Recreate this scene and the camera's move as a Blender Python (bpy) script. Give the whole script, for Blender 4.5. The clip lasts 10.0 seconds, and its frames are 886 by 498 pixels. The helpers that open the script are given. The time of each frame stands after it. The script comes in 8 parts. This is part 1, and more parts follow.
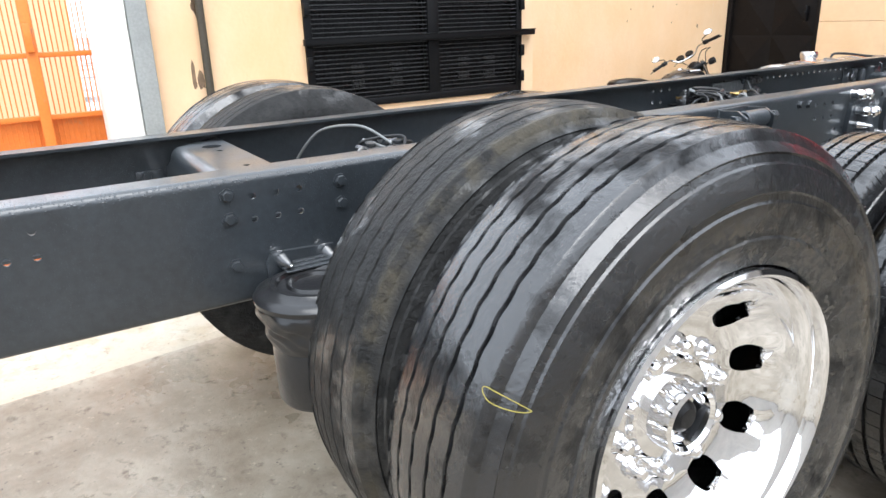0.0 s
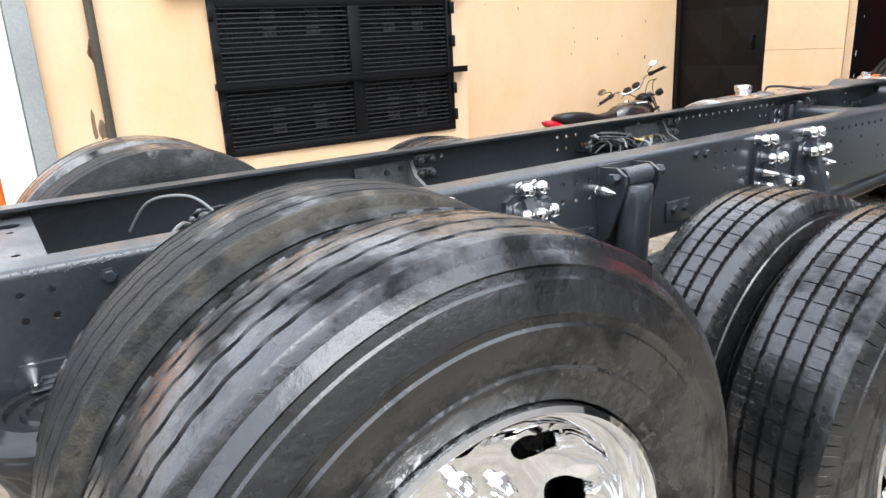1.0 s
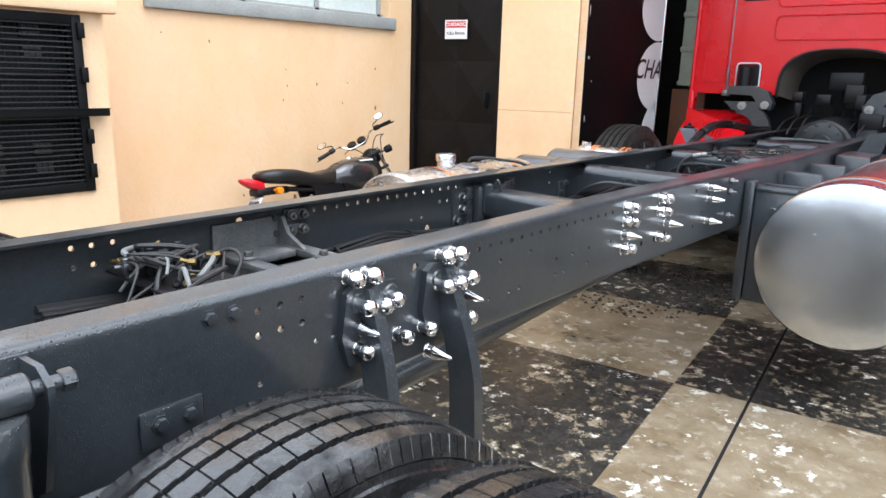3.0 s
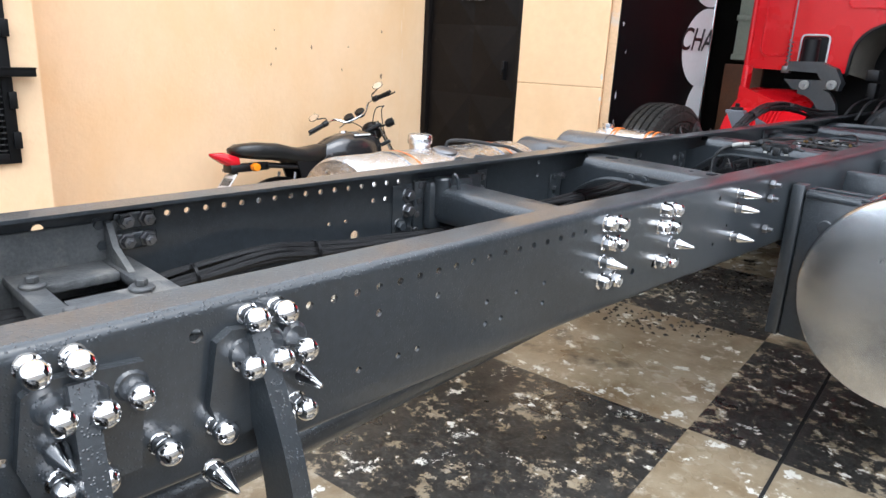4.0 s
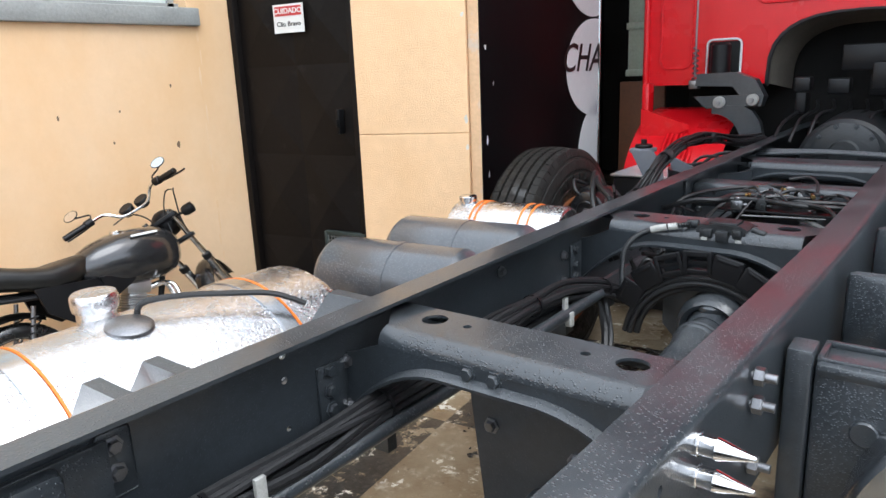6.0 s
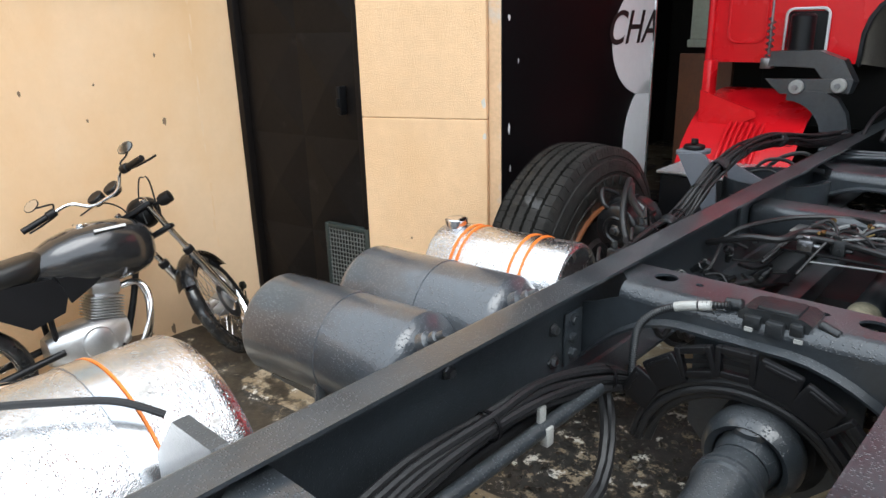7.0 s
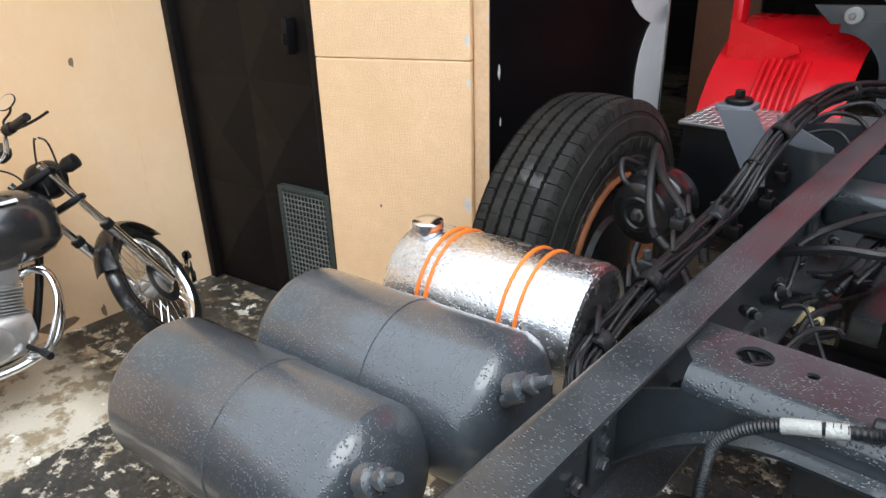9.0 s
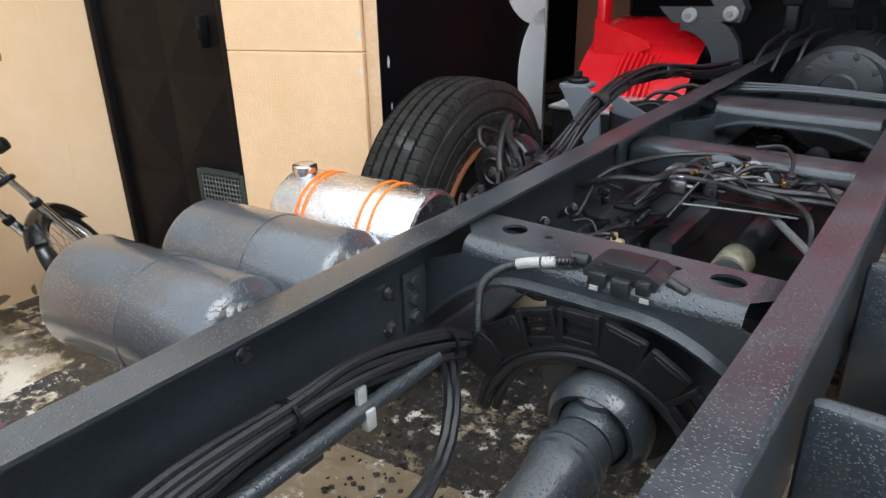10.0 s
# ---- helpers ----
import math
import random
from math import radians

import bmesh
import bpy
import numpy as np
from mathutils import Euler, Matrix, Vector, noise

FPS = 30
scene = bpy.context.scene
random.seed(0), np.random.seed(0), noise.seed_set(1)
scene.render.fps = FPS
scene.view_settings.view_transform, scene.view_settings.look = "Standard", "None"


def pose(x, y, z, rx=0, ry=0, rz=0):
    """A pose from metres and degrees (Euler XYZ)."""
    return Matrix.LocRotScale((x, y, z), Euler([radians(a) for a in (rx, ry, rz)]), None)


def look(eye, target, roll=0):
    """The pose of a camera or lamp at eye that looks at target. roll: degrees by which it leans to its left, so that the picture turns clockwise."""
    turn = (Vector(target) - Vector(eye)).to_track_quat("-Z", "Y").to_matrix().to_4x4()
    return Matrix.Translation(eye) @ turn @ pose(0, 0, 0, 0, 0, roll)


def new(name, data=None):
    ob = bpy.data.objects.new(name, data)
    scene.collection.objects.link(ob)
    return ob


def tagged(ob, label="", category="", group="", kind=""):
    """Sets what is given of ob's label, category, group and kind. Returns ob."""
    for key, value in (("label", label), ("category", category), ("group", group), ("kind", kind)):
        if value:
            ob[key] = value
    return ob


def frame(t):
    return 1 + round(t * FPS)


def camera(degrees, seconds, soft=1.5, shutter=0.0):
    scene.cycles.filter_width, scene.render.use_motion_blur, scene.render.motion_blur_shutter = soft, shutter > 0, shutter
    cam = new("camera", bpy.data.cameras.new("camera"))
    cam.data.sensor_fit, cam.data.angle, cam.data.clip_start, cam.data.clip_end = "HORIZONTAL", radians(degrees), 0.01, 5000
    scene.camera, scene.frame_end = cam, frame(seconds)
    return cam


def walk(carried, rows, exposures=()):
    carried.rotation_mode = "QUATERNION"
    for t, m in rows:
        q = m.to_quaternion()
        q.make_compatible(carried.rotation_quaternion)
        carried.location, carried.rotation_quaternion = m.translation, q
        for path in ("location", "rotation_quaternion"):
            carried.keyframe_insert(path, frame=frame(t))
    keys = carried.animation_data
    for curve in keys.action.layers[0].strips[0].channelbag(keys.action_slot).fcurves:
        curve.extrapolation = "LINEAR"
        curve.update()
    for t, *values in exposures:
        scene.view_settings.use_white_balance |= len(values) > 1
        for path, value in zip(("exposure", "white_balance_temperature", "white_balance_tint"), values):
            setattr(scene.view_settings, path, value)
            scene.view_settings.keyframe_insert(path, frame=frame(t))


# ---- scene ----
cam = camera(65.0, 10.0)
PATH = [
    (0, (1.786, 0.993, 1.454), (0.175, 1.986, 0.808), -1.8),
    (0.5, (1.817, 1.229, 1.48), (0.213, 2.239, 0.842), -2.4),
    (1, (1.773, 1.452, 1.503), (0.166, 2.494, 0.927), -2.9),
    (1.5, (1.638, 1.653, 1.531), (0.199, 2.934, 0.995), -4.2),
    (2, (1.529, 1.979, 1.519), (0.317, 3.481, 0.994), -2.8),
    (2.5, (1.46, 2.366, 1.541), (0.254, 3.887, 1.06), 1.0),
    (2.7, (1.444, 2.509, 1.538), (0.206, 4.006, 1.064), 1.1),
    (3.8, (1.315, 3.333, 1.543), (0.041, 4.77, 0.984), 3.5),
    (4, (1.257, 3.482, 1.523), (-0.077, 4.859, 0.954), 2.9),
    (4.5, (1.086, 3.848, 1.547), (-0.248, 5.219, 0.964), 1.2),
    (5, (0.979, 4.245, 1.537), (-0.374, 5.61, 0.984), 3.7),
    (5.5, (0.794, 4.594, 1.575), (-0.484, 6.046, 1.066), -0.2),
    (6, (0.638, 4.879, 1.603), (-0.55, 6.41, 1.106), -2.4),
    (6.2, (0.592, 5.007, 1.606), (-0.599, 6.535, 1.112), -1.8),
    (7.3, (0.39, 5.711, 1.736), (-0.935, 7.056, 1.075), -2.4),
    (7.5, (0.313, 5.833, 1.735), (-1.011, 7.175, 1.069), -3.1),
    (8, (0.125, 6.021, 1.738), (-1.119, 7.387, 0.972), -0.9),
    (8.5, (0.027, 6.085, 1.714), (-1.141, 7.48, 0.882), -0.4),
    (9, (0.049, 6.047, 1.712), (-1.17, 7.396, 0.879), -1.8),
    (9.5, (0.233, 5.905, 1.719), (-1.015, 7.269, 0.957), -1.8),
    (10, (0.501, 5.823, 1.671), (-0.604, 7.287, 0.876), -1.2),
]
walk(cam, [(t, look(eye, target, roll)) for t, eye, target, roll in PATH],
     [(0, 1.22, 6150, 9), (4, 1.2, 6000, 9), (5.2, 1.21, 6000, 9), (6.2, 1.06, 6100, 8), (7.3, 1.0, 6150, 6), (10, 1.08, 6050, 6)])

# ---- light ----
world = bpy.data.worlds.new("world")
scene.world = world
world.use_nodes = True
wn = world.node_tree.nodes
sky = wn.new("ShaderNodeTexSky")
sky.sky_type, sky.sun_disc = "NISHITA", False
sky.sun_elevation, sky.sun_rotation = radians(60), radians(60)
sky.air_density, sky.dust_density, sky.ozone_density = 1.0, 4.0, 1.0
wn["Background"].inputs[1].default_value = 0.15
cloud = wn.new("ShaderNodeMix")          # thin bright overcast over the clear sky
cloud.data_type = "RGBA"
cloud.inputs["Factor"].default_value = 0.85
cloud.inputs["B"].default_value = (8.2, 8.6, 9.1, 1)
world.node_tree.links.new(sky.outputs[0], cloud.inputs["A"])
world.node_tree.links.new(cloud.outputs["Result"], wn["Background"].inputs[0])
sun_data = bpy.data.lights.new("sun", "SUN")
sun_data.energy, sun_data.angle, sun_data.color = 1.0, radians(40), (1.0, 0.97, 0.93)
sun = new("sun", sun_data)
sun.matrix_basis = look((6, 3, 12), (0, 5, 0))
scene.view_settings.exposure = 1.25


# ---- materials ----
def material(name, color, rough=0.5, metal=0.0, vary=0.15, scale=4.0, bump=0.0, bump_scale=60.0, coat=0.0,
             drops=0.0, second=None, second_at=0.6, second_width=0.12, second_scale=3.0, second_rough=None, spec=0.5, detail=6.0,
             stretch=(1, 1, 1), drop_scale=140.0, dust_sheen=None, dust_rough=0.55):
    """Principled surface: base colour varied at two scales, an optional second colour in patches, fine relief."""
    m = bpy.data.materials.new(name)
    m.use_nodes = True
    nt = m.node_tree
    n, l = nt.nodes, nt.links
    b = n["Principled BSDF"]
    b.inputs["Metallic"].default_value = metal
    b.inputs["Roughness"].default_value = rough
    b.inputs["Coat Weight"].default_value = coat
    b.inputs["Coat Roughness"].default_value = 0.12
    b.inputs["Specular IOR Level"].default_value = spec
    tc = n.new("ShaderNodeTexCoord")
    info = n.new("ShaderNodeObjectInfo")
    off = n.new("ShaderNodeVectorMath")
    off.operation = "MULTIPLY_ADD"
    off.inputs[1].default_value = stretch
    l.new(tc.outputs["Object"], off.inputs[0])
    rnd = n.new("ShaderNodeVectorMath")
    rnd.operation = "SCALE"
    rnd.inputs[0].default_value = (7.3, 3.1, 5.7)
    l.new(info.outputs["Random"], rnd.inputs["Scale"])
    l.new(rnd.outputs[0], off.inputs[2])

    def noise_node(sc, det, even=False):
        t = n.new("ShaderNodeTexNoise")
        t.inputs["Scale"].default_value = sc
        t.inputs["Detail"].default_value = det
        t.inputs["Roughness"].default_value = 0.6
        l.new(tc.outputs["Object"] if even else off.outputs[0], t.inputs["Vector"])
        return t

    big, small = noise_node(scale, detail), noise_node(scale * 11, 4.0, True)
    mixn = n.new("ShaderNodeMath")
    mixn.operation = "MULTIPLY_ADD"
    l.new(small.outputs["Fac"], mixn.inputs[0])
    mixn.inputs[1].default_value = 0.45
    half = n.new("ShaderNodeMath")
    half.operation = "MULTIPLY"
    half.inputs[1].default_value = 0.55
    l.new(big.outputs["Fac"], half.inputs[0])
    l.new(half.outputs[0], mixn.inputs[2])
    ramp = n.new("ShaderNodeValToRGB")
    ramp.color_ramp.elements[0].position, ramp.color_ramp.elements[1].position = 0.3, 0.7
    ramp.color_ramp.elements[0].color = (*[c * (1 - vary) for c in color], 1)
    ramp.color_ramp.elements[1].color = (*[min(1, c * (1 + vary)) for c in color], 1)
    l.new(mixn.outputs[0], ramp.inputs[0])
    out = ramp.outputs[0]
    if second:
        pn = noise_node(second_scale, 9.0)
        pr = n.new("ShaderNodeMapRange")
        pr.inputs["From Min"].default_value, pr.inputs["From Max"].default_value = second_at - second_width / 2, second_at + second_width / 2
        l.new(pn.outputs["Fac"], pr.inputs["Value"])
        mc = n.new("ShaderNodeMix")
        mc.data_type = "RGBA"
        l.new(pr.outputs[0], mc.inputs["Factor"])
        l.new(out, mc.inputs["A"])
        mc.inputs["B"].default_value = (*second, 1)
        out = mc.outputs["Result"]
        if second_rough is not None:
            mr = n.new("ShaderNodeMix")
            l.new(pr.outputs[0], mr.inputs["Factor"])
            mr.inputs["A"].default_value, mr.inputs["B"].default_value = rough, second_rough
            l.new(mr.outputs["Result"], b.inputs["Roughness"])
    geo = n.new("ShaderNodeNewGeometry")
    updir = n.new("ShaderNodeSeparateXYZ")
    l.new(geo.outputs["Normal"], updir.inputs[0])
    if dust_sheen:                                      # grime on upward faces, lightened to carry the sky's sheen too
        lie = n.new("ShaderNodeMapRange")
        lie.inputs["From Min"].default_value, lie.inputs["From Max"].default_value = 0.55, 0.95
        l.new(updir.outputs[2], lie.inputs["Value"])
        blot = noise_node(7.0, 9.0)
        br_ = n.new("ShaderNodeMapRange")
        br_.inputs["From Min"].default_value, br_.inputs["From Max"].default_value = 0.36, 0.64
        l.new(blot.outputs["Fac"], br_.inputs["Value"])
        dm_ = n.new("ShaderNodeMath")
        dm_.operation = "MULTIPLY"
        l.new(lie.outputs[0], dm_.inputs[0])
        l.new(br_.outputs[0], dm_.inputs[1])
        dc = n.new("ShaderNodeMix")
        dc.data_type = "RGBA"
        l.new(dm_.outputs[0], dc.inputs["Factor"])
        l.new(out, dc.inputs["A"])
        dc.inputs["B"].default_value = (*dust_sheen, 1)
        out = dc.outputs["Result"]
        dw = n.new("ShaderNodeMapRange")
        dw.inputs["To Min"].default_value, dw.inputs["To Max"].default_value = coat, coat * 0.25
        l.new(dm_.outputs[0], dw.inputs["Value"])
        l.new(dw.outputs[0], b.inputs["Coat Weight"])
        dr = n.new("ShaderNodeMapRange")
        dr.inputs["To Min"].default_value, dr.inputs["To Max"].default_value = rough, dust_rough
        l.new(dm_.outputs[0], dr.inputs["Value"])
        l.new(dr.outputs[0], b.inputs["Roughness"])
    l.new(out, b.inputs["Base Color"])
    if second_rough is None and 0.05 < rough and not dust_sheen:
        rr = n.new("ShaderNodeMapRange")
        rr.inputs["To Min"].default_value, rr.inputs["To Max"].default_value = rough * 0.75, min(1, rough * 1.25)
        l.new(big.outputs["Fac"], rr.inputs["Value"])
        l.new(rr.outputs[0], b.inputs["Roughness"])
    height = None
    if drops:
        vo = n.new("ShaderNodeTexVoronoi")
        vo.inputs["Scale"].default_value = drop_scale
        vo.inputs["Randomness"].default_value = 1.0
        l.new(off.outputs[0], vo.inputs["Vector"])
        dm = n.new("ShaderNodeMapRange")
        dm.interpolation_type = "SMOOTHSTEP"
        dm.inputs["From Min"].default_value, dm.inputs["From Max"].default_value = 0.48, 0.12
        l.new(vo.outputs["Distance"], dm.inputs["Value"])
        pick = n.new("ShaderNodeMath")
        pick.operation = "GREATER_THAN"
        pick.inputs[1].default_value = 0.52
        l.new(vo.outputs["Color"], pick.inputs[0])
        beads = n.new("ShaderNodeMath")
        beads.operation = "MULTIPLY"
        flock = noise_node(9.0, 7.0, True)           # beads gather in patches
        fr = n.new("ShaderNodeMapRange")
        fr.inputs["From Min"].default_value, fr.inputs["From Max"].default_value = 0.36, 0.52
        l.new(flock.outputs["Fac"], fr.inputs["Value"])
        some = n.new("ShaderNodeMath")
        some.operation = "MULTIPLY"
        l.new(dm.outputs[0], some.inputs[0])
        l.new(fr.outputs[0], some.inputs[1])
        l.new(some.outputs[0], beads.inputs[0])
        l.new(pick.outputs[0], beads.inputs[1])
        rest = n.new("ShaderNodeMapRange")          # rain beads stay on what faces up
        rest.inputs["From Min"].default_value, rest.inputs["From Max"].default_value = -0.1, 0.5
        l.new(updir.outputs[2], rest.inputs["Value"])
        height = n.new("ShaderNodeMath")
        height.operation = "MULTIPLY"
        l.new(beads.outputs[0], height.inputs[0])
        l.new(rest.outputs[0], height.inputs[1])
        clear = n.new("ShaderNodeMix")              # bead glints put in as a lighter base colour
        clear.data_type = "RGBA"
        thin = n.new("ShaderNodeMath")
        thin.operation = "MULTIPLY"
        thin.inputs[1].default_value = 0.0 if metal else 0.5
        l.new(height.outputs[0], thin.inputs[0])
        l.new(thin.outputs[0], clear.inputs["Factor"])
        l.new(out, clear.inputs["A"])
        clear.inputs["B"].default_value = (*[min(0.6, 3.0 * c + 0.03) for c in color], 1)
        l.new(clear.outputs["Result"], b.inputs["Base Color"])
        db = n.new("ShaderNodeBump")
        db.inputs["Strength"].default_value = drops
        db.inputs["Distance"].default_value = 0.005
        l.new(height.outputs[0], db.inputs["Height"])
        l.new(db.outputs[0], b.inputs["Normal"])
        l.new(db.outputs[0], b.inputs["Coat Normal"])
    if bump:
        bn = noise_node(bump_scale, 5.0, True)
        bm_ = n.new("ShaderNodeBump")
        bm_.inputs["Strength"].default_value = bump
        bm_.inputs["Distance"].default_value = 0.01
        l.new(bn.outputs["Fac"], bm_.inputs["Height"])
        if height:
            l.new(db.outputs[0], bm_.inputs["Normal"])
        l.new(bm_.outputs[0], b.inputs["Normal"])
    return m


PAINT = material("chassis_paint", (0.026, 0.0312, 0.0365), 0.33, 0.0, 0.35, 5, 0.09, 150, coat=0.75, drops=0.5, drop_scale=210, dust_sheen=(0.052, 0.057, 0.062), dust_rough=0.45)
BLACK = material("black_plastic", (0.006, 0.006, 0.007), 0.4, 0, 0.3, 8, 0.05, 120, spec=0.3)


def rubber_material(name, color, wet, mud_color, mud, stripe=None, dry=0.5):
    """Wet tyre rubber: patchy water film, fine pores, road grime in smears, mud caked round the bead. wet: share of the film;
    mud: how far the caked mud reaches; stripe: an optional dried mud band on the shoulder (from, to) along the tyre's width."""
    m = bpy.data.materials.new(name)
    m.use_nodes = True
    n, l = m.node_tree.nodes, m.node_tree.links
    b = n["Principled BSDF"]
    tc = n.new("ShaderNodeTexCoord")
    info = n.new("ShaderNodeObjectInfo")
    sep = n.new("ShaderNodeSeparateXYZ")
    l.new(tc.outputs["Object"], sep.inputs[0])

    def calc(op, p, q=None, r=None):
        k = n.new("ShaderNodeMath")
        k.operation = op
        for i, v in enumerate((p, q, r)):
            if v is None:
                continue
            if isinstance(v, (int, float)):
                k.inputs[i].default_value = v
            else:
                l.new(v, k.inputs[i])
        return k.outputs[0]

    def tex(scale, detail=6.0, rough=0.6, stretch=(1, 1, 1)):
        mp = n.new("ShaderNodeMapping")
        mp.inputs["Scale"].default_value = stretch
        l.new(tc.outputs["Object"], mp.inputs["Vector"])
        t = n.new("ShaderNodeTexNoise")
        t.noise_dimensions = "4D"
        l.new(calc("MULTIPLY", info.outputs["Random"], 9.0), t.inputs["W"])
        t.inputs["Scale"].default_value, t.inputs["Detail"].default_value, t.inputs["Roughness"].default_value = scale, detail, rough
        l.new(mp.outputs[0], t.inputs["Vector"])
        return t.outputs["Fac"]

    def ramp(v, lo, hi, c=0.0, d=1.0):
        r = n.new("ShaderNodeMapRange")
        for k, w in (("From Min", lo), ("From Max", hi), ("To Min", c), ("To Max", d)):
            r.inputs[k].default_value = w
        l.new(v, r.inputs["Value"])
        return r.outputs[0]

    def mix(f, p, q):
        k = n.new("ShaderNodeMix")
        k.data_type = "RGBA"
        l.new(f, k.inputs["Factor"])
        for key, v in (("A", p), ("B", q)):
            if isinstance(v, tuple):
                k.inputs[key].default_value = (*v, 1)
            else:
                l.new(v, k.inputs[key])
        return k.outputs["Result"]

    radius = calc("SQRT", calc("ADD", calc("MULTIPLY", sep.outputs[1], sep.outputs[1]), calc("MULTIPLY", sep.outputs[2], sep.outputs[2])))
    film = ramp(tex(5.5, 7.0, 0.65), 0.70 - 0.34 * wet, 0.82 - 0.34 * wet)
    smear = tex(9.0, 8.0, 0.7)
    col = mix(ramp(tex(22.0, 8.0, 0.7), 0.35, 0.65), tuple(c * 0.5 for c in color), tuple(c * 1.7 for c in color))
    col = mix(ramp(smear, 0.58, 0.76, 0.0, 0.45), col, mud_color)
    cake = calc("MULTIPLY", ramp(radius, 0.30 + mud, 0.31 + mud * 0.3), ramp(tex(34.0, 8.0, 0.75), 0.47, 0.56))
    col = mix(cake, col, tuple(c * 0.9 for c in mud_color))
    dull = ramp(smear, 0.6, 0.74, 0.0, 0.8)
    if stripe:
        band = calc("MULTIPLY", ramp(sep.outputs[0], stripe[0], stripe[0] + 0.012), ramp(sep.outputs[0], stripe[1] + 0.02, stripe[1]))
        band = calc("MULTIPLY", calc("MULTIPLY", band, ramp(radius, 0.455, 0.475)), ramp(tex(14.0, 8.0, 0.7), 0.42, 0.58))
        col = mix(band, col, (0.065, 0.057, 0.042))
        dull = calc("MAXIMUM", dull, band)
    l.new(col, b.inputs["Base Color"])
    gloss = calc("MULTIPLY", calc("MAXIMUM", film, cake), calc("SUBTRACT", 1.0, dull))
    l.new(ramp(gloss, 0.0, 1.0, dry, 0.27), b.inputs["Roughness"])
    l.new(gloss, b.inputs["Coat Weight"])
    b.inputs["Coat Roughness"].default_value = 0.09
    b.inputs["Coat IOR"].default_value = 1.7
    b.inputs["Specular IOR Level"].default_value = 0.22
    pores = calc("ADD", calc("MULTIPLY", tex(120.0, 4.0), 0.6), calc("MULTIPLY", tex(42.0, 6.0, 0.7), 1.1))
    pores = calc("ADD", pores, calc("MULTIPLY", cake, 2.4))
    bp_ = n.new("ShaderNodeBump")
    bp_.inputs["Strength"].default_value, bp_.inputs["Distance"].default_value = 0.75, 0.008
    l.new(pores, bp_.inputs["Height"])
    l.new(bp_.outputs[0], b.inputs["Normal"])
    soft = n.new("ShaderNodeBump")
    soft.inputs["Strength"].default_value, soft.inputs["Distance"].default_value = 0.42, 0.005
    l.new(calc("ADD", tex(36.0, 6.0, 0.65), calc("MULTIPLY", cake, 1.5)), soft.inputs["Height"])
    l.new(soft.outputs[0], b.inputs["Coat Normal"])
    return m


RUBBER = rubber_material("tyre_rubber", (0.0095, 0.0098, 0.0106), 0.95, (0.024, 0.023, 0.022), 0.06)
RUBBER_WORN = rubber_material("worn_tyre_rubber", (0.0075, 0.0079, 0.0090), 0.95, (0.026, 0.025, 0.023), 0.10)
RUBBER_DRY = rubber_material("drying_tyre_rubber", (0.017, 0.0172, 0.0172), 0.55, (0.045, 0.043, 0.037), 0.08, (-0.062, -0.036), 0.5)
RUBBER_DUSTY = rubber_material("muddy_tyre_rubber", (0.014, 0.0135, 0.0125), 0.45, (0.045, 0.038, 0.028), 0.10, None, 0.55)
CHROME = material("chrome", (0.88, 0.88, 0.89), 0.045, 1.0, 0.06, 9, 0.03, 22)
STEEL = material("bare_steel", (0.26, 0.26, 0.27), 0.38, 1.0, 0.3, 20)
BRASS = material("brass", (0.26, 0.18, 0.075), 0.38, 1.0, 0.3, 20)
ALU = material("polished_aluminium", (0.80, 0.80, 0.82), 0.16, 1.0, 0.08, 6, 0.04, 30)
ALU_WET = material("wet_aluminium", (0.68, 0.68, 0.69), 0.27, 1.0, 0.2, 9, 0.16, 110, drops=0.5, drop_scale=190, second=(0.40, 0.38, 0.35), second_at=0.66, second_scale=22, second_width=0.14, second_rough=0.6)
ALU_DULL = material("brushed_aluminium", (0.64, 0.66, 0.68), 0.25, 1.0, 0.2, 4, 0.12, 7, second=(0.52, 0.54, 0.57), second_at=0.52, second_scale=3, second_width=0.35)
RED = material("red_cab_paint", (0.62, 0.006, 0.012), 0.28, 0, 0.06, 2, 0, coat=0.12, spec=0.35)
WALL = material("peach_wall_paint", (0.80, 0.562, 0.348), 0.8, 0, 0.05, 1.3, 0.3, 34, second=(0.74, 0.46, 0.23), second_at=0.60, second_scale=1.3, second_width=0.3, stretch=(1, 1, 0.55))
PIERWALL = material("stippled_peach_plaster", (0.80, 0.54, 0.315), 0.8, 0, 0.08, 1.6, 0.4, 130, second=(0.74, 0.48, 0.26), second_at=0.6, second_scale=2.0, second_width=0.3)
WALL2 = material("rough_plaster", (0.66, 0.44, 0.26), 0.85, 0, 0.15, 5, 0.5, 25, second=(0.55, 0.5, 0.44), second_at=0.62, second_scale=4)
WHITEWALL = material("white_column_paint", (0.82, 0.80, 0.75), 0.8, 0, 0.07, 3, 0.25, 20, second=(0.5, 0.48, 0.44), second_at=0.68, second_scale=3)
SILL = material("grey_concrete_trim", (0.30, 0.31, 0.30), 0.75, 0, 0.2, 6, 0.3, 40)
PANE = material("pale_window_pane", (0.55, 0.6, 0.58), 0.12, 0, 0.15, 2)
DOORM = material("dark_brown_steel", (0.0075, 0.006, 0.0055), 0.5, 0, 0.4, 3, 0.06, 40, second=(0.022, 0.019, 0.017), second_at=0.68, second_scale=5, spec=0.15)
IRON = material("black_window_iron", (0.004, 0.004, 0.0045), 0.5, 0, 0.3, 8, spec=0.2)
LOUVRE = material("grey_louvre_metal", (0.032, 0.032, 0.032), 0.5, 0.2, 0.3, 12)
VENTM = material("dark_green_iron", (0.025, 0.035, 0.032), 0.5, 0, 0.3, 12)
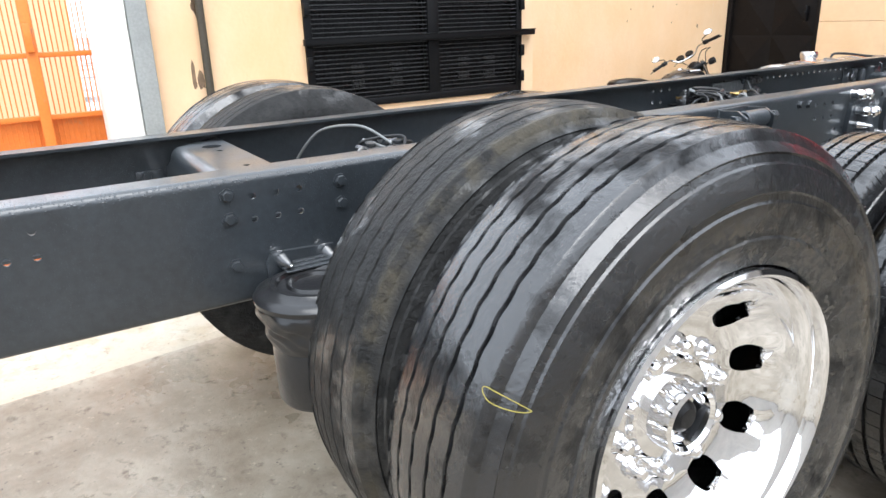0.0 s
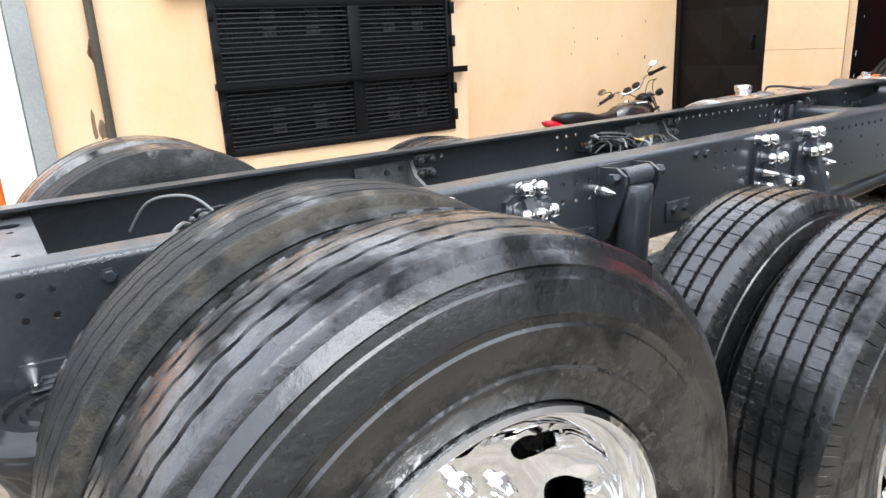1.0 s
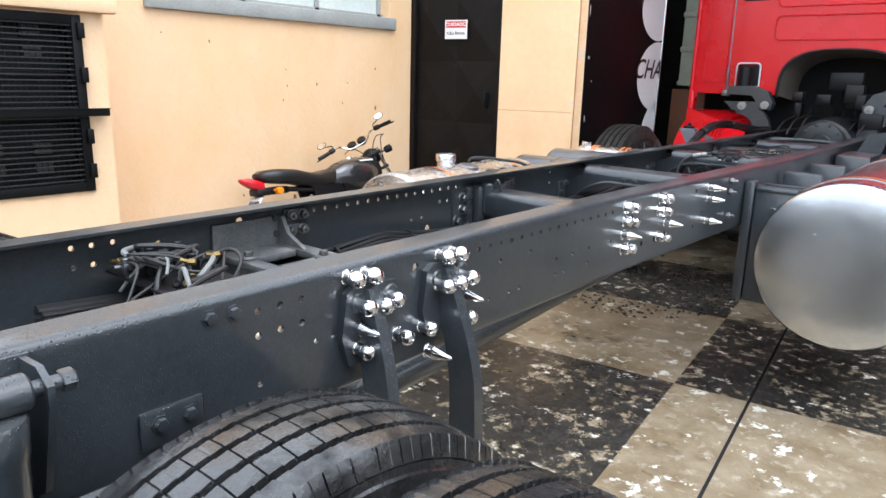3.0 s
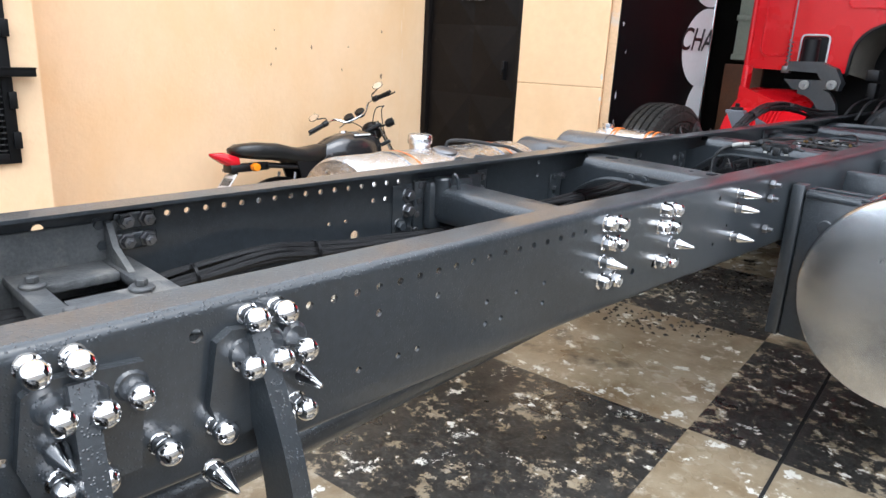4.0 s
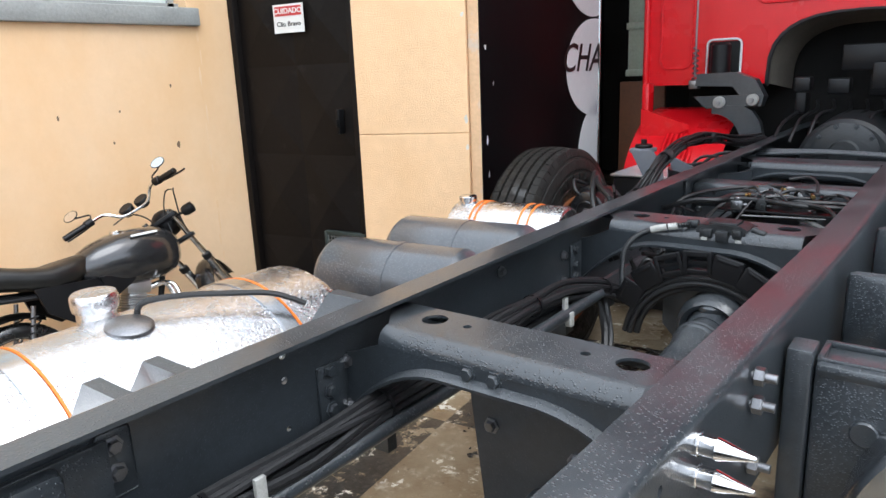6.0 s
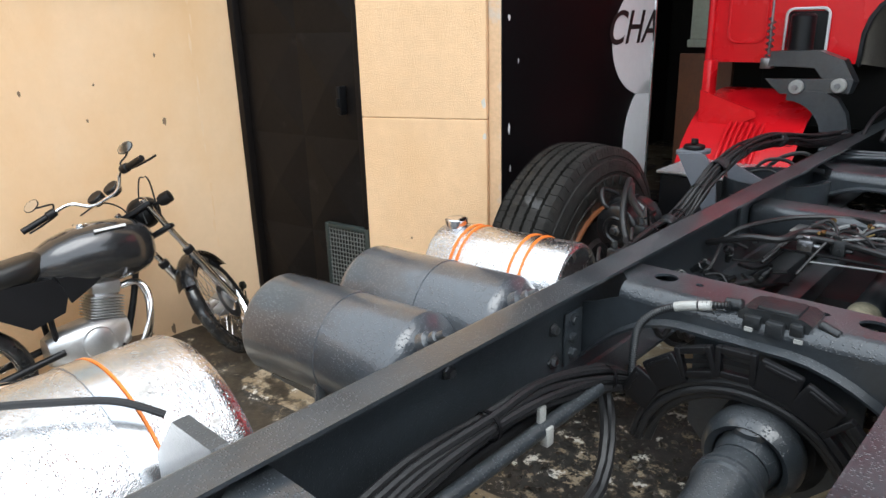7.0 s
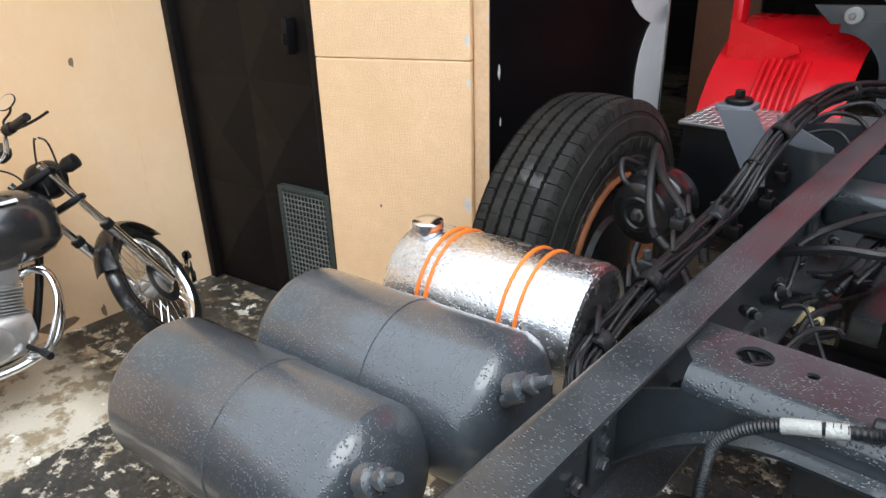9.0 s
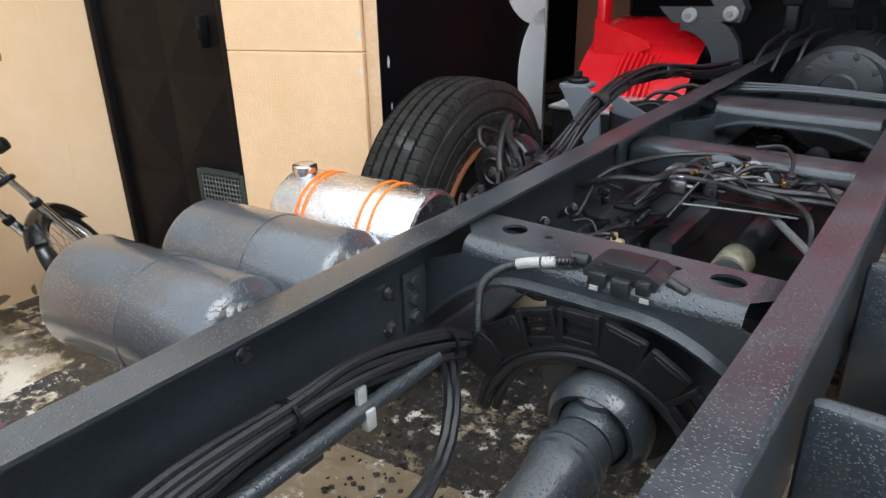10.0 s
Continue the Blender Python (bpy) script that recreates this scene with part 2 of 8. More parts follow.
VENTGRID = material("pale_wire_grid", (0.16, 0.17, 0.16), 0.5, 0.2, 0.3, 12)
PIPE = material("dark_stained_pipe", (0.06, 0.05, 0.035), 0.6, 0, 0.4, 6, 0.3, 30)
ORANGE = material("orange_strap_rubber", (0.72, 0.17, 0.015), 0.4, 0, 0.15, 9)
ORANGEPAINT = material("orange_gate_paint", (0.72, 0.20, 0.03), 0.5, 0, 0.15, 5, second=(0.4, 0.2, 0.09), second_at=0.68, second_scale=8)
GREYTANK = material("grey_tank_paint", (0.044, 0.051, 0.060), 0.30, 0, 0.25, 6, 0.04, 150, coat=0.9, drops=0.45, drop_scale=230, second=(0.075, 0.085, 0.095), second_at=0.62, second_scale=4, second_width=0.2, second_rough=0.42)
# near-black: the floor joint, and shade put into openings as colour
DARK = material("gap_shade_black", (0.006, 0.006, 0.006), 0.9, 0, 0.2, 2)
# near-black base colour stands in for the gloom inside the garage
DARKWALL = material("gloom_toned_plaster", (0.012, 0.011, 0.010), 0.9, 0, 0.2, 2)
GATEBLACK = material("black_gate_paint", (0.004, 0.0035, 0.004), 0.45, 0, 0.2, 2, 0.03, 20, spec=0.1)
LEAFWHITE = material("white_gate_paint", (0.62, 0.62, 0.62), 0.4, 0, 0.06, 3)
TRAY = material("dusty_dark_plastic", (0.014, 0.016, 0.018), 0.38, 0, 0.45, 14, 0.25, 90, second=(0.045, 0.045, 0.043), second_at=0.64, second_scale=12)
CABLE = material("black_cable", (0.010, 0.010, 0.011), 0.46, 0, 0.3, 30, 0.2, 120)
TUBEGREY = material("clear_grey_tube", (0.16, 0.165, 0.165), 0.3, 0, 0.1, 30)
TAPE = material("white_tape", (0.36, 0.36, 0.34), 0.4, 0, 0.35, 40, 0.35, 200)
TAGYELLOW = material("yellow_label", (0.26, 0.235, 0.165), 0.6, 0, 0.7, 40)
SIGNWHITE = material("sign_white", (0.78, 0.78, 0.76), 0.4, 0, 0.04, 8)
SIGNRED = material("sign_red", (0.55, 0.05, 0.05), 0.4, 0, 0.06, 8)
SIGNBLACK = material("sign_black", (0.01, 0.01, 0.01), 0.5, 0, 0.1, 8)
CHALK = material("yellow_chalk", (0.30, 0.25, 0.05), 0.9, 0, 0.5, 60)
SEAT = material("black_vinyl", (0.011, 0.011, 0.011), 0.33, 0, 0.2, 12, 0.08, 200)
BIKEGREY = material("dark_grey_metallic", (0.032, 0.032, 0.034), 0.24, 0.4, 0.08, 8, coat=1.0)
LENSRED = material("red_lamp_lens", (0.55, 0.01, 0.02), 0.12, 0, 0.05, 8)
LENSAMBER = material("amber_lamp_lens", (0.8, 0.25, 0.01), 0.15, 0, 0.05, 8)
ENGINE = material("cast_engine_alloy", (0.55, 0.55, 0.55), 0.38, 0.9, 0.12, 15, 0.08, 80)
PLATE = material("pale_grey_plate", (0.62, 0.62, 0.62), 0.4, 0, 0.1, 15)
WOOD = material("brown_board", (0.11, 0.038, 0.013), 0.7, 0, 0.3, 4)
SHELF = material("pale_green_shelf", (0.3, 0.32, 0.25), 0.6, 0, 0.2, 4)
TUNNEL = material("tan_insulation", (0.16, 0.14, 0.115), 0.9, 0, 0.3, 6, 0.3, 40)
CASTDARK = material("greasy_dark_casting", (0.013, 0.013, 0.0135), 0.45, 0, 0.5, 9, 0.5, 45, coat=0.2)
AIRCAP = material("wet_black_rubber", (0.010, 0.010, 0.011), 0.32, 0, 0.15, 10, 0.1, 60, coat=0.4, spec=0.4)
BUSH = material("pale_rubber_bush", (0.27, 0.27, 0.255), 0.5, 0, 0.15, 20)
TOWERGREY = material("pale_grey_paint", (0.13, 0.14, 0.16), 0.35, 0, 0.1, 10)
CLOD = material("wet_dirt", (0.035, 0.028, 0.02), 0.45, 0, 0.5, 9, 0.3, 60)
CREAM = material("cream_plastic", (0.62, 0.5, 0.28), 0.5, 0, 0.2, 30)
MIRROR = material("motorcycle_mirror", (0.85, 0.85, 0.86), 0.06, 1.0, 0.05, 8)
ADDEDWALL = material("added_wall_grey", (0.46, 0.44, 0.41), 0.85, 0, 0.2, 2, 0.3, 20)
STAIN = material("dark_wall_stain", (0.20, 0.13, 0.08), 0.85, 0, 0.5, 20)
MOULD = material("black_green_mould", (0.035, 0.034, 0.024), 0.9, 0, 0.5, 30)
CHIP = material("bare_plaster_chip", (0.62, 0.58, 0.52), 0.9, 0, 0.2, 30)
RUSTRIM = material("rusty_orange_rim", (0.20, 0.068, 0.022), 0.6, 0, 0.4, 12, 0.2, 40)
CASTING = material("dusty_grey_casting", (0.075, 0.078, 0.08), 0.5, 0.1, 0.45, 12, 0.5, 50, second=(0.16, 0.155, 0.145), second_at=0.58, second_scale=9, second_rough=0.75)
DIAMOND = material("diamond_plate", (0.72, 0.72, 0.73), 0.42, 1.0, 0.15, 20, 0.2, 60)


def ground_material():
    """Worn wet concrete, black checker paint rubbed through, pale paint flecks and damp sheen."""
    m = bpy.data.materials.new("checker_concrete")
    m.use_nodes = True
    nt = m.node_tree
    n, l = nt.nodes, nt.links
    b = n["Principled BSDF"]
    tc = n.new("ShaderNodeTexCoord")
    mp = n.new("ShaderNodeMapping")
    mp.vector_type = "TEXTURE"
    mp.inputs["Location"].default_value = (0.2, 6.12, 0)
    mp.inputs["Rotation"].default_value = (0, 0, radians(7))
    mp.inputs["Scale"].default_value = (1.26, 1.26, 1.26)
    l.new(tc.outputs["Object"], mp.inputs["Vector"])
    sep = n.new("ShaderNodeSeparateXYZ")
    l.new(mp.outputs[0], sep.inputs[0])

    def math_node(op, a, v=None, w=None):
        q = n.new("ShaderNodeMath")
        q.operation = op
        for i, s in enumerate((a, v, w)):
            if s is None:
                continue
            if isinstance(s, (int, float)):
                q.inputs[i].default_value = s
            else:
                l.new(s, q.inputs[i])
        return q.outputs[0]

    def tex(scale, detail, rough=0.6):
        t = n.new("ShaderNodeTexNoise")
        t.inputs["Scale"].default_value, t.inputs["Detail"].default_value, t.inputs["Roughness"].default_value = scale, detail, rough
        l.new(tc.outputs["Object"], t.inputs["Vector"])
        return t.outputs["Fac"]

    def ramp(v, a, c):
        r = n.new("ShaderNodeMapRange")
        r.inputs["From Min"].default_value, r.inputs["From Max"].default_value = a, c
        l.new(v, r.inputs["Value"])
        return r.outputs[0]

    def mix(f, a, c):
        q = n.new("ShaderNodeMix")
        q.data_type = "RGBA"
        l.new(f, q.inputs["Factor"])
        for k, s in (("A", a), ("B", c)):
            if isinstance(s, tuple):
                q.inputs[k].default_value = (*s, 1)
            else:
                l.new(s, q.inputs[k])
        return q.outputs["Result"]

    fx = math_node("FLOOR", sep.outputs[0])
    fy = math_node("FLOOR", sep.outputs[1])
    par = math_node("FLOORED_MODULO", math_node("ADD", fx, fy), 2.0)
    odd = math_node("LESS_THAN", par, 0.5)
    zone = math_node("GREATER_THAN", sep.outputs[1], -2.0)
    big, mid, fine, grit = tex(0.9, 5), tex(3.2, 8, 0.65), tex(13.0, 8, 0.7), tex(60.0, 4)
    concrete = mix(ramp(mid, 0.32, 0.7), (0.17, 0.12, 0.066), (0.36, 0.30, 0.21))
    concrete = mix(ramp(fine, 0.54, 0.66), concrete, (0.42, 0.37, 0.29))
    pale = mix(ramp(tex(7.0, 9, 0.7), 0.585, 0.61), concrete, (0.70, 0.68, 0.61))
    concrete = mix(zone, concrete, pale)
    stain = mix(ramp(tex(2.1, 7, 0.6), 0.60, 0.70), concrete, (0.04, 0.034, 0.026))
    # black squares, worn through
    wear = ramp(math_node("MULTIPLY_ADD", tex(14.0, 10, 0.75), 0.72, math_node("MULTIPLY", mid, 0.28)), 0.525, 0.56)
    keep = math_node("MULTIPLY", math_node("MULTIPLY", odd, zone), math_node("SUBTRACT", 1.0, wear))
    col = mix(keep, stain, mix(ramp(fine, 0.38, 0.62), (0.017, 0.016, 0.015), (0.040, 0.038, 0.034)))
    # rear of the yard: a paler slab on the far side and a damp darker strip
    slab = math_node("MULTIPLY", math_node("LESS_THAN", sep.outputs[0], -1.68), math_node("LESS_THAN", sep.outputs[1], -2.0))
    damp = mix(ramp(mid, 0.35, 0.65), (0.18, 0.15, 0.11), (0.34, 0.30, 0.24))
    rearcol = mix(slab, damp, mix(ramp(mid, 0.3, 0.7), (0.40, 0.35, 0.26), (0.52, 0.46, 0.36)))
    rearcol = mix(ramp(fine, 0.56, 0.68), rearcol, (0.12, 0.10, 0.075))
    rearcol = mix(ramp(tex(28.0, 6, 0.7), 0.60, 0.66), rearcol, (0.34, 0.30, 0.23))
    rearcol = mix(ramp(tex(5.0, 10, 0.75), 0.63, 0.66), rearcol, (0.08, 0.066, 0.048))
    col = mix(zone, rearcol, col)
    place = n.new("ShaderNodeSeparateXYZ")
    l.new(tc.outputs["Object"], place.inputs[0])
    mud = math_node("MULTIPLY", ramp(place.outputs[0], -1.7, -2.1), math_node("MULTIPLY", ramp(place.outputs[1], 6.78, 6.95), ramp(place.outputs[1], 7.75, 7.45)))
    mud = math_node("MULTIPLY", mud, ramp(tex(3.6, 9, 0.7), 0.56, 0.50))
    col = mix(mud, col, mix(ramp(fine, 0.4, 0.62), (0.020, 0.016, 0.012), (0.055, 0.044, 0.030)))
    worn = math_node("MULTIPLY", ramp(place.outputs[0], -1.2, -1.6), ramp(place.outputs[1], 6.95, 6.75))
    worn = math_node("MULTIPLY", worn, ramp(tex(6.0, 9, 0.7), 0.44, 0.50))
    col = mix(math_node("MULTIPLY", worn, math_node("SUBTRACT", 1.0, keep)), col, (0.52, 0.48, 0.40))
    film = math_node("MULTIPLY", math_node("MULTIPLY", odd, zone), ramp(tex(38.0, 6, 0.7), 0.52, 0.64))
    col = mix(math_node("MULTIPLY", film, 0.4), col, (0.10, 0.095, 0.085))
    speck = mix(ramp(grit, 0.64, 0.74), col, (0.03, 0.027, 0.022))
    l.new(speck, b.inputs["Base Color"])
    wet = ramp(big, 0.62, 0.38)
    ro = n.new("ShaderNodeMapRange")
    ro.inputs["To Min"].default_value, ro.inputs["To Max"].default_value = 0.55, 0.2
    l.new(wet, ro.inputs["Value"])
    l.new(ro.outputs[0], b.inputs["Roughness"])
    bp = n.new("ShaderNodeBump")
    bp.inputs["Strength"].default_value, bp.inputs["Distance"].default_value = 0.35, 0.006
    l.new(math_node("ADD", fine, math_node("MULTIPLY", grit, 0.5)), bp.inputs["Height"])
    l.new(bp.outputs[0], b.inputs["Normal"])
    return m


GROUND = ground_material()


# ---- mesh helpers ----
def world_of(ob):
    m = ob.matrix_basis.copy()
    while ob.parent:
        ob = ob.parent
        m = ob.matrix_basis @ m
    return m


def thing(name, at, label, category, group="", kind="", turn=0.0):
    ob = new(name)
    ob.empty_display_size = 0.1
    ob.matrix_basis = pose(*at, 0, 0, turn)
    return tagged(ob, label, category, group, kind)


def finish(name, bm, mat, smooth=40, recalc=True):
    me = bpy.data.meshes.new(name)
    if recalc:
        bmesh.ops.recalc_face_normals(bm, faces=bm.faces)
    bm.to_mesh(me)
    bm.free()
    mats = mat if isinstance(mat, (list, tuple)) else [mat]
    for m in mats:
        me.materials.append(m)
    if smooth:
        me.shade_smooth()
        me.set_sharp_from_angle(angle=radians(smooth))
    return me


def part(name, bm, mat, parent, label="", smooth=40, recalc=True):
    """Links a bmesh, built in world metres, as one mesh under a thing or a part."""
    bm.transform(world_of(parent).inverted())
    ob = new(name, finish(name, bm, mat, smooth, recalc))
    ob.parent = parent
    return tagged(ob, label)


def single(name, bm, mat, label, category, group="", kind="", smooth=40):
    ob = new(name, finish(name, bm, mat, smooth))
    return tagged(ob, label, category, group, kind)


def box(bm, x0, x1, y0, y1, z0, z1, bevel=0.0, m=None, seg=2):
    g = bmesh.ops.create_cube(bm, size=1.0, matrix=Matrix.LocRotScale(((x0 + x1) / 2, (y0 + y1) / 2, (z0 + z1) / 2), None, (abs(x1 - x0), abs(y1 - y0), abs(z1 - z0))))
    vs = g["verts"]
    if bevel:
        es = list({e for v in vs for e in v.link_edges})
        r = bmesh.ops.bevel(bm, geom=es, offset=bevel, segments=seg, affect="EDGES", profile=0.5)
        vs = list({v for f in r["faces"] for v in f.verts} | {v for v in vs if v.is_valid})
    if m is not None:
        bmesh.ops.transform(bm, matrix=m, verts=vs)
    return vs


def frame_to(p0, p1):
    p0, p1 = Vector(p0), Vector(p1)
    d = p1 - p0
    return Matrix.Translation(p0) @ d.to_track_quat("Z", "Y").to_matrix().to_4x4(), d.length


def lathe(bm, profile, m, seg=32, closed=False):
    """Turns a profile of (radius, height) round the z axis of m."""
    rings = []
    for r, h in profile:
        if r < 1e-6:
            rings.append([bm.verts.new(m @ Vector((0, 0, h)))])
        else:
            rings.append([bm.verts.new(m @ Vector((r * math.cos(2 * math.pi * i / seg), r * math.sin(2 * math.pi * i / seg), h))) for i in range(seg)])
    pairs = list(zip(rings, rings[1:])) + ([(rings[-1], rings[0])] if closed else [])
    for a, b in pairs:
        for i in range(seg):
            j = (i + 1) % seg
            if len(a) == 1 and len(b) == 1:
                continue
            if len(a) == 1:
                bm.faces.new((a[0], b[i], b[j]))
            elif len(b) == 1:
                bm.faces.new((a[i], b[0], a[j]))
            else:
                bm.faces.new((a[i], b[i], b[j], a[j]))


def rod(bm, p0, p1, r, seg=12, bevel=0.0, r1=None):
    m, d = frame_to(p0, p1)
    r1 = r if r1 is None else r1
    if bevel:
        lathe(bm, [(0, 0), (r - bevel, 0), (r, bevel), (r1, d - bevel), (r1 - bevel, d), (0, d)], m, seg)
    else:
        lathe(bm, [(0, 0), (r, 0), (r1, d), (0, d)], m, seg)


def smooth_path(pts, n=6):
    pts = [Vector(p) for p in pts]
    out = []
    for i in range(len(pts) - 1):
        a, b = pts[i], pts[i + 1]
        p, q = pts[max(i - 1, 0)], pts[min(i + 2, len(pts) - 1)]
        for k in range(n):
            t = k / n
            out.append(0.5 * ((2 * a) + (b - p) * t + (2 * p - 5 * a + 4 * b - q) * t * t + (3 * a - p - 3 * b + q) * t ** 3))
    out.append(pts[-1])
    return out


def tube(bm, pts, r, seg=8, n=5, radii=None):
    """A round tube along a smooth curve through the points."""
    path = smooth_path(pts, n) if n > 1 else [Vector(p) for p in pts]
    up = Vector((0.13, 0.31, 0.94)).normalized()
    rings = []
    for i, p in enumerate(path):
        d = (path[min(i + 1, len(path) - 1)] - path[max(i - 1, 0)]).normalized()
        s = d.cross(up)
        if s.length < 1e-3:
            s = d.cross(Vector((1, 0, 0)))
        s.normalize()
        u = s.cross(d)
        rr = r if radii is None else radii[min(int(i / n), len(radii) - 1)]
        rings.append([bm.verts.new(p + rr * (s * math.cos(2 * math.pi * k / seg) + u * math.sin(2 * math.pi * k / seg))) for k in range(seg)])
    for a, b in zip(rings, rings[1:]):
        for k in range(seg):
            j = (k + 1) % seg
            bm.faces.new((a[k], a[j], b[j], b[k]))
    bm.faces.new(rings[0])
    bm.faces.new(rings[-1][::-1])


def extrude_outline(bm, pts, m, depth):
    """A flat outline in the xy plane of m, thickened along its z."""
    a = [bm.verts.new(m @ Vector((x, y, 0))) for x, y in pts]
    b = [bm.verts.new(m @ Vector((x, y, depth))) for x, y in pts]
    bm.faces.new(a)
    bm.faces.new(b[::-1])
    for i in range(len(pts)):
        j = (i + 1) % len(pts)
        bm.faces.new((a[i], b[i], b[j], a[j]))


def B():
    return bmesh.new()


# ---- plan ----
TOP, BOT, HALF, FLANGE, WEB = 1.145, 0.862, 0.36, 0.083, 0.008
REAR, FRONT = -1.4, 10.6
BACK_WALL = -3.25
CORNER = Vector((-2.60, 4.575, 0))          # the free end of the window wall
ALONG = Vector((-0.01, -1.0, 0)).normalized()
BAY = Matrix.Translation(CORNER) @ Matrix.Rotation(math.atan2(ALONG.y, ALONG.x), 4, "Z")
DIR = Vector((0.991, 0.134, 0))
JAMB = Vector((-3.238, 7.765, 0))           # hinge side of the steel door
DOOR_W = 0.951
PIER = Matrix.Translation((-2.296, 7.893, 0)) @ Matrix.Rotation(math.atan2(0.259, 0.618), 4, "Z")   # face of the pillar beside it
FACE = Matrix.Translation(JAMB) @ Matrix.Rotation(math.atan2(DIR.y, DIR.x), 4, "Z")


def stamp(name, me, parent, m, label=""):
    """Another object on a mesh made before, at the world pose m."""
    ob = new(name, me)
    ob.parent = parent
    ob.matrix_basis = world_of(parent).inverted() @ m
    return tagged(ob, label)


def mesh_of(name, bm, mat, smooth=40):
    return finish(name, bm, mat, smooth)


# ---- ground ----
b = B()
box(b, -80, 80, -80, 80, -0.4, 0.0)
ground = single("ground", b, GROUND, "wet worn concrete yard with a faded black checker", "ground", kind="structure", smooth=0)
b = B()
box(b, 0, 0.014, -3.2, 3.0, 0.0005, 0.003, m=Matrix.Translation((0.53, 6.4, 0)) @ Matrix.Rotation(radians(7), 4, "Z"))
single("floor_joint", b, DARK, "dark open joint across the concrete floor", "joint", kind="structure", smooth=0)

rng = random.Random(77)
dv, df = [], []
for k in range(900):
    a, rad = rng.uniform(0, 6.283), rng.random() ** 0.6
    cx, cy, r_ = -0.62 + 0.62 * rad * math.cos(a), 7.75 + 0.85 * rad * math.sin(a), rng.choice((0.006, 0.008, 0.011, 0.016))
    n0 = len(dv)
    for dx, dy, dz in ((1, 0, 0.2), (0, 1, 0.25), (-1, 0, 0.2), (0, -1, 0.3), (0.1, 0, 0.9), (0, 0.1, -0.2)):
        dv.append((cx + r_ * (dx + rng.uniform(-0.3, 0.3)), cy + r_ * (dy + rng.uniform(-0.3, 0.3)), max(-0.002, r_ * (dz + rng.uniform(-0.15, 0.15)))))
    df += [(n0 + p, n0 + q, n0 + 4) for p, q in ((0, 1), (1, 2), (2, 3), (3, 0))] + [(n0 + q, n0 + p, n0 + 5) for p, q in ((0, 1), (1, 2), (2, 3), (3, 0))]
me = bpy.data.meshes.new("debris")
me.from_pydata(dv, [], df)
me.materials.append(CLOD)
tagged(new("debris", me), "dark wet dirt clods strewn on the concrete", "debris", kind="stuff")

# ---- walls ----
b = B()
box(b, BACK_WALL - 0.25, BACK_WALL, 4.3, 7.765, 0, 2.02)
box(b, BACK_WALL - 0.25, BACK_WALL, 7.47, 7.765, 2.02, 3.9)
box(b, BACK_WALL - 0.25, BACK_WALL, 4.3, 5.2, 2.02, 3.9)
box(b, BACK_WALL - 0.25, BACK_WALL, 5.2, 7.47, 3.0, 3.9)
wall_west = single("wall_west", b, WALL, "peach painted plaster workshop wall, damp stained at its foot", "wall", kind="structure", smooth=0)
b = B()
box(b, BACK_WALL - 0.2, BACK_WALL + 0.035, 5.15, 7.535, 1.925, 2.03, 0.01)
part("sill", b, SILL, wall_west, "grey concrete sill")
b = B()
for y in (5.25, 5.98, 6.70, 7.42):
    box(b, BACK_WALL - 0.12, BACK_WALL - 0.08, y - 0.02, y + 0.02, 2.02, 3.0)
box(b, BACK_WALL - 0.12, BACK_WALL - 0.08, 5.2, 7.47, 2.021, 2.06)
window_2 = single("window_2", b, SILL, "grey framed upper window with pale panes", "window", kind="structure", smooth=0)
for y in (5.27, 6.0, 6.72):
    b = B()
    box(b, BACK_WALL - 0.107, BACK_WALL - 0.1, y, y + 0.69, 2.06, 3.0)
    part("pane", b, PANE, window_2, smooth=0)

# the window wall stands at an angle; local x runs along it, local y points to the yard
b = B()
W0, W1, Z0, Z1 = 0.125, 1.86, 0.855, 1.80
box(b, 0, W0, 0, -0.3, 0, 2.45, m=BAY)
box(b, W1, 2.90, 0, -0.3, 0, 2.45, m=BAY)
box(b, W0, W1, 0, -0.3, 0, Z0, m=BAY)
box(b, W0, W1, 0, -0.3, Z1, 2.45, m=BAY)
wall_bay = single("wall_south", b, WALL, "peach painted plaster wall round the barred window", "wall", kind="structure", smooth=0)
b = B()
box(b, -0.06, 2.1, 0.06, -0.02, 1.815, 1.90, 0.012, m=BAY)
part("ledge", b, WALL, wall_bay, "peach painted ledge above the window")
b = B()
box(b, 0.004, 0.2, -0.302, -1.2, 0, 2.45, m=BAY)
single("wall_return", b, WALL, "peach painted return wall", "wall", kind="structure", smooth=0)

# barred window
window_1 = thing("window_1", tuple(BAY @ Vector((1.0, 0, 0.73))), "black steel louvred window behind a wire mesh grille", "window", kind="structure")
b = B()
for x0, x1, z0, z1 in ((W0, W0 + 0.05, Z0, Z1), (W1 - 0.05, W1, Z0, Z1), (W0 + 0.05, W1 - 0.05, Z0, Z0 + 0.05), (W0 + 0.05, W1 - 0.05, Z1 - 0.05, Z1), (0.86, 0.95, Z0 + 0.05, Z1 - 0.05)):
    box(b, x0, x1, 0.02, -0.06, z0, z1, 0.004, m=BAY)
part("window_frame", b, IRON, window_1)
b = B()
box(b, 0.03, 1.88, 0.065, 0.025, 1.27, 1.312, 0.004, m=BAY)
box(b, 0.03, 1.88, 0.072, 0.066, 1.308, 1.314, m=BAY)
part("locking_bar", b, IRON, window_1, "flat black locking bar")
b = B()
box(b, W0, W1, -0.12, -0.15, Z0, Z1, m=BAY)
part("shutter", b, IRON, window_1)
for z in (1.02, 1.24, 1.47, 1.64):
    b = B()
    box(b, W0 + 0.05, W1 - 0.05, -0.085, -0.118, z, z + 0.035, 0.003, m=BAY)
    part("rail", b, IRON, window_1)
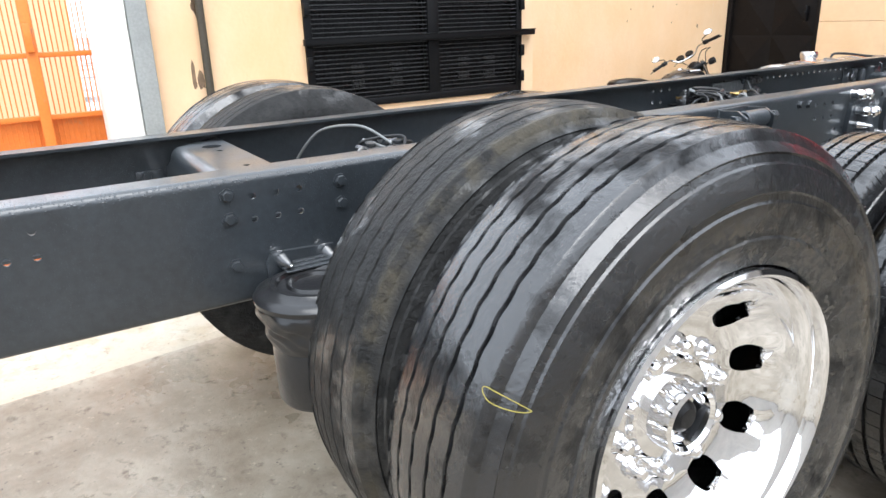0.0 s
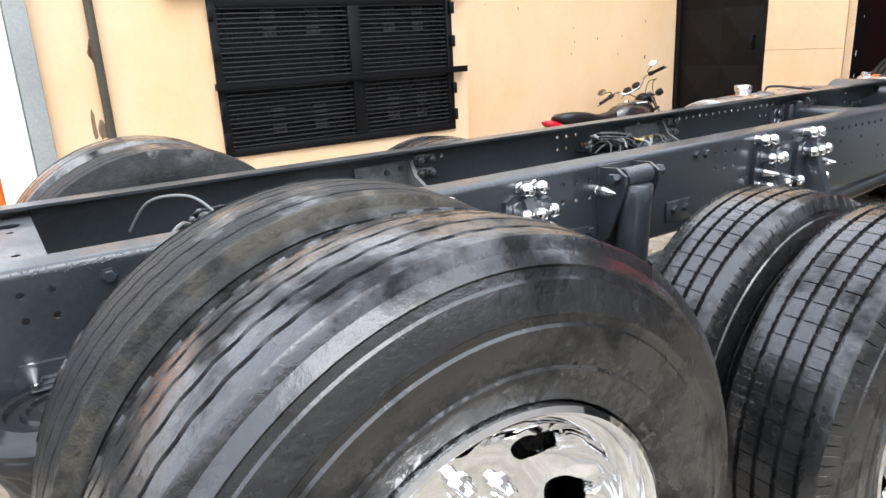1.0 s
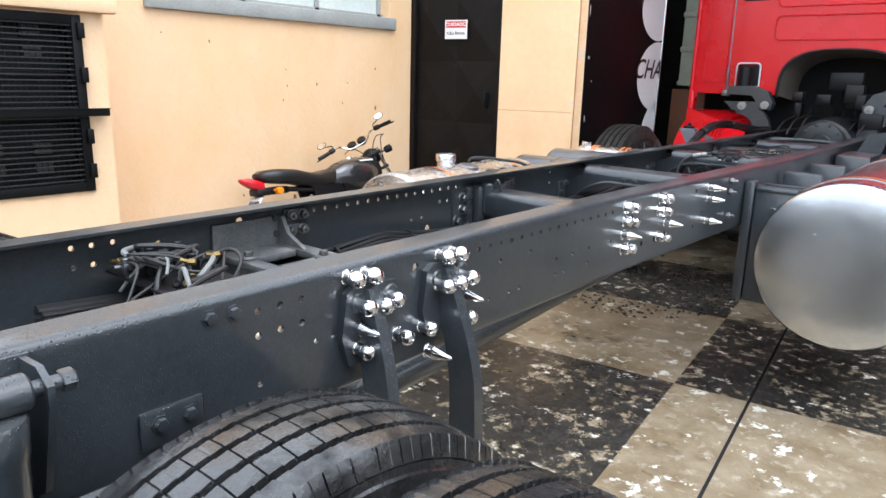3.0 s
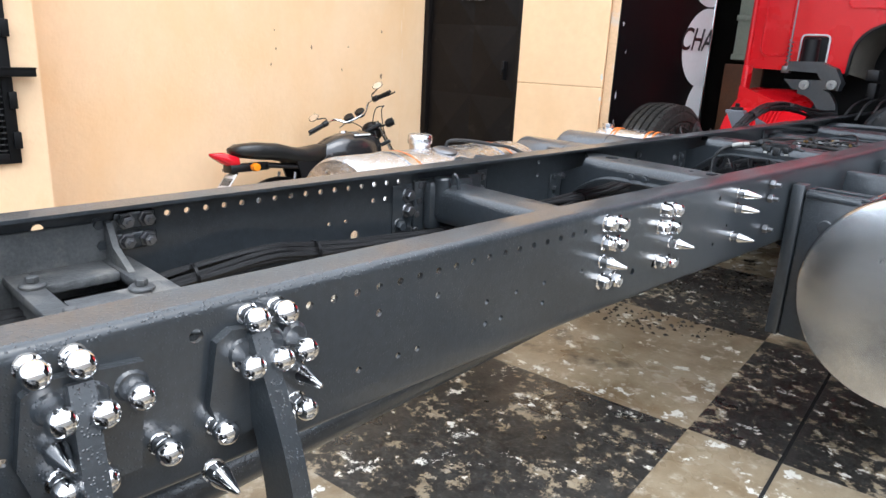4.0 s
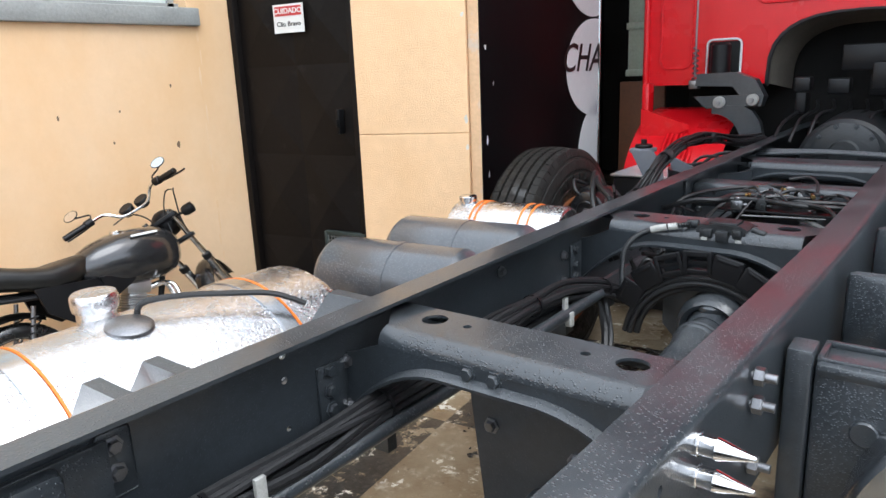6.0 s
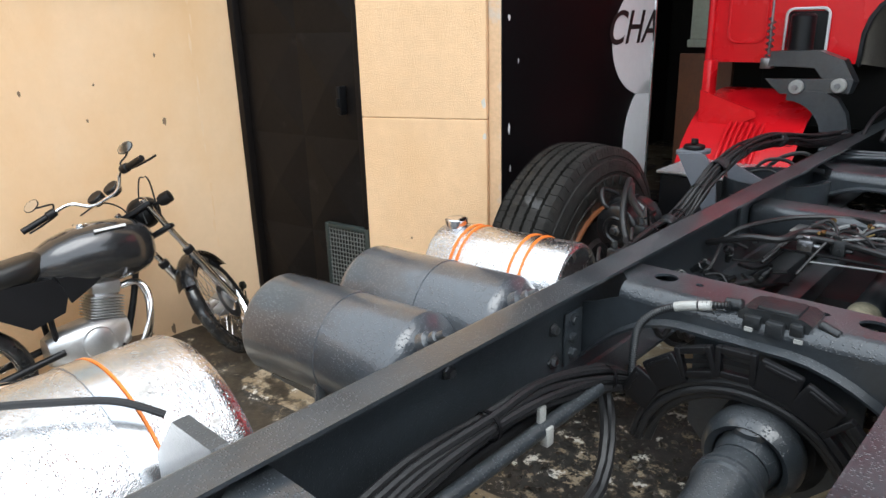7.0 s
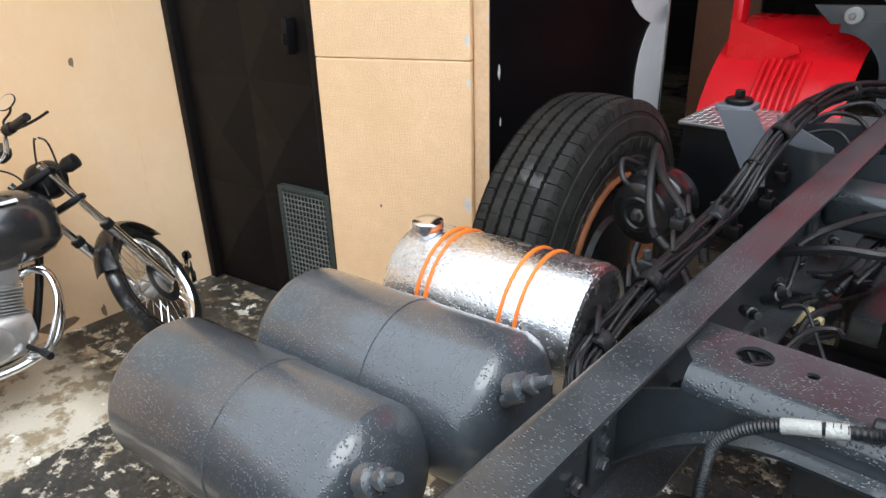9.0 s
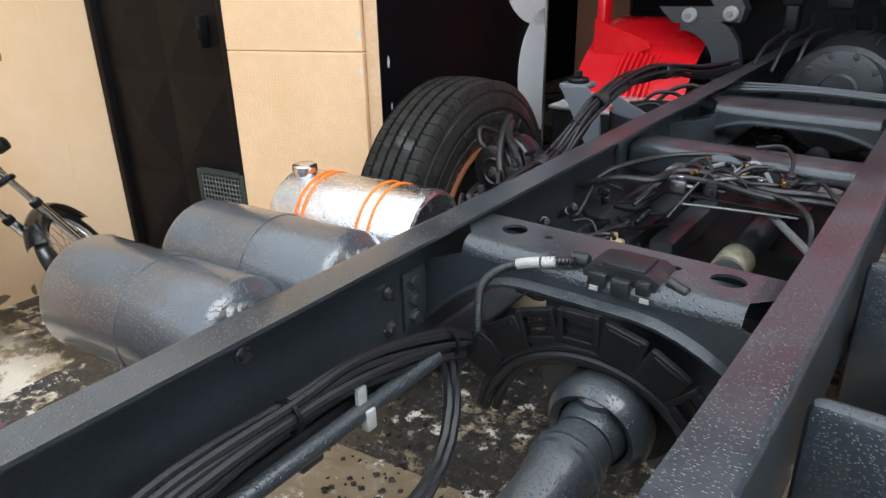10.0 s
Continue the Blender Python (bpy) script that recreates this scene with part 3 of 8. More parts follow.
for cx in (0.34, 0.58, 1.15, 1.45):
    for cz in (0.96, 1.58):
        b = B()
        for k in range(5):
            box(b, cx - 0.045, cx + 0.045, -0.098, -0.119, cz + 0.035 * k, cz + 0.035 * k + 0.022, m=BAY @ Matrix.Translation((0, 0, 0)))
        part("louvre", b, LOUVRE, window_1, "grey louvre slots")
b = B()
k = 0
z = Z0 + 0.06
while z < Z1 - 0.05:
    box(b, W0 + 0.05, W1 - 0.05, 0.006, -0.0, z, z + 0.006, m=BAY)
    z += 0.0285
tagged(part("wire_mesh", b, LOUVRE, window_1, smooth=0), kind="stuff")
b = B()
x = W0 + 0.06
while x < W1 - 0.05:
    box(b, x, x + 0.003, -0.001, -0.004, Z0 + 0.05, Z1 - 0.05, m=BAY)
    x += 0.0285
tagged(part("upright_wire", b, IRON, window_1, smooth=0), kind="stuff")
b = B()
for z in (0.93, 1.12, 1.45, 1.68):
    box(b, W0 - 0.005, W0 + 0.03, 0.05, 0.021, z, z + 0.08, 0.004, m=BAY)
    box(b, W1 - 0.03, W1 + 0.005, 0.05, 0.021, z, z + 0.08, 0.004, m=BAY)
part("hinge", b, IRON, window_1)

# drain pipe, column and orange gate at the end of that wall
b = B()
rod(b, BAY @ Vector((2.495, 0.03, 0.0)), BAY @ Vector((2.495, 0.03, 2.45)), 0.024, 12)
for z in (0.9, 1.9):
    rod(b, BAY @ Vector((2.495, 0.03, z)), BAY @ Vector((2.495, 0.03, z + 0.05)), 0.029, 12)
single("drain_pipe", b, PIPE, "dark rust stained drain pipe on the wall", "pipe", kind="structure")
b = B()
box(b, 2.90, 3.075, 0.06, -0.3, 0, 2.45, 0.02, m=BAY)
single("column", b, WHITEWALL, "white painted concrete column with a bare grey edge", "column", kind="structure")
b = B()
box(b, 2.79, 2.899, 0.07, 0.0, 0, 2.45, 0.012, m=BAY)
single("column_edge", b, SILL, "bare grey concrete edge of the column", "column", kind="structure")
gate = thing("orange_gate", tuple(BAY @ Vector((4.0, -0.45, 0))), "orange painted steel bar gate, closed", "gate")
for x in (3.345, 4.2, 5.1):
    b = B()
    box(b, x, x + 0.06, -0.42, -0.47, 0.02, 2.0, 0.006, m=BAY)
    part("gate_post", b, ORANGEPAINT, gate)
for z in (0.12, 0.90, 1.265, 1.63, 1.96):
    b = B()
    box(b, 2.95, 5.2, -0.471, -0.50, z, z + 0.03, 0.004, m=BAY)
    part("gate_bar", b, ORANGEPAINT, gate)
b = B()
x = 2.95
while x < 5.2:
    rod(b, BAY @ Vector((x, -0.51, 0.12)), BAY @ Vector((x, -0.51, 1.98)), 0.004, 6)
    x += 0.028
tagged(part("wire_infill", b, ORANGEPAINT, gate), kind="stuff")
b = B()
box(b, 2.95, 5.2, -0.515, -0.525, 0.02, 0.90, m=BAY)
part("kick_panel", b, ORANGEPAINT, gate)
b = B()
box(b, 3.36, 3.40, -0.395, -0.42, 1.30, 1.46, 0.006, m=BAY)
part("latch", b, ORANGEPAINT, gate)
b = B()
box(b, 3.0, 12, -2.2, -2.4, 0, 2.1, m=BAY)
single("wall_far", b, WALL, "peach painted wall behind the gate", "wall", kind="structure", smooth=0)

# unseen walls added on the other side and behind, to shape the light
b = B()
box(b, 5.2, 5.4, -10.0, 9.0, 0, 2.5)
single("wall_east", b, ADDEDWALL, "unseen grey wall added to cut light from the east", "wall", kind="structure", smooth=0)
b = B()
box(b, -9.0, 5.4, -10.2, -10.0, 0, 2.5)
single("wall_yard_end", b, ADDEDWALL, "unseen grey end wall added to close the yard", "wall", kind="structure", smooth=0)

# door, pillar and gateway
door_1 = thing("door_1", tuple(JAMB), "dark brown folded steel door, closed", "door", kind="structure")
b = B()
box(b, 0.0, 0.04, -0.005, 0.10, 0, 2.75, 0.004, m=FACE)
box(b, DOOR_W - 0.035, DOOR_W, 0.0, 0.10, 0, 2.75, 0.004, m=FACE)
part("door_frame", b, DOORM, door_1)
# two columns of folded diamond panels
b = B()
for cx0, cx1 in ((0.042, 0.479), (0.479, DOOR_W - 0.036)):
    for r in range(5):
        z0, z1 = 0.02 + 0.55 * r, 0.02 + 0.55 * (r + 1)
        if r == 0 and cx0 > 0.3:
            z0, z1 = 0.02, 0.57
        o = [b.verts.new(FACE @ Vector(p)) for p in ((cx0, 0.04, z0), (cx1, 0.04, z0), (cx1, 0.04, z1), (cx0, 0.04, z1))]
        c = b.verts.new(FACE @ Vector(((cx0 + cx1) / 2, 0.012, (z0 + z1) / 2)))
        for i in range(4):
            b.faces.new((o[i], o[(i + 1) % 4], c))
part("door_leaf", b, DOORM, door_1, smooth=0)
b = B()
box(b, 0.041, DOOR_W - 0.036, 0.05, 0.07, 0.0, 2.77, m=FACE)
part("door_back", b, DOORM, door_1, smooth=0)
b = B()
box(b, 0.812, 0.838, -0.035, 0.02, 1.258, 1.404, 0.006, m=FACE)
box(b, 0.816, 0.834, -0.05, 0.0, 1.30, 1.345, 0.004, m=FACE)
part("door_handle", b, IRON, door_1)
vent = B()
for x0, x1, z0, z1 in ((0.632, 0.655, 0.10, 0.645), (0.925, 0.948, 0.10, 0.645), (0.655, 0.925, 0.10, 0.123), (0.655, 0.925, 0.622, 0.645)):
    box(vent, x0, x1, -0.012, 0.03, z0, z1, 0.003, m=FACE)
vf = part("vent_frame", vent, VENTM, door_1, "dark green vent frame with a wire grid")
b = B()
for i in range(12):
    x = 0.656 + 0.0225 * i
    box(b, x, x + 0.005, -0.004, 0.0, 0.123, 0.622, m=FACE)
for i in range(20):
    z = 0.135 + 0.025 * i
    box(b, 0.655, 0.925, -0.008, -0.0041, z, z + 0.005, m=FACE)
tagged(part("vent_grid", b, VENTGRID, vf, smooth=0), kind="stuff")
# black sheet painted in as the shade behind the grid
b = B()
box(b, 0.652, 0.928, 0.001, 0.008, 0.12, 0.625, m=FACE)
part("vent_back", b, DARK, vf, smooth=0)

# warning sign on the door
SG = FACE @ Matrix.Translation((0.372, 0.0, 1.862)) @ Matrix.Diagonal((1.14, 1, 1, 1))
b = B()
box(b, 0, 0.205, -0.004, 0.0, 0, 0.165, m=SG)
sign = single("warning_sign", b, SIGNWHITE, "white and red dog warning sign on the steel door", "sign", smooth=0)
b = B()
box(b, 0.012, 0.193, -0.0065, -0.0041, 0.098, 0.153, m=SG)
part("red_field", b, SIGNRED, sign, smooth=0)


def writing(text, size, m, mat, name, parent, bold=0.0, slant=0.0):
    c = bpy.data.curves.new(name, "FONT")
    c.body, c.size, c.align_x, c.align_y, c.extrude, c.offset = text, size, "CENTER", "CENTER", 0.0006, bold
    c.shear = slant
    tmp = new(name + "_curve", c)
    me = bpy.data.meshes.new_from_object(tmp.evaluated_get(bpy.context.evaluated_depsgraph_get()))
    bpy.data.objects.remove(tmp)
    bpy.data.curves.remove(c)
    me.materials.clear()
    me.materials.append(mat)
    ob = new(name, me)
    ob.parent = parent
    ob.matrix_basis = world_of(parent).inverted() @ m
    return ob


writing("CUIDADO", 0.042, SG @ pose(0.1025, -0.0075, 0.125, 90, 0, 0), SIGNWHITE, "heading", sign, 0.0008)
writing("Cão Bravo", 0.038, SG @ pose(0.1025, -0.005, 0.05, 90, 0, 0), SIGNBLACK, "line", sign, 0.0006)

b = B()
box(b, 0.0, 0.668, 0.0, 0.30, 0, 1.2505, 0.005, m=PIER)
box(b, 0.0, 0.668, 0.0, 0.30, 1.2525, 4.6, 0.005, m=PIER)
pillar = single("wall_pillar", b, PIERWALL, "peach plaster pillar with a hairline crack and chipped edge", "wall", kind="structure", smooth=0)
b = B()
box(b, 0.67, 0.735, 0.03, 0.30, 0, 4.6, 0.006, m=PIER)
single("wall_reveal", b, WALL2, "rough unpainted plaster reveal beside the gateway", "wall", kind="structure", smooth=0)
b = B()
box(b, -0.01, DOOR_W - 0.005, 0.0, 0.30, 2.77, 4.6, m=FACE)
single("wall_door_head", b, WALL, "peach painted plaster above the door", "wall", kind="structure", smooth=0)

# gate leaf folded into the gateway, black with a white painted bubble shape
LEAF0 = PIER @ Vector((0.74, 0.03, 0))
LEAF1 = Vector((-1.574, 9.61, 0))
LD = (LEAF1 - LEAF0).normalized()
LEAF = Matrix.Translation(LEAF0) @ Matrix.Rotation(math.atan2(LD.y, LD.x), 4, "Z")
LL = (LEAF1 - LEAF0).length
leaf = thing("gate_leaf", tuple(LEAF0), "black steel gate leaf with white painted bubbles, folded open", "gate")
b = B()
box(b, 0, LL, 0.0, 0.03, 0.03, 3.6, 0.004, m=LEAF)
part("panel", b, GATEBLACK, leaf)
b = B()
rod(b, LEAF @ Vector((LL + 0.012, 0.0, 0.03)), LEAF @ Vector((LL + 0.012, 0.0, 3.6)), 0.014, 10)
part("edge_tube", b, ALU_DULL, leaf, "bare metal edge tube")


def bubble(cx, cz, rx, rz, name):
    b = B()
    pts = []
    for i in range(40):
        a = 2 * math.pi * i / 40
        pts.append((min(cx + rx * math.cos(a), LL - 0.004), cz + rz * math.sin(a)))
    extrude_outline(b, pts, LEAF @ pose(0, -0.0045, 0, 90, 0, 0), -0.003)
    part(name, b, LEAFWHITE, leaf, "white painted bubble", smooth=0)


bubble(LL - 0.05, 1.58, 0.40, 0.33, "bubble")
bubble(LL + 0.02, 0.98, 0.30, 0.36, "bubble")
bubble(LL - 0.10, 2.20, 0.36, 0.28, "bubble")
writing("CHA", 0.26, LEAF @ pose(LL - 0.25, -0.0095, 1.64, 90, 0, 0), SIGNBLACK, "letters", leaf, 0.002, 0.3)

def patch(parent, m, cx, cz, rx, rz, mat, name, seed, depth=-0.002):
    """A thin uneven flake lying on a wall face."""
    rng = random.Random(seed)
    b = B()
    n = 9
    pts = [(cx + rx * rng.uniform(0.55, 1.15) * math.cos(2 * math.pi * i / n), cz + rz * rng.uniform(0.55, 1.15) * math.sin(2 * math.pi * i / n)) for i in range(n)]
    extrude_outline(b, pts, m @ pose(0, -0.0005, 0, 90, 0, 0), depth)
    part(name, b, mat, parent, smooth=0)


for k, (cx, cz, rx, rz) in enumerate(((0.655, 1.33, 0.012, 0.03), (0.659, 1.17, 0.01, 0.02), (0.648, 0.66, 0.02, 0.045), (0.655, 0.42, 0.012, 0.045), (0.65, 1.9, 0.01, 0.02), (0.015, 0.22, 0.015, 0.06), (0.25, 0.62, 0.006, 0.008), (0.64, 0.12, 0.03, 0.05))):
    patch(pillar, PIER, cx, cz, rx, rz, CHIP if k < 6 else STAIN, "chip", 40 + k)
for k, (cx, cz, rx, rz) in enumerate(((0.05, 1.72, 0.012, 0.016), (0.12, 1.52, 0.006, 0.014), (0.05, 1.2, 0.008, 0.03), (0.06, 1.0, 0.005, 0.02), (0.02, 2.1, 0.006, 0.05))):
    patch(leaf, LEAF, cx, cz, rx, rz, LEAFWHITE, "paint_fleck", 60 + k)
for k, (y, z, ry, rz) in enumerate(((7.30, 1.23, 0.012, 0.025), (6.9, 1.28, 0.006, 0.012), (7.05, 0.55, 0.008, 0.02), (6.3, 1.55, 0.006, 0.008), (7.5, 0.10, 0.05, 0.09), (7.35, 0.05, 0.08, 0.05), (6.95, 0.05, 0.10, 0.04))):
    patch(wall_west, Matrix(((0, -1, 0, BACK_WALL), (1, 0, 0, 0), (0, 0, 1, 0), (0, 0, 0, 1))), y, z, ry, rz, STAIN, "stain", 80 + k)

for k in range(26):
    rng = random.Random(300 + k)
    y = rng.uniform(5.2, 7.6)
    patch(wall_west, Matrix(((0, -1, 0, BACK_WALL), (1, 0, 0, 0), (0, 0, 1, 0), (0, 0, 0, 1))), y, rng.uniform(0.0, 0.16) if k < 16 else rng.uniform(0.4, 1.85), rng.uniform(0.01, 0.06) if k < 16 else 0.007, rng.uniform(0.02, 0.07) if k < 16 else rng.uniform(0.006, 0.02), STAIN, "stain", 400 + k, -0.0012 - 0.0001 * k)
WALL_FRAME = Matrix(((0, -1, 0, BACK_WALL), (1, 0, 0, 0), (0, 0, 1, 0), (0, 0, 0, 1)))
for k in range(22):
    rng = random.Random(700 + k)
    patch(wall_west, WALL_FRAME, 7.66 - abs(rng.gauss(0, 0.10)), abs(rng.gauss(0.02, 0.10)), rng.uniform(0.006, 0.022), rng.uniform(0.012, 0.06), MOULD, "mould", 720 + k, -0.0024 - 0.0001 * k)
for k in range(16):
    rng = random.Random(800 + k)
    patch(wall_west, WALL_FRAME, 7.52 + rng.uniform(-0.012, 0.012), 0.25 + 0.115 * k, rng.uniform(0.005, 0.011), rng.uniform(0.03, 0.07), WALL, "plaster_blob", 830 + k, -0.004)
for k in range(10):
    rng = random.Random(500 + k)
    patch(pillar, PIER, rng.uniform(0.05, 0.62), rng.uniform(0.01, 0.14), rng.uniform(0.01, 0.05), rng.uniform(0.01, 0.05), STAIN, "stain", 520 + k, -0.0012 - 0.0001 * k)
for k in range(14):
    rng = random.Random(600 + k)
    patch(wall_bay, BAY @ Matrix.Rotation(math.pi, 4, "Z"), -rng.uniform(2.50 if k < 7 else 0.0, 2.58 if k < 7 else 2.5), rng.uniform(0.5, 2.3) if k < 7 else rng.uniform(0.0, 0.7), rng.uniform(0.008, 0.03), rng.uniform(0.03, 0.12) if k < 7 else 0.02, STAIN, "stain", 620 + k, -0.0012 - 0.0001 * k)

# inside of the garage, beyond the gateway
# walls added to close the interior, its gloom put into their colour
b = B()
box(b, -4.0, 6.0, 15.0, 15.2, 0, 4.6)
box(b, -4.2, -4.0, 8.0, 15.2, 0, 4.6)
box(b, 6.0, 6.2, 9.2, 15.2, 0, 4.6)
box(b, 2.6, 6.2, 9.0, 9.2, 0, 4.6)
single("wall_garage", b, DARKWALL, "garage walls with gloom put into their colour", "wall", kind="structure", smooth=0)
# unseen ceiling, added to keep sky light out of the garage
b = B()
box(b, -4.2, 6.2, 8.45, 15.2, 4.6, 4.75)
single("ceiling", b, DARKWALL, "unseen garage ceiling added to hold the dark in", "ceiling", kind="structure", smooth=0)
b = B()
box(b, -1.62, -1.36, 10.25, 10.28, 1.5, 3.4, 0.004)
for z in (1.5, 1.85, 2.2, 2.6):
    box(b, -1.63, -1.35, 10.23, 10.3, z, z + 0.05, 0.004)
single("storage_rack", b, SHELF, "pale green steel rack inside the garage", "rack", kind="structure")
b = B()
box(b, -1.66, -1.3, 10.2, 10.24, 0.0, 1.46, 0.004)
single("board", b, WOOD, "brown wooden board leaning inside the garage", "board", kind="structure")


# ---- truck ----
def flare(y):
    """The near rail runs outward a little towards the cab."""
    t = min(1.0, max(0.0, (y - 4.7) / 2.3))
    return 0.056 * (t * t * (3 - 2 * t) * 0.5 + t * 0.5)


def widen(b, y):
    """Lets a cross member reach the flared rail."""
    k = 1 + flare(y) / (HALF - WEB)
    for v in b.verts:
        if v.co.x > 0:
            v.co.x *= k
    return b


truck = thing("truck", (0, 5, 0), "dark grey truck chassis with red cab and chrome spiked bolts", "truck")


def rail(side, rows):
    """A channel rail. rows: height of a row of holes and its (place, radius) list."""
    b = B()
    o, i = side * HALF, side * (HALF - WEB)
    f = side * (HALF - FLANGE)
    r = 0.016
    edges = [1.1225, 1.0725, 1.0225, 0.9725, 0.9225]
    cent = [1.0975, 1.0475, 0.9975, 0.9475]

    def strip(prof):
        a_ = [b.verts.new((x, REAR, z)) for x, z in prof]
        c_ = [b.verts.new((x, FRONT, z)) for x, z in prof]
        for k in range(len(prof) - 1):
            b.faces.new((a_[k], c_[k], c_[k + 1], a_[k + 1]))

    upper = [(i, edges[0]), (i, TOP - WEB - 0.006), (i - side * 0.006, TOP - WEB), (f, TOP - WEB), (f, TOP)]
    for k in range(6):
        a = math.pi / 2 * k / 5
        upper.append((o - side * r + side * r * math.sin(a), TOP - r + r * math.cos(a)))
    upper.append((o, edges[0]))
    strip(upper)
    lower = [(o, edges[-1])]
    for k in range(6):
        a = math.pi / 2 * k / 5
        lower.append((o - side * r + side * r * math.cos(a), BOT + r - r * math.sin(a)))
    lower += [(f, BOT), (f, BOT + WEB), (i - side * 0.006, BOT + WEB), (i, BOT + WEB + 0.006), (i, edges[-1])]
    strip(lower)
    n = 12
    for row in range(4):
        hi, lo, zc = edges[row], edges[row + 1], cent[row]
        y = REAR
        for hy, hr in sorted(rows.get(row, [])):
            y0, y1 = hy - 0.0225, hy + 0.0225
            if y0 > y + 1e-4:
                for x in (o, i):
                    b.faces.new([b.verts.new((x, *p)) for p in ((y, lo), (y0, lo), (y0, hi), (y, hi))])
            y0 = max(y0, y)
            ring, sq = [], []
            for k in range(n):
                a = 2 * math.pi * (k + 0.5) / n
                ca, sa = math.cos(a), math.sin(a)
                ring.append((hy + hr * ca, zc + hr * sa))
                t = 1 / max(abs(ca), abs(sa))
                sq.append((min(max(hy + 0.0225 * t * ca, y0), y1), zc + 0.025 * t * sa))
            # snap the nearest outline points to the cell's corners
            sq2 = list(sq)
            for cxy in ((y0, lo), (y1, lo), (y1, hi), (y0, hi)):
                j = min(range(n), key=lambda q: (sq[q][0] - cxy[0]) ** 2 + (sq[q][1] - cxy[1]) ** 2)
                sq2[j] = cxy
            vo = [[b.verts.new((x, *p)) for p in ring] for x in (o, i)]
            vs = [[b.verts.new((x, *p)) for p in sq2] for x in (o, i)]
            for k in range(n):
                j = (k + 1) % n
                for s in (0, 1):
                    b.faces.new((vo[s][k], vo[s][j], vs[s][j], vs[s][k]))
                b.faces.new((vo[0][k], vo[0][j], vo[1][j], vo[1][k]))
            y = y1
        for x in (o, i):
            b.faces.new([b.verts.new((x, *p)) for p in ((y, lo), (FRONT, lo), (FRONT, hi), (y, hi))])
    bmesh.ops.remove_doubles(b, verts=b.verts, dist=1e-5)
    b.normal_update()
    mid = Vector((side * (HALF - WEB / 2), 0, 0))
    for f_ in b.faces:
        c_, n_ = f_.calc_center_median(), f_.normal
        if abs(n_.x) > 0.9 and abs(c_.x - o) < 0.002:
            want = n_.x * side > 0
        elif abs(n_.x) > 0.9 and abs(c_.x - i) < 0.003:
            want = n_.x * side < 0
        elif c_.z > TOP - 0.02:
            want = n_.z > 0 if c_.z > TOP - WEB / 2 else (n_.z < 0 if abs(n_.z) > 0.3 else n_.x * side > 0)
            if abs(c_.x - f) < 0.001 and abs(n_.x) > 0.9:
                want = n_.x * side < 0
            elif abs(c_.x) > HALF - 0.017 and c_.z > TOP - 0.017 and abs(c_.x) > HALF - WEB:
                want = n_.x * side + n_.z > 0
        elif c_.z < BOT + 0.02:
            want = n_.z < 0 if c_.z < BOT + WEB / 2 else (n_.z > 0 if abs(n_.z) > 0.3 else n_.x * side > 0)
            if abs(c_.x - f) < 0.001 and abs(n_.x) > 0.9:
                want = n_.x * side < 0
            elif abs(c_.x) > HALF - WEB and abs(c_.x - i) > 0.003:
                want = n_.x * side - n_.z > 0
        else:
            want = True
        if not want:
            f_.normal_flip()
    if side > 0:
        for k in range(13):
            bmesh.ops.bisect_plane(b, geom=b.verts[:] + b.edges[:] + b.faces[:], plane_co=(0, 4.7 + 0.2 * k, 0), plane_no=(0, 1, 0))
        for v in b.verts:
            v.co.x += flare(v.co.y)
    return part("frame_rail", b, PAINT, truck, recalc=False)


def hr(vals, r=0.0075):
    return [(v, r) for v in vals]


run = [4.10 + 0.05 * k for k in range(17)]
near_rows = {
    0: hr([0.994, 1.403, 1.455, 1.507, 2.778, 2.830, 2.882, 3.460, 3.512, 3.564, 5.62]) + [(3.903, 0.011)] + hr(run),
    1: hr([0.945, 0.994, 1.403, 1.455, 1.507, 2.778, 2.830, 2.882, 3.460, 3.512, 3.564, 4.250, 4.400]),
    2: hr([3.600, 3.645, 4.550, 4.650, 4.752, 4.902, 5.70], 0.006),
    3: hr([3.460, 4.205, 4.300, 4.350, 4.550, 4.602, 4.752, 5.62, 5.76], 0.0065) + [(5.147, 0.010), (5.256, 0.010)],
}
far_rows = {
    0: [(3.90, 0.013)] + hr([4.083 + 0.0497 * k for k in range(18)]) + hr([3.416, 3.466, 3.52, 2.743, 2.792, 2.843, 5.65]),
    1: hr([4.825, 4.874, 3.417, 3.466, 2.743, 2.789, 5.649]),
    2: hr([4.66, 4.72], 0.006),
    3: [(4.755, 0.016)] + hr([4.30, 4.42, 5.648, 6.75], 0.006),
}
rail(1, near_rows)
rail(-1, far_rows)

# ---- bolts, chrome covers and spikes ----
b = B()
lathe(b, [(0.0, 0.012), (0.011, 0.011), (0.0125, 0.008), (0.0125, 0.003), (0.017, 0.003), (0.017, 0), (0, 0)], Matrix.Identity(4), 6)
BOLT = mesh_of("bolt", b, PAINT, 30)
b = B()
lathe(b, [(0.0, 0.014), (0.010, 0.013), (0.0115, 0.010), (0.0115, 0.003), (0.017, 0.003), (0.017, 0), (0, 0)], Matrix.Identity(4), 6)
BOLT_BARE = mesh_of("bolt_bare", b, STEEL, 30)
b = B()
lathe(b, [(0.0, 0.030), (0.007, 0.029), (0.0075, 0.020), (0.014, 0.019), (0.0155, 0.016), (0.0155, 0.004), (0.020, 0.0038), (0.021, 0.0), (0, 0)], Matrix.Identity(4), 6)
BIGNUT = mesh_of("nut", b, STEEL, 30)
b = B()
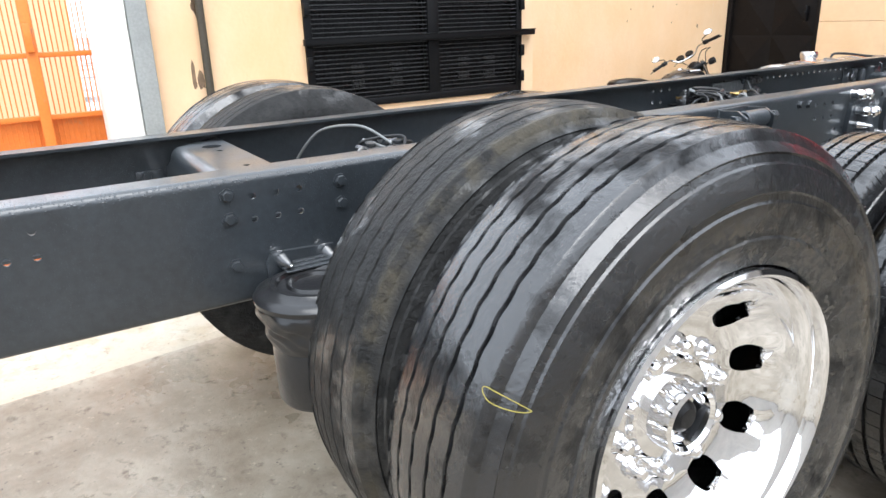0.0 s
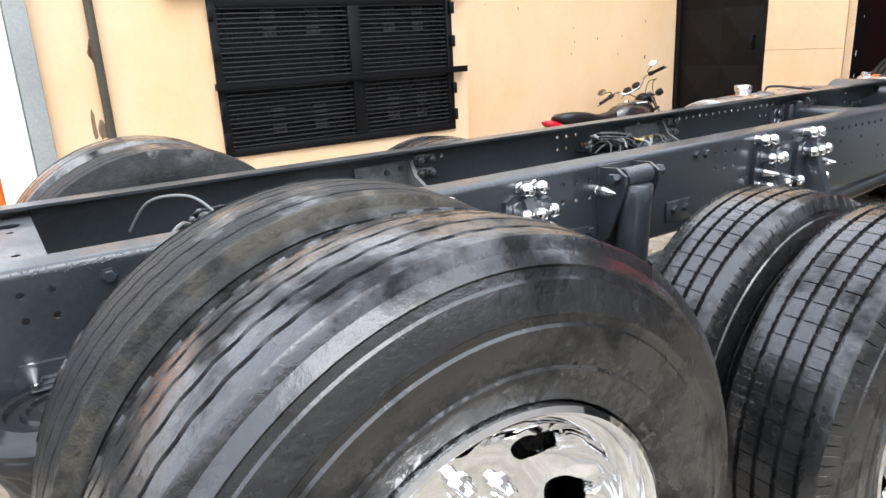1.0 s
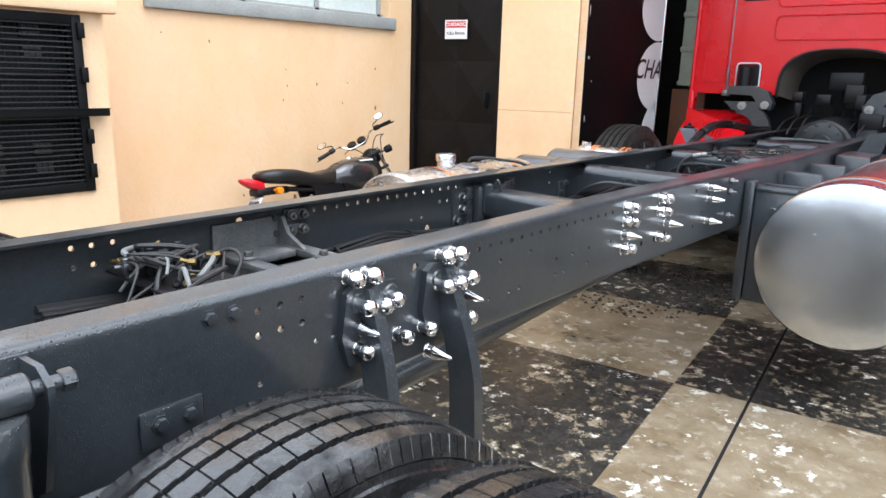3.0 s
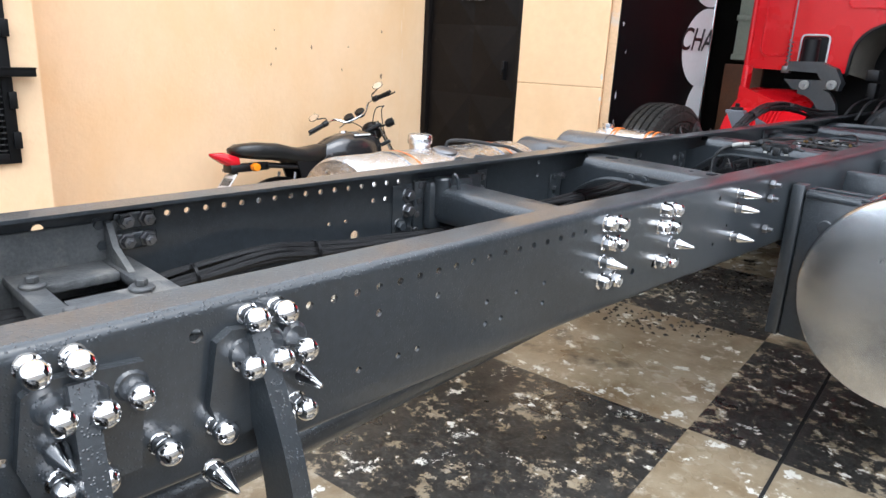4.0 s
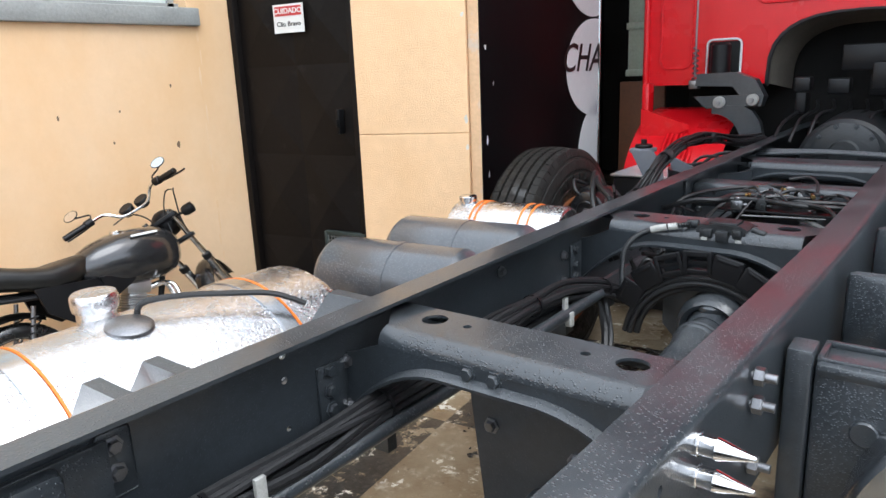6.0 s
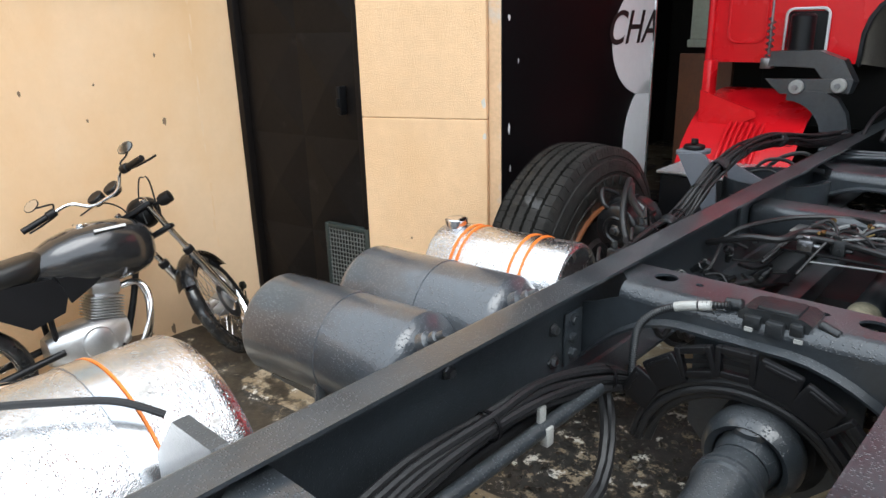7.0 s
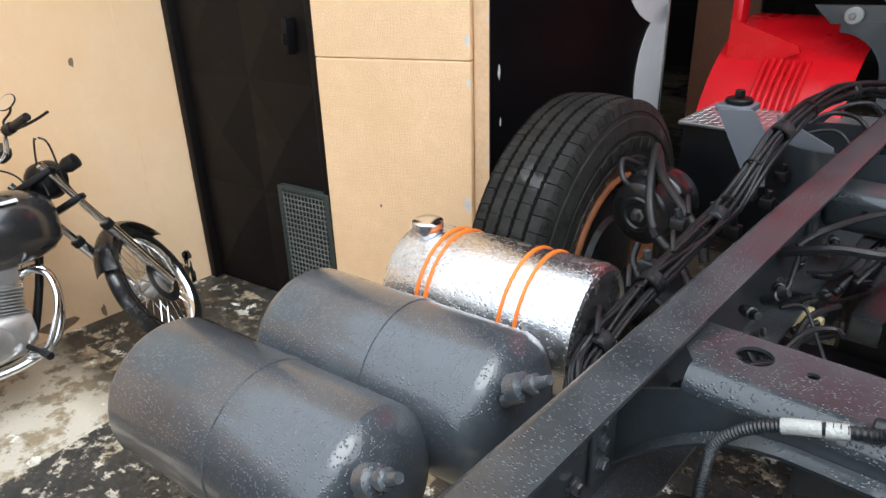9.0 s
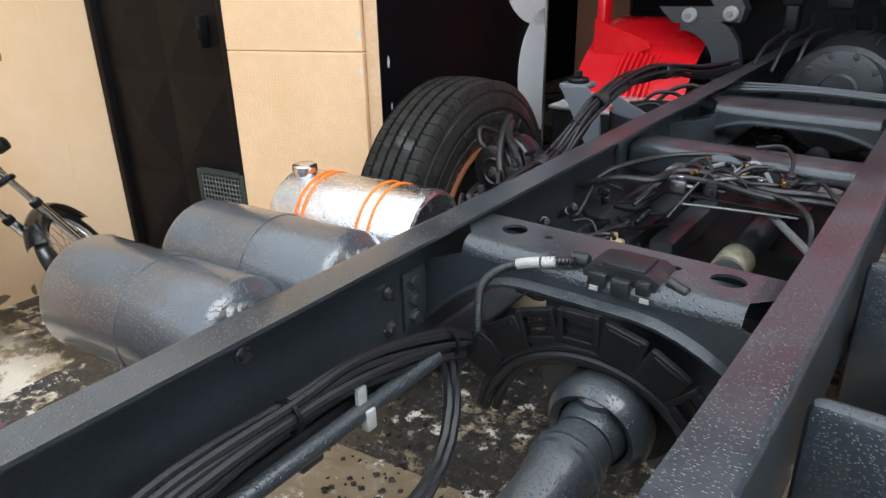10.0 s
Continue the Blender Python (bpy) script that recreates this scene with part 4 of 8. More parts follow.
lathe(b, [(0.0, 0.062), (0.010, 0.0605), (0.017, 0.056), (0.0215, 0.049), (0.0238, 0.040), (0.0225, 0.031), (0.020, 0.026), (0.0185, 0.022), (0.0185, 0.004), (0.0215, 0.003), (0.0215, 0.0), (0, 0)], Matrix.Identity(4), 24)
b.transform(Matrix.Scale(0.84, 4))
BALL = mesh_of("nut_ball", b, CHROME, 50)
b = B()
lathe(b, [(0.0, 0.048), (0.012, 0.047), (0.018, 0.042), (0.0205, 0.034), (0.0205, 0.010), (0.0255, 0.006), (0.0255, 0.0), (0, 0)], Matrix.Identity(4), 8)
b.transform(Matrix.Diagonal((0.9, 0.9, 0.68, 1)))
CAP = mesh_of("nut_cap", b, CHROME, 30)
b = B()
lathe(b, [(0.0, 0.074), (0.003, 0.071), (0.0132, 0.028), (0.0138, 0.024), (0.0128, 0.020), (0.0124, 0.004), (0.015, 0.003), (0.015, 0), (0, 0)], Matrix.Identity(4), 20)
b.transform(Matrix.Diagonal((1.2, 1.2, 1.05, 1)))
SPIKE = mesh_of("spike", b, CHROME, 25)


def out(x, y, z, side=1, tilt=0.0):
    return Matrix.Translation((x + (flare(y) if x > 0.2 else 0.0), y, z)) @ Matrix.Rotation(radians(90 * side), 4, "Y") @ Matrix.Rotation(random.uniform(0, 6.28), 4, "Z")


for y, z in ((1.351, 1.106), (1.351, 1.055), (1.352, 0.952), (1.605, 1.102), (1.605, 1.050), (3.358, 1.109), (3.408, 1.107)):
    stamp("bolt", BOLT, truck, out(HALF, y, z))
HANGER = ((-0.014, 1.112), (0.036, 1.112), (-0.034, 1.047), (0.015, 1.046), (0.06, 1.05), (-0.073, 0.946), (0.015, 0.946), (0.058, 0.946))
HANGER2 = ((-0.04, 1.118), (0.012, 1.116), (-0.022, 1.056), (0.028, 1.049), (0.082, 1.047), (0.114, 0.948), (0.02, 0.955), (-0.025, 0.957))
for y0, pat, sy, sz in ((3.999, HANGER, 0.063, 0.998), (3.725, HANGER2, -0.026, 1.006), (2.637, HANGER, 0.066, 0.997), (2.362, HANGER2, -0.02, 1.006)):
    for dy, z in pat:
        stamp("nut_ball", BALL, truck, out(HALF + (0.0 if z > 1.1 or abs(dy) > 0.06 else 0.018), y0 + dy, z), "round chrome nut cover")
    stamp("spike", SPIKE, truck, out(HALF + 0.01, y0 + sy, sz), "pointed chrome spike nut cover")
for pts in (((4.986, 1.107), (5.040, 1.100), (4.990, 1.056), (5.045, 1.046), (4.988, 0.954), (5.040, 0.948)), ((5.266, 1.108), (5.325, 1.100), (5.262, 1.058), (5.325, 1.050), (5.275, 0.955), (5.335, 0.945))):
    for y, z in pts:
        stamp("nut_cap", CAP, truck, out(HALF, y, z), "faceted chrome nut cover")
for y, z in ((4.985, 1.008), (5.335, 1.002), (5.75, 1.100), (5.75, 1.052), (5.75, 0.955), (1.448, 0.951), (1.552, 0.947), (2.916, 1.062), (2.775, 0.957)):
    stamp("spike", SPIKE, truck, out(HALF, y, z), "pointed chrome spike nut cover")
stamp("spike", SPIKE, truck, out(HALF + 0.05, 3.893, 0.905), "pointed chrome spike nut cover")
stamp("spike", SPIKE, truck, out(HALF + 0.05, 2.49, 0.905), "pointed chrome spike nut cover")
for y, z in ((4.019, 1.094), (4.071, 1.097), (4.023, 1.045), (4.076, 1.045), (4.074, 0.994), (2.606, 1.068), (2.662, 1.077), (2.62, 1.01)):
    stamp("bolt", BOLT, truck, out(-HALF + WEB + 0.006, y, z))
for y, z in ((5.010, 1.078), (5.058, 1.077), (5.005, 1.027), (5.05, 1.025), (4.998, 0.983), (4.995, 0.932), (5.04, 0.930), (5.315, 1.075), (5.315, 1.03), (5.81, 1.03), (5.81, 0.93), (6.76, 0.95), (6.76, 1.03), (6.4, 1.07)):
    stamp("bolt", BOLT_BARE, truck, out(-HALF + WEB + 0.004, y, z))


def hanger_bracket(y, s):
    """Cast axle hanger on the rail's outer face with a curved arm going down. s: to which side the ear leans."""
    b = B()
    pts = [(-0.06, 1.085), (-0.035, 1.10), (0.04 if s > 0 else 0.09, 1.09), (0.085, 1.03), (0.075, 0.93), (-0.055, 0.92), (-0.075, 0.99)]
    extrude_outline(b, [(y + p, z) for p, z in pts], Matrix(((0, 0, 1, HALF), (1, 0, 0, 0), (0, 1, 0, 0), (0, 0, 0, 1))), 0.018)
    # the arm: a tapered rib bowing outward and down
    prev = None
    for k in range(9):
        t = k / 8
        z = 1.08 - 0.46 * t
        x = HALF + 0.03 + 0.09 * math.sin(min(1, t * 1.4) * math.pi / 2)
        w = 0.022 + 0.002 * t
        th = 0.06 + 0.02 * t
        yy = y + 0.005 + 0.03 * t * s
        ring = [b.verts.new(p) for p in ((x - th, yy - w, z), (x, yy - w * 0.7, z + 0.01), (x, yy + w * 0.7, z + 0.01), (x - th, yy + w, z))]
        if prev:
            for i in range(4):
                b.faces.new((prev[i], prev[(i + 1) % 4], ring[(i + 1) % 4], ring[i]))
        else:
            b.faces.new(ring)
        prev = ring
    b.faces.new(prev[::-1])
    hb = part("hanger_bracket", b, PAINT, truck, "cast suspension hanger", smooth=35)
    for dy in ((-0.02, 0.03, 0.073) if s > 0 else (-0.03, 0.02, 0.07)):
        b = B()
        rod(b, (HALF + 0.002, y + dy, 1.060), (HALF + 0.022, y + dy, 1.060), 0.025, 16, 0.006)
        part("boss", b, PAINT, hb)


for y, s in ((3.73, -1), (3.985, 1), (2.365, -1), (2.622, 1)):
    hanger_bracket(y, s)
# shock absorber with its forked mount
shock = new("shock_absorber")
shock.parent = truck
tagged(shock, "grey painted shock absorber")
b = B()
for y in (2.912, 3.05):
    extrude_outline(b, [(0, 1.13), (0.07, 1.135), (0.105, 1.115), (0.105, 1.085), (0.05, 0.93), (0, 0.90)], Matrix(((1, 0, 0, HALF), (0, 0, 1, y), (0, 1, 0, 0), (0, 0, 0, 1))), 0.010)
box(b, HALF, HALF + 0.008, 2.91, 3.065, 0.92, 1.135, 0.002)
part("mount", b, PAINT, shock)
b = B()
rod(b, (HALF + 0.08, 2.885, 1.108), (HALF + 0.08, 3.09, 1.108), 0.012, 12, 0.002)
rod(b, (HALF + 0.08, 2.93, 1.108), (HALF + 0.08, 3.035, 1.108), 0.027, 20, 0.004)
rod(b, (HALF + 0.08, 3.075, 1.108), (HALF + 0.08, 3.095, 1.108), 0.017, 6, 0.002)
rod(b, (HALF + 0.08, 2.882, 1.108), (HALF + 0.08, 2.897, 1.108), 0.017, 6, 0.002)
part("eye", b, PAINT, shock)
b = B()
lathe(b, [(0, 0), (0.046, 0), (0.049, -0.004), (0.049, -0.05), (0.047, -0.056), (0.047, -0.38), (0, -0.38)], Matrix.Translation((HALF + 0.085, 2.98, 1.085)) @ Matrix.Rotation(radians(-3), 4, "X"), 28)
part("dust_tube", b, PAINT, shock)
b = B()
rod(b, (HALF + 0.085, 2.985, 0.72), (HALF + 0.1, 3.0, 0.46), 0.038, 20, 0.004)
part("body", b, PAINT, shock)
b = B()
box(b, HALF, HALF + 0.008, 3.215, 3.335, 0.905, 0.975, 0.006)
part("bump_plate", b, PAINT, truck)
for y in (3.25, 3.305):
    stamp("bolt", BOLT, truck, out(HALF + 0.008, y, 0.948))


def air_spring(y, x, ztop, drop, foot, k=1.0, yb=None):
    """Air spring outside the rail. drop: height of the rubber; foot: height of the piston below it."""
    s = new("air_spring")
    s.parent = truck
    tagged(s, "black rubber air spring")
    b = B()
    m = Matrix.Translation((x, y, 0)) @ Matrix.Diagonal((k, k, 1, 1))
    low = ztop - drop
    yb = y if yb is None else yb
    lathe(b, [(0, ztop), (0.052, ztop), (0.056, ztop + 0.007), (0.064, ztop + 0.008), (0.068, ztop + 0.001), (0.088, ztop), (0.093, ztop + 0.008), (0.104, ztop + 0.009), (0.112, ztop + 0.001), (0.126, ztop - 0.001), (0.138, ztop - 0.006), (0.143, ztop - 0.014), (0.141, ztop - 0.024), (0.128, ztop - 0.028), (0, ztop - 0.028)], m, 48)
    part("top_plate", b, AIRCAP, s, "wet black ridged cap")
    b = B()
    rings = []
    for q in range(15):
        t = q / 14
        r_ = 0.130 + 0.008 * math.sin(math.pi * min(1, 2.2 * t)) - 0.018 * t * t
        ring = []
        for i in range(64):
            a = 2 * math.pi * i / 64
            w = math.sin(math.pi * t) * (0.004 * math.sin(7 * a + 9 * t) + 0.003 * math.sin(13 * a - 22 * t))
            ring.append(b.verts.new((x + k * (r_ + w) * math.cos(a), y + k * (r_ + w) * math.sin(a), ztop - 0.024 - (drop - 0.024) * t)))
        rings.append(ring)
    for p, q in zip(rings, rings[1:]):
        for i in range(64):
            b.faces.new((p[i], p[(i + 1) % 64], q[(i + 1) % 64], q[i]))
    part("bellows", b, AIRCAP, s)
    b = B()
    lathe(b, [(0, low), (0.108, low), (0.112, low - 0.012), (0.110, low - foot + 0.01), (0.104, low - foot), (0, low - foot)], m, 40)
    part("piston", b, AIRCAP, s)
    b = B()
    extrude_outline(b, [(yb - 0.085, ztop - 0.012), (yb - 0.085, 0.945), (yb - 0.072, 0.968), (yb + 0.072, 0.962), (yb + 0.085, 0.94), (yb + 0.085, ztop - 0.012)], Matrix(((0, 0, 1, HALF), (1, 0, 0, 0), (0, 1, 0, 0), (0, 0, 0, 1))), 0.012)
    part("bracket", b, PAINT, s)
    b = B()
    for q in range(3):
        box(b, HALF + 0.012 + 0.02 * q, HALF + 0.029 + 0.02 * q, yb - 0.062, yb + 0.06, ztop + 0.006, ztop + 0.015 - 0.002 * q, 0.003)
    part("seat_plate", b, PAINT, s)


air_spring(1.475, 0.50, 0.928, 0.12, 0.13, 0.92, 1.50)
air_spring(2.735, 0.47, 0.917, 0.24, 0.20, 0.96, 2.80)
for y in (2.875,):
    stamp("bolt", BOLT, truck, out(HALF + 0.012, y, 0.950))


# ---- wheels ----
def groove_side(x, x_out):
    """True on the groove side of a shoulder rib."""
    return abs(x - x_out) > 0.02


def tyre_mesh(kind, R=0.52, w=0.285):
    """Tyre about the x axis, outer face at x = 0, running to x = -w. Grooves, lugs and sidewall rings are real relief."""
    b = B()
    tread = 0.225 if kind not in ("rib", "inner") else 0.20
    x_out = -(w - tread) / 2
    prof = [("s", 0.300, -0.030), ("s", 0.306, -0.012), ("s", 0.330, -0.006), ("s", 0.345, 0.0), ("s", 0.352, 0.0), ("s", 0.356, -0.003),
            ("s", 0.385, 0.004), ("s", 0.410, 0.004), ("s", 0.414, 0.001), ("s", 0.424, 0.001), ("s", 0.428, 0.004), ("s", 0.445, 0.000),
            ("s", 0.468, -0.008), ("s", 0.471, -0.012), ("s", 0.482, -0.016), ("s", 0.486, -0.014), ("sh", R - 0.020, x_out + 0.010), ("sh", R - 0.006, x_out + 0.004), ("e", R - 0.002, x_out)]
    ribs = 5
    gw = {"rib": 0.007, "inner": 0.005, "block": 0.011, "steer": 0.011}[kind]
    depth = {"rib": 0.007, "inner": 0.004, "block": 0.012, "steer": 0.014}[kind]
    rw = (tread - gw * (ribs - 1)) / ribs
    x = x_out
    for i in range(ribs):
        edge = i in (0, ribs - 1)
        crown = [R + 0.004 - 0.9 * ((xx + w / 2) ** 2) for xx in (x, x - rw)]
        prof.append(("r%d" % i, crown[0], x - 0.001))
        prof.append(("r%d" % i, (crown[0] + crown[1]) / 2 + 0.0005, x - rw / 2))
        prof.append(("r%d" % i, crown[1], x - rw + 0.001))
        if i < ribs - 1:
            prof.append(("g", crown[1] - depth, x - rw - 0.0015))
            prof.append(("g", crown[1] - depth, x - rw - gw + 0.0015))
        x -= rw + gw
    mirror = [("e", R - 0.002, -w - x_out), ("sh", R - 0.006, -w - x_out - 0.004), ("sh", R - 0.020, -w - x_out - 0.010)]
    prof += mirror + [("s", 0.482, -w + 0.016), ("s", 0.445, -w), ("s", 0.40, -w - 0.004), ("s", 0.345, -w), ("s", 0.306, -w + 0.012), ("s", 0.300, -w + 0.030)]
    # angular columns; blocks are parted by thin cuts
    cols = []
    if kind in ("rib", "inner"):
        cols = [(2 * math.pi * i / 300, "top", i) for i in range(300)]
    else:
        nb = 70
        steps = ((0.0, "top"), (0.02, "cut"), (0.05, "cut"), (0.07, "top"), (0.28, "top"), (0.49, "top"), (0.51, "sipe"), (0.53, "sipe"), (0.55, "top"), (0.78, "top"))
        for i in range(nb):
            a0, st = 2 * math.pi * i / nb, 2 * math.pi / nb
            for frac, what in steps:
                cols.append((a0 + st * frac, what, len(cols)))
    N = len(cols)
    rings = []
    for tag, r, xx in prof:
        ring = []
        for a, what, i in cols:
            rr, xo = r, xx
            if tag[0] == "r":
                inner = tag not in ("r0", "r4")
                if what == "cut" and (inner or kind == "steer"):
                    rr -= 0.005 if kind == "block" else (0.0 if inner else 0.008)
                if what == "sipe":
                    rr -= 0.0015 if kind == "steer" and inner else 0.0
                if kind in ("block", "steer"):
                    lean = (i % 10 - 2) / 4.0 if 2 <= i % 10 <= 6 else ((i % 10 - 6) / 6.0 if i % 10 > 6 else 0.67)
                    xo += (0.0055 if kind == "block" else 0.0080) * (lean - 0.5) * (1.0 if inner or groove_side(xx, x_out) else 0.0)
                else:
                    xo += 0.0018 * math.sin(2 * math.pi * i / 5) * (1 if inner or groove_side(xx, x_out) else 0)
            if tag == "e" and kind in ("block", "steer") and what == "cut":
                rr -= 0.008
            if tag == "sh" and kind in ("block", "steer"):
                rr -= 0.006 if i % 10 in (1, 2) else (0.003 if i % 10 in (6, 7) else 0.0)
                xo -= 0.006 if i % 10 in (1, 2) and xx > -w / 2 else 0.0
            ring.append(b.verts.new((xo, rr * math.cos(a), rr * math.sin(a))))
        rings.append(ring)
    for p, q in zip(rings, rings[1:]):
        for i in range(N):
            j = (i + 1) % N
            b.faces.new((p[i], p[j], q[j], q[i]))
    return mesh_of("tyre_" + kind, b, {"rib": RUBBER_WORN, "inner": RUBBER_DRY, "steer": RUBBER_DUSTY}.get(kind, RUBBER), 28)


TYRES = {k: tyre_mesh(k) for k in ("rib", "inner", "block", "steer")}


def rim_mesh(deep, mat, name):
    """Disc wheel about x with ten hand holes cut through the disc. deep: how far the disc lies behind the outer face."""
    b = B()
    n = 160
    barrel = [(0.302, -0.016), (0.300, -0.004), (0.292, 0.0), (0.285, -0.006), (0.280, -0.025), (0.268, -0.034), (0.262, -0.050), (0.257, -deep + 0.088), (0.250, -deep + 0.078)]
    rings = [[b.verts.new((x, r * math.cos(2 * math.pi * i / n), r * math.sin(2 * math.pi * i / n))) for i in range(n)] for r, x in barrel]
    # disc band with holes between r 0.246 and r 0.165
    dome = [(0.250, -deep + 0.078), (0.232, -deep + 0.056), (0.222, -deep + 0.047), (0.214, -deep + 0.0405), (0.206, -deep + 0.035), (0.198, -deep + 0.0295), (0.190, -deep + 0.0255), (0.180, -deep + 0.022), (0.166, -deep + 0.020)]
    for r, x in dome[1:]:
        rings.append([b.verts.new((x, r * math.cos(2 * math.pi * i / n), r * math.sin(2 * math.pi * i / n))) for i in range(n)])
    hub = [(0.150, -deep + 0.020), (0.105, -deep + 0.020), (0.098, -deep + 0.030), (0.076, -deep + 0.034)]
    for r, x in hub:
        rings.append([b.verts.new((x, r * math.cos(2 * math.pi * i / n), r * math.sin(2 * math.pi * i / n))) for i in range(n)])
    first = len(barrel) - 1
    for k, (p, q) in enumerate(zip(rings, rings[1:])):
        for i in range(n):
            j = (i + 1) % n
            hole = first + 1 <= k <= first + 6 and 4 <= i % 16 <= 11
            if hole:
                continue
            b.faces.new((p[i], p[j], q[j], q[i]))
    # round the holes and give them depth
    ed = [e for e in b.edges if e.is_boundary and all(0.17 < math.hypot(v.co.y, v.co.z) < 0.24 for v in e.verts)]
    vs = {v for e in ed for v in e.verts}
    for v in vs:
        a = math.atan2(v.co.z, v.co.y) % (2 * math.pi)
        c = (round((a / (2 * math.pi) * n - 8) / 16) * 16 + 8) * 2 * math.pi / n
        cy, cz = 0.206 * math.cos(c), 0.206 * math.sin(c)
        d = Vector((v.co.y - cy, v.co.z - cz)).normalized() * 0.031
        v.co.y, v.co.z = cy + d.x, cz + d.y
    g = bmesh.ops.extrude_edge_only(b, edges=ed)
    for v in (v for v in g["geom"] if isinstance(v, bmesh.types.BMVert)):
        v.co.x -= 0.010
    return mesh_of(name, b, mat, 35)


RIM_OUT = rim_mesh(0.15, CHROME, "rim")
b = B()
lathe(b, [(0.302, -0.016), (0.300, -0.004), (0.292, 0.0), (0.285, -0.006), (0.279, -0.025), (0.270, -0.05), (0.266, -0.075), (0.264, -0.24), (0.270, -0.24), (0.276, -0.05)], Matrix.Rotation(radians(90), 4, "Y"), 96)
RIM_STEEL = mesh_of("rim_rusty", b, RUSTRIM, 35)
b = B()
lathe(b, [(0.258, -0.11), (0.256, -0.085), (0.236, -0.078), (0.228, -0.062), (0.16, -0.05), (0.15, -0.03), (0.10, -0.02), (0.0, -0.02), ], Matrix.Rotation(radians(90), 4, "Y"), 64)
BACKPLATE = mesh_of("backing_plate", b, CASTDARK, 35)
b = B()
lathe(b, [(0, 0.012), (0.030, 0.014), (0.046, 0.022), (0.052, 0.055), (0.058, 0.062), (0.066, 0.058), (0.070, 0.016), (0.094, 0.014), (0.099, 0.009), (0.100, -0.03), (0, -0.03)], Matrix.Identity(4), 40)
HUBCAP = mesh_of("hub_cap", b, CHROME, 30)
# black filling stands in for the shade in the hollow cup
b = B()
lathe(b, [(0.0, 0.052), (0.020, 0.050), (0.030, 0.042), (0.033, 0.016), (0.0, 0.014)], Matrix.Identity(4), 10)
HUBDARK = mesh_of("hub_plug", b, BLACK, 30)
b = B()
lathe(b, [(0, 0.034), (0.009, 0.033), (0.0145, 0.027), (0.0155, 0.012), (0.021, 0.006), (0.021, 0), (0, 0)], Matrix.Identity(4), 12)
LUG = mesh_of("lug_cover", b, CHROME, 30)
b = B()
rod(b, (-0.16, 0, 0), (-0.30, 0, 0), 0.20, 40, 0.01)
DRUM = mesh_of("brake_drum", b, BLACK, 35)


def wheel(x, y, z, side, kind, outer=True, rim=None, spin=0.0, turn=0.0, size=1.0, slim=1.0):
    hub = new("wheel")
    hub.parent = truck
    m = Matrix.Translation((x, y, z)) @ Matrix.Rotation(radians((0 if side > 0 else 180) + turn), 4, "Z") @ Matrix.Rotation(radians(spin), 4, "X") @ Matrix.Diagonal((size * slim, size, size, 1))
    hub.matrix_basis = world_of(truck).inverted() @ m
    stamp("tyre", TYRES[kind], hub, m, {"rib": "worn ribbed tyre", "inner": "worn tyre with a dried mud band", "block": "wet block tread tyre", "steer": "muddy steering tyre"}[kind])
    if outer:
        stamp("rim", rim or RIM_OUT, hub, m, "polished chrome rim with round holes" if not rim else "orange painted rim")
        if rim:
            stamp("backing_plate", BACKPLATE, hub, m, "dirty dark brake backing plate")
            return
        stamp("hub_cap", HUBCAP, hub, m @ Matrix.Translation((-0.13, 0, 0)) @ Matrix.Rotation(radians(90), 4, "Y"))
        stamp("hub_plug", HUBDARK, hub, m @ Matrix.Translation((-0.13, 0, 0)) @ Matrix.Rotation(radians(90), 4, "Y"))
        for i in range(10):
            a = 2 * math.pi * (i + 0.5) / 10
            stamp("lug_cover", LUG, hub, m @ Matrix.Translation((-0.13, 0.127 * math.cos(a), 0.127 * math.sin(a))) @ Matrix.Rotation(radians(90), 4, "Y"))
    stamp("brake_drum", DRUM, hub, m)


A1, A2 = (1.918, 0.755), (3.265, 0.535)
for (y, z), kind in ((A1, "rib"), (A2, "block")):
    for s in (1, -1):
        zz = z - (0.065 if s < 0 and kind == "rib" else 0.0)
        wheel(s * 1.18, y, zz, s, kind, True, spin=11 * s + 20)
        wheel(s * 0.845, y, zz, s, "inner" if kind == "rib" else kind, False, spin=37)
    ax = new("axle")
    ax.parent = truck
    b = B()
    rod(b, (-0.7, y, z), (0.7, y, z), 0.065, 20)
    if kind == "block":
        lathe(b, [(0.0, -0.19), (0.12, -0.17), (0.19, -0.08), (0.2, 0.0), (0.19, 0.08), (0.12, 0.17), (0, 0.19)], Matrix.Translation((0, y, z)) @ Matrix.Rotation(radians(90), 4, "Y"), 28)
    part("axle_beam", b, PAINT, ax)
    for s in (1, -1):
        b = B()
        box(b, s * 0.50 - 0.05, s * 0.50 + 0.05, y - 0.30, y + 0.75, z - 0.17, z - 0.09, 0.01)
        part("trailing_arm", b, PAINT, ax)
wheel(-0.988, 8.12, 0.595, 1, "steer", True, RIM_STEEL, 5, 3, 1.14, 0.88)
for k in range(7):
    a = radians(112 - 9.5 * k)
    b = B()
    box(b, -0.004, 0.004, -0.020, 0.020, -0.024, 0.024, 0.003, m=Matrix.Translation((-0.983, 8.12, 0.595)) @ Matrix.Rotation(radians(3), 4, "Z") @ Matrix.Rotation(a, 4, "X") @ Matrix.Translation((0, 0.450, 0)))
    part("raised_mark", b, RUBBER_DUSTY, truck)

chalk = B()
pts = []
